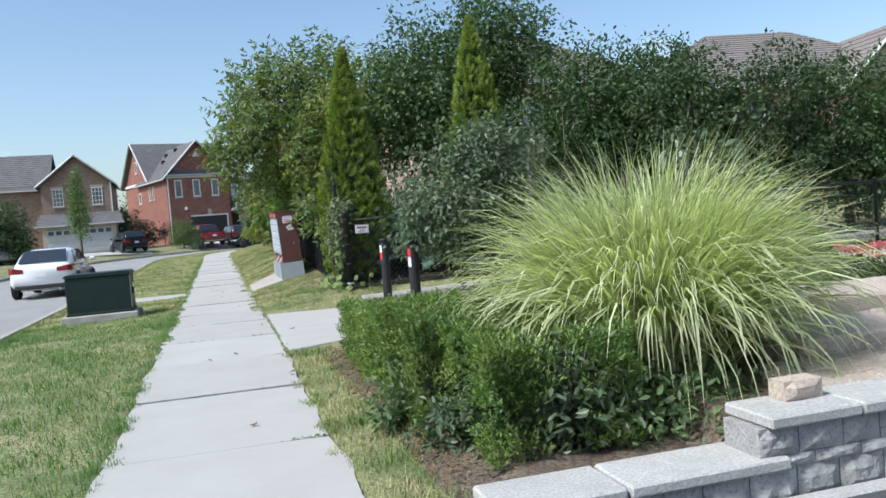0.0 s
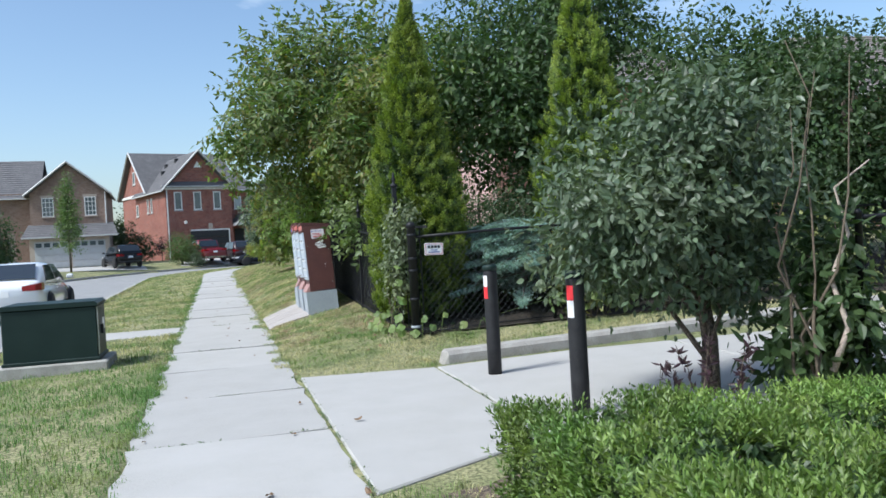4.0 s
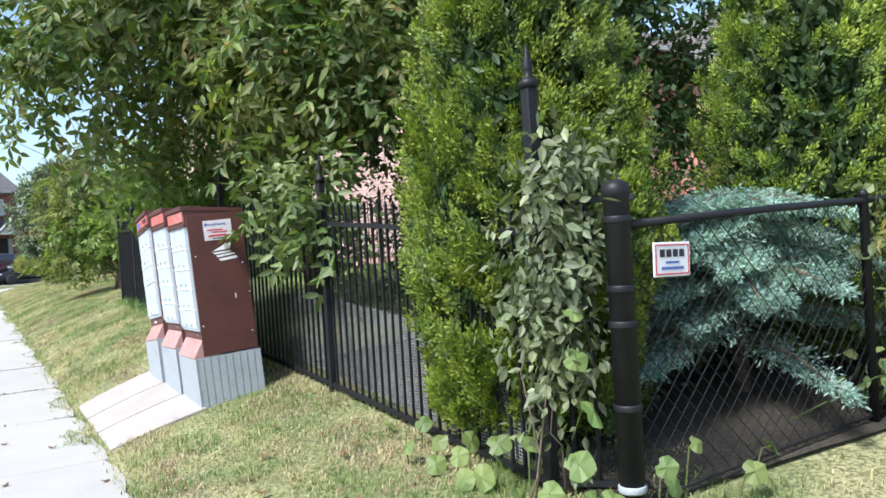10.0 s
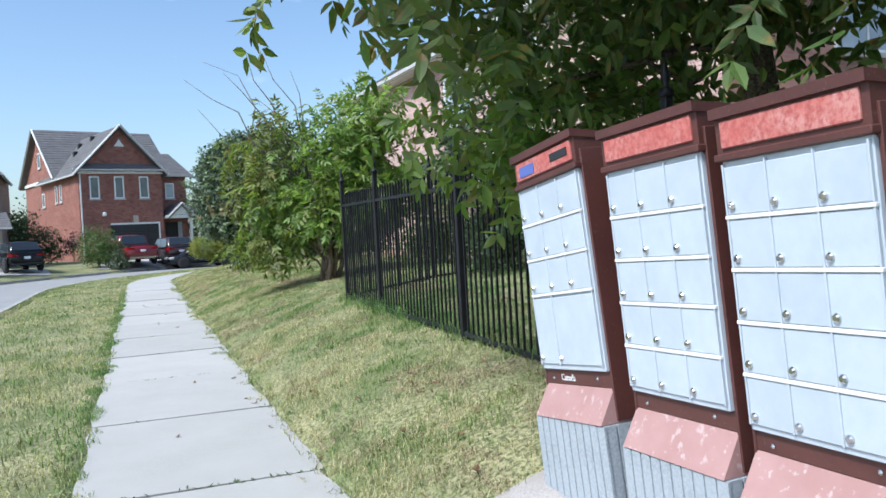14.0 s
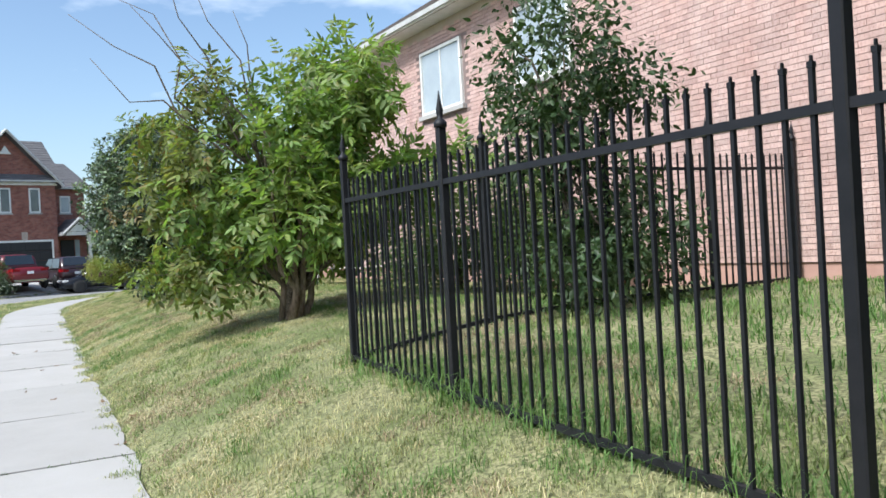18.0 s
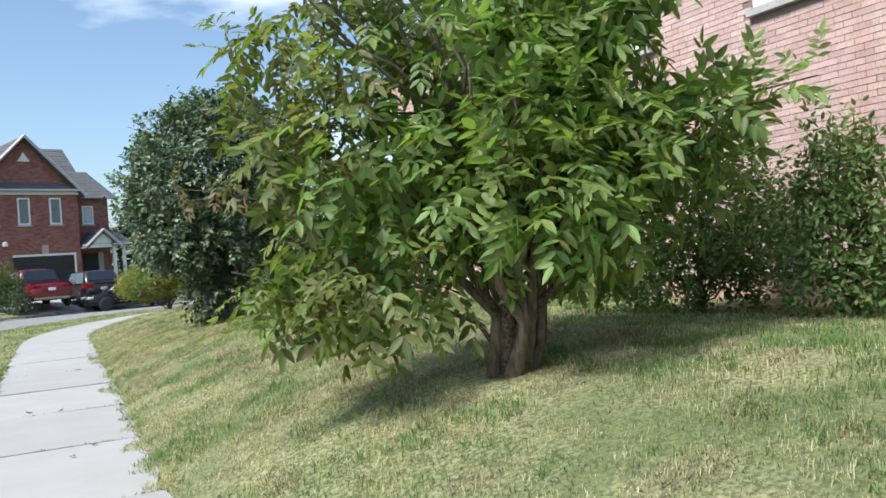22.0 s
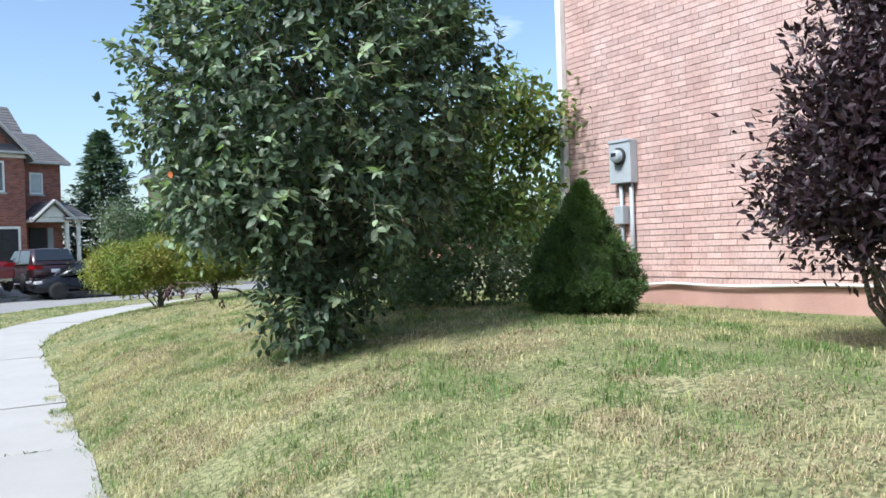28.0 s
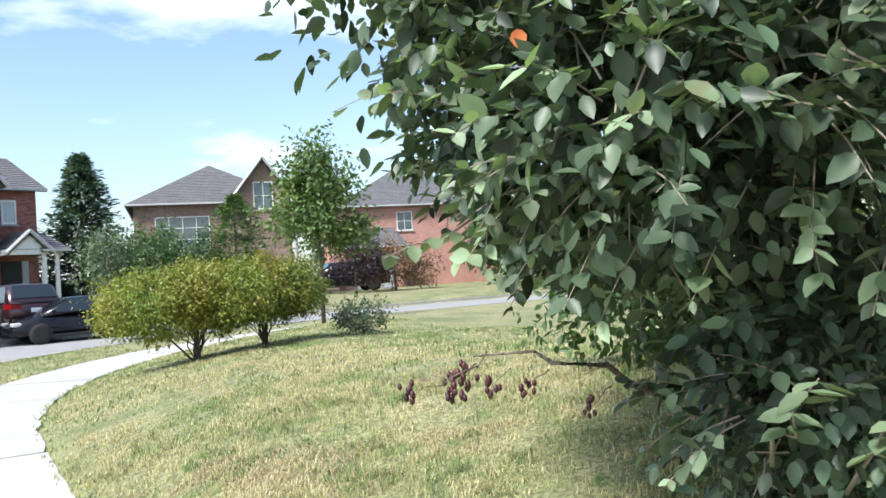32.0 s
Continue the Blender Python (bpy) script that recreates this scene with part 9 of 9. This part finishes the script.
for x in np.arange(2.5, 7.0, 0.2):
    if rj.random() < 0.8:
        spots.append((x, 14.36 + 0.11 * (x - 2.36), 0.06, 0.02))
weeds("joint_weeds", spots, 0.035, 16, 215, "small green weeds growing in the concrete joints")

# dry leaves lying about
rl = np.random.default_rng(216)
lm = bpy.data.meshes.new("dry_leaf")
bm = bmesh.new()
ring = [bm.verts.new((math.cos(2 * math.pi * k / 8) * 0.5, math.sin(2 * math.pi * k / 8) * 0.28, 0.12 * math.cos(2 * math.pi * k / 4))) for k in range(8)]
mid = bm.verts.new((0, 0, -0.02))
for k in range(8):
    bm.faces.new((mid, ring[k], ring[(k + 1) % 8]))
bm.to_mesh(lm)
bm.free()
lm.materials.append(L["dry"])
for k in range(130):
    y = rl.uniform(6, 40) if k < 60 else rl.uniform(16.5, 25)
    x = rl.choice([rl.uniform(-0.8, 0.65), rl.uniform(0.8, 2.2), rl.uniform(0.5, 0.72)]) if k < 60 else rl.uniform(0.85, 2.3)
    if 20.1 < y < 22.5 and x > 0.72:
        continue
    ob = new("fallen_leaf", lm)
    s = rl.uniform(0.04, 0.085)
    ob.matrix_world = pose(x, y, ground(x, y) + (0.028 if x < 0.72 else 0.05), rl.uniform(-15, 15), rl.uniform(-15, 15), rl.uniform(0, 360)) @ Matrix.Diagonal((s, s, s, 1))
    tagged(ob, "curled dry brown leaf lying on the sidewalk" if x < 0.72 else "curled dry brown leaf lying on the grass", "leaf", "fallen leaves")

# ---- far plants ----
def conifer(at, height, width, n, mat, seed, label):
    rng = np.random.default_rng(seed)
    t = tree("spruce_tree", at, label, "conifer")
    trunk(t, [(0, 0, -0.2), (0, 0, height * 0.6), (0, 0, height * 0.97)], [height * 0.02, height * 0.012, 0.01])
    f = rng.random(n) ** 1.2
    tier = np.abs(np.sin(f * height * 3.2)) * 0.35 + 0.65
    a = rng.random(n) * 2 * math.pi
    r = width / 2 * (1 - f) ** 0.65 * tier * (0.8 + 0.25 * np.sin(a * 7 + f * 25)) * (1 + 0.28 * np.sin(a * 2 + f * 9 + seed) * np.sin(f * 17 + a * 3)) * rng.random(n) ** 0.35
    p = np.stack([np.cos(a) * r, np.sin(a) * r, 0.06 * height + f * 0.94 * height], axis=1)
    d = np.stack([np.cos(a), np.sin(a), np.full(n, 0.1)], axis=1) + rng.normal(size=(n, 3)) * 0.3
    ln = rng.uniform(0.2, 0.42, n) * height / 7
    ob = leafage("needle_mass", p, d, np.tile([0, 0, 1.0], (n, 1)) + rng.normal(size=(n, 3)) * 0.4, ln, ln * 0.35, mat, t, plain=True)
    ob["kind"] = "stuff"
    return t


conifer((6.6, 97.0), 9.6, 7.0, 12000, L["blue_far"], 301, "tall bluish conifer beside the red brick house")
conifer((11.0, 79.0), 5.2, 6.2, 7000, L["spruce"], 302, "broad green conifer in a far front garden")
broad_tree("far_tree", (8.0, 82.0), "rounded green tree in a far garden", [(0, 0, -0.2), (0, 0, 1.0), (0, 0, 2.2)], [0.12, 0.1, 0.05], [(0, 0, 2.4, 1.8, 1.6, 1.7), (-1.6, 0.4, 1.6, 1.5, 1.3, 1.3), (1.5, 0, 1.4, 1.3, 1.2, 1.2)], 5000, 0.2, L["ash_dark"], 303, compound=False, n_limbs=5, plain=True)
for k, (x, y, h) in enumerate(((5.6, 80.5, 4.2), (7.4, 79.6, 4.0), (9.4, 78.5, 3.4))):
    broad_tree("far_tree", (x, y), "soft green leafy tree in a far garden", [(0, 0, -0.2), (0, 0, 1.0), (0, 0, h * 0.6)], [0.1, 0.08, 0.04], [(0, 0, h * 0.55, h * 0.32, h * 0.3, h * 0.42), (h * 0.2, 0, h * 0.35, h * 0.25, h * 0.25, h * 0.3)], 4200, 0.16, L["ash_dark"] if k else L["lilac"], 315 + k, compound=False, n_limbs=5, plain=True)
broad_tree("far_tree", (7.9, 91.0), "green leafy tree beside the porch", [(0, 0, -0.2), (0, 0, 1.0), (0, 0, 2.2)], [0.12, 0.1, 0.05], [(0, 0, 2.0, 1.5, 1.4, 1.8), (0.8, 0.4, 1.2, 1.2, 1.3, 1.2)], 3600, 0.2, L["far"], 304, compound=False, n_limbs=5, plain=True)
broad_tree("red_maple", (19.5, 84.5), "small dark red leafy tree in a far garden", [(0, 0, -0.2), (0, 0, 0.8), (0, 0, 1.6)], [0.08, 0.06, 0.03], [(0, 0, 2.2, 1.7, 1.4, 1.4), (1.4, 0, 1.6, 1.2, 1.2, 1.1)], 3600, 0.17, L["purple"], 305, compound=False, n_limbs=5, plain=True)
broad_tree("red_maple", (22.3, 85.0), "dark red leafy shrub in a far garden", [(0, 0, -0.2), (0, 0, 0.8), (0, 0, 1.6)], [0.08, 0.06, 0.03], [(0, 0, 1.7, 1.8, 1.4, 1.6), (1.6, 0, 1.2, 1.4, 1.2, 1.1), (-1.2, 0, 0.9, 1.0, 1.0, 0.9)], 3600, 0.17, L["dry"], 312, compound=False, n_limbs=5, plain=True)
broad_tree("columnar_tree", (-9.85, 66.0), "slender columnar street tree before the brown brick house", [(0, 0, -0.2), (0, 0, 1.6), (0, 0, 4.8)], [0.08, 0.06, 0.02],
    [(0, 0, 2.6, 0.75, 0.75, 1.2), (0, 0, 3.9, 0.7, 0.7, 1.3), (0, 0, 5.3, 0.45, 0.45, 1.2)], 4500, 0.15, L["maple"], 306, compound=False, n_limbs=6, plain=True, droop=-0.3)
broad_tree("far_tree", (-14.0, 60.0), "dark rounded tree at a far driveway", [(0, 0, -0.2), (0, 0, 1.2), (0, 0, 2.6)], [0.12, 0.1, 0.05], [(0, 0, 2.7, 1.7, 1.6, 1.7), (-1.5, 0.4, 2.0, 1.5, 1.3, 1.5), (1.0, 0, 1.6, 1.0, 1.0, 1.2), (-1.8, 0, 0.9, 1.6, 1.3, 1.0), (0.6, 0.3, 0.7, 1.2, 1.0, 0.8)], 11000, 0.2, L["far"], 307, compound=False, n_limbs=5, plain=True)
broad_tree("far_shrub", (-2.75, 71.9), "large rounded green shrub before the red brick house", [(0, 0, -0.2), (0, 0, 0.4), (0, 0, 0.8)], [0.06, 0.05, 0.03], [(0, 0, 1.3, 1.2, 1.1, 1.25), (0.4, 0.1, 0.9, 1.1, 1.0, 0.8)], 4600, 0.13, L["maple"], 308, compound=False, n_limbs=5, plain=True, category="shrub", droop=-0.3, lump=0.12)
broad_tree("far_shrub", (-1.55, 70.9), "small rounded dark shrub beside the driveway", [(0, 0, -0.1), (0, 0, 0.2), (0, 0, 0.4)], [0.04, 0.03, 0.02], [(0, 0, 0.55, 0.65, 0.6, 0.6)], 1500, 0.11, L["lilac"], 309, compound=False, n_limbs=4, plain=True, category="shrub", lump=0.1)
broad_tree("far_shrub", (-7.6, 82.5), "dark overgrown shrub between the two houses", [(0, 0, -0.2), (0, 0, 0.8), (0, 0, 1.6)], [0.1, 0.08, 0.04], [(0, 0, 1.7, 1.5, 1.5, 1.7), (-1.0, 0.4, 2.2, 1.2, 1.3, 1.6), (1.3, 0, 1.2, 0.9, 1.0, 1.2)], 4500, 0.2, L["far"], 310, compound=False, n_limbs=4, plain=True, category="shrub")
broad_tree("far_shrub", (-4.9, 83.5), "small reddish shrub at the red brick house corner", [(0, 0, -0.2), (0, 0, 0.8), (0, 0, 1.2)], [0.04, 0.03, 0.02], [(0, 0, 1.4, 0.9, 0.9, 1.0)], 700, 0.15, L["purple"], 311, compound=False, n_limbs=6, plain=True, category="shrub", inner=0.2)
for k, (x, y, h) in enumerate(((-30, 95, 6), (-22, 102, 7), (30, 110, 7), (40, 104, 8), (50, 95, 8), (-38, 82, 7), (24, 66, 6), (32, 74, 7), (16, 112, 8), (2, 112, 8), (-9, 110, 7), (26, 47, 7), (30, 84, 5), (35, 90, 6), (28, 78, 4), (40, 82, 7), (46, 72, 7), (30, 38, 7), (-32, 60, 7), (-26, 40, 7), (-24, 22, 6), (-26, 4, 6), (30, 22, 6), (28, 8, 6), (8, -22, 7), (-8, -24, 7))):
    broad_tree("far_tree", (x, y), "distant rounded green tree", [(0, 0, -0.2), (0, 0, h * 0.3), (0, 0, h * 0.6)], [0.2, 0.16, 0.06], [(0, 0, h * 0.6, h * 0.36, h * 0.36, h * 0.38), (h * 0.2, 0, h * 0.4, h * 0.3, h * 0.3, h * 0.25), (-h * 0.25, 0, h * 0.45, h * 0.28, h * 0.3, h * 0.25)], 2600, 0.4, L["far"], 320 + k, compound=False, n_limbs=4, plain=True)

# dark thicket behind the chain-link fence
# the last three, low, are added to darken the shaded hollow below the spruce
for k, (x, y, w, h) in enumerate(((3.6, 19.0, 0.8, 1.6), (4.7, 19.2, 0.9, 2.0), (6.4, 18.9, 0.9, 1.9), (7.6, 18.7, 0.9, 2.2), (8.9, 18.4, 0.9, 2.0), (10.3, 18.2, 0.9, 2.3), (4.2, 21.0, 1.0, 2.2), (5.8, 20.8, 1.0, 2.4), (3.4, 17.9, 0.45, 0.7), (5.2, 18.1, 0.7, 1.1), (3.9, 18.2, 0.7, 1.2))):
    broad_tree("thicket_shrub", (x, y), "dense dark green shrub in the thicket behind the fence", [(0, 0, -0.1), (0, 0, 0.5), (0, 0, h * 0.6)], [0.05, 0.04, 0.02],
        [(0, 0, h * 0.55, w, w * 0.8, h * 0.5), (0.2, -0.2, h * 0.3, w, w * 0.8, h * 0.32)], 6500, 0.06, L["far"], 350 + k, compound=False, n_limbs=5, category="shrub", limb_r=0.02, inner=0.3, plain=True, clump=(14, 0.12))
# growth round the lilac's foot: dark shrub, whips, withered flower stalks
broad_tree("garden_shrub", (4.85, 10.75), "dark green leafy shrub at the foot of the lilac", [(0, 0, -0.1), (0, 0, 0.4), (0, 0, 0.9)], [0.05, 0.04, 0.02],
    [(-0.1, 0, 0.7, 0.4, 0.4, 0.7), (0.1, 0, 0.35, 0.5, 0.4, 0.35), (-0.35, 0.2, 0.35, 0.35, 0.4, 0.35), (-0.05, 0, 1.3, 0.35, 0.35, 0.4)], 1600, 0.14, L["far"], 370, compound=False, n_limbs=10, category="shrub", limb_r=0.015, inner=0.3)
rwh = np.random.default_rng(371)
whips = tree("sapling_whips", (4.3, 10.5), "tall bare pale whips of a young tree", "sapling")
for e in ((-0.1, 0, 2.9), (0.25, 0.1, 2.7), (0.5, 0, 2.8), (0.0, 0.1, 2.4)):
    limbs(whips, rwh, (e[0] * 0.3, 0, -0.05), [e], 0.016, M["twig"], "stem", sag=0.0, sides=5)
limbs(whips, rwh, (0.2, 0, 0.3), [(0.55, -0.1, 1.95)], 0.03, M["sand_stone"], "stub", sag=0.0, sides=6)
stalks = tree("withered_flower", (3.3, 10.35), "withered dark brown flower stalks beside the path", "flower")
for k in range(7):
    x, y, h = rwh.uniform(-0.25, 0.35), rwh.uniform(-0.2, 0.2), rwh.uniform(0.5, 0.85)
    lean = rwh.uniform(-0.25, 0.25)
    limbs(stalks, rwh, (x, y, -0.02), [(x + lean, y, h)], 0.007, M["twig"], "stalk", sag=0.02, sides=4)
    m = 26
    f = rwh.uniform(0.35, 1.0, m)
    pp = np.stack([x + lean * f, np.full(m, y), h * f], axis=1)
    leafage("seed_head", pp, rwh.normal(size=(m, 3)) + np.array([0, 0, 0.8]), rwh.normal(size=(m, 3)), np.full(m, 0.085), np.full(m, 0.026), L["purple"], stalks)
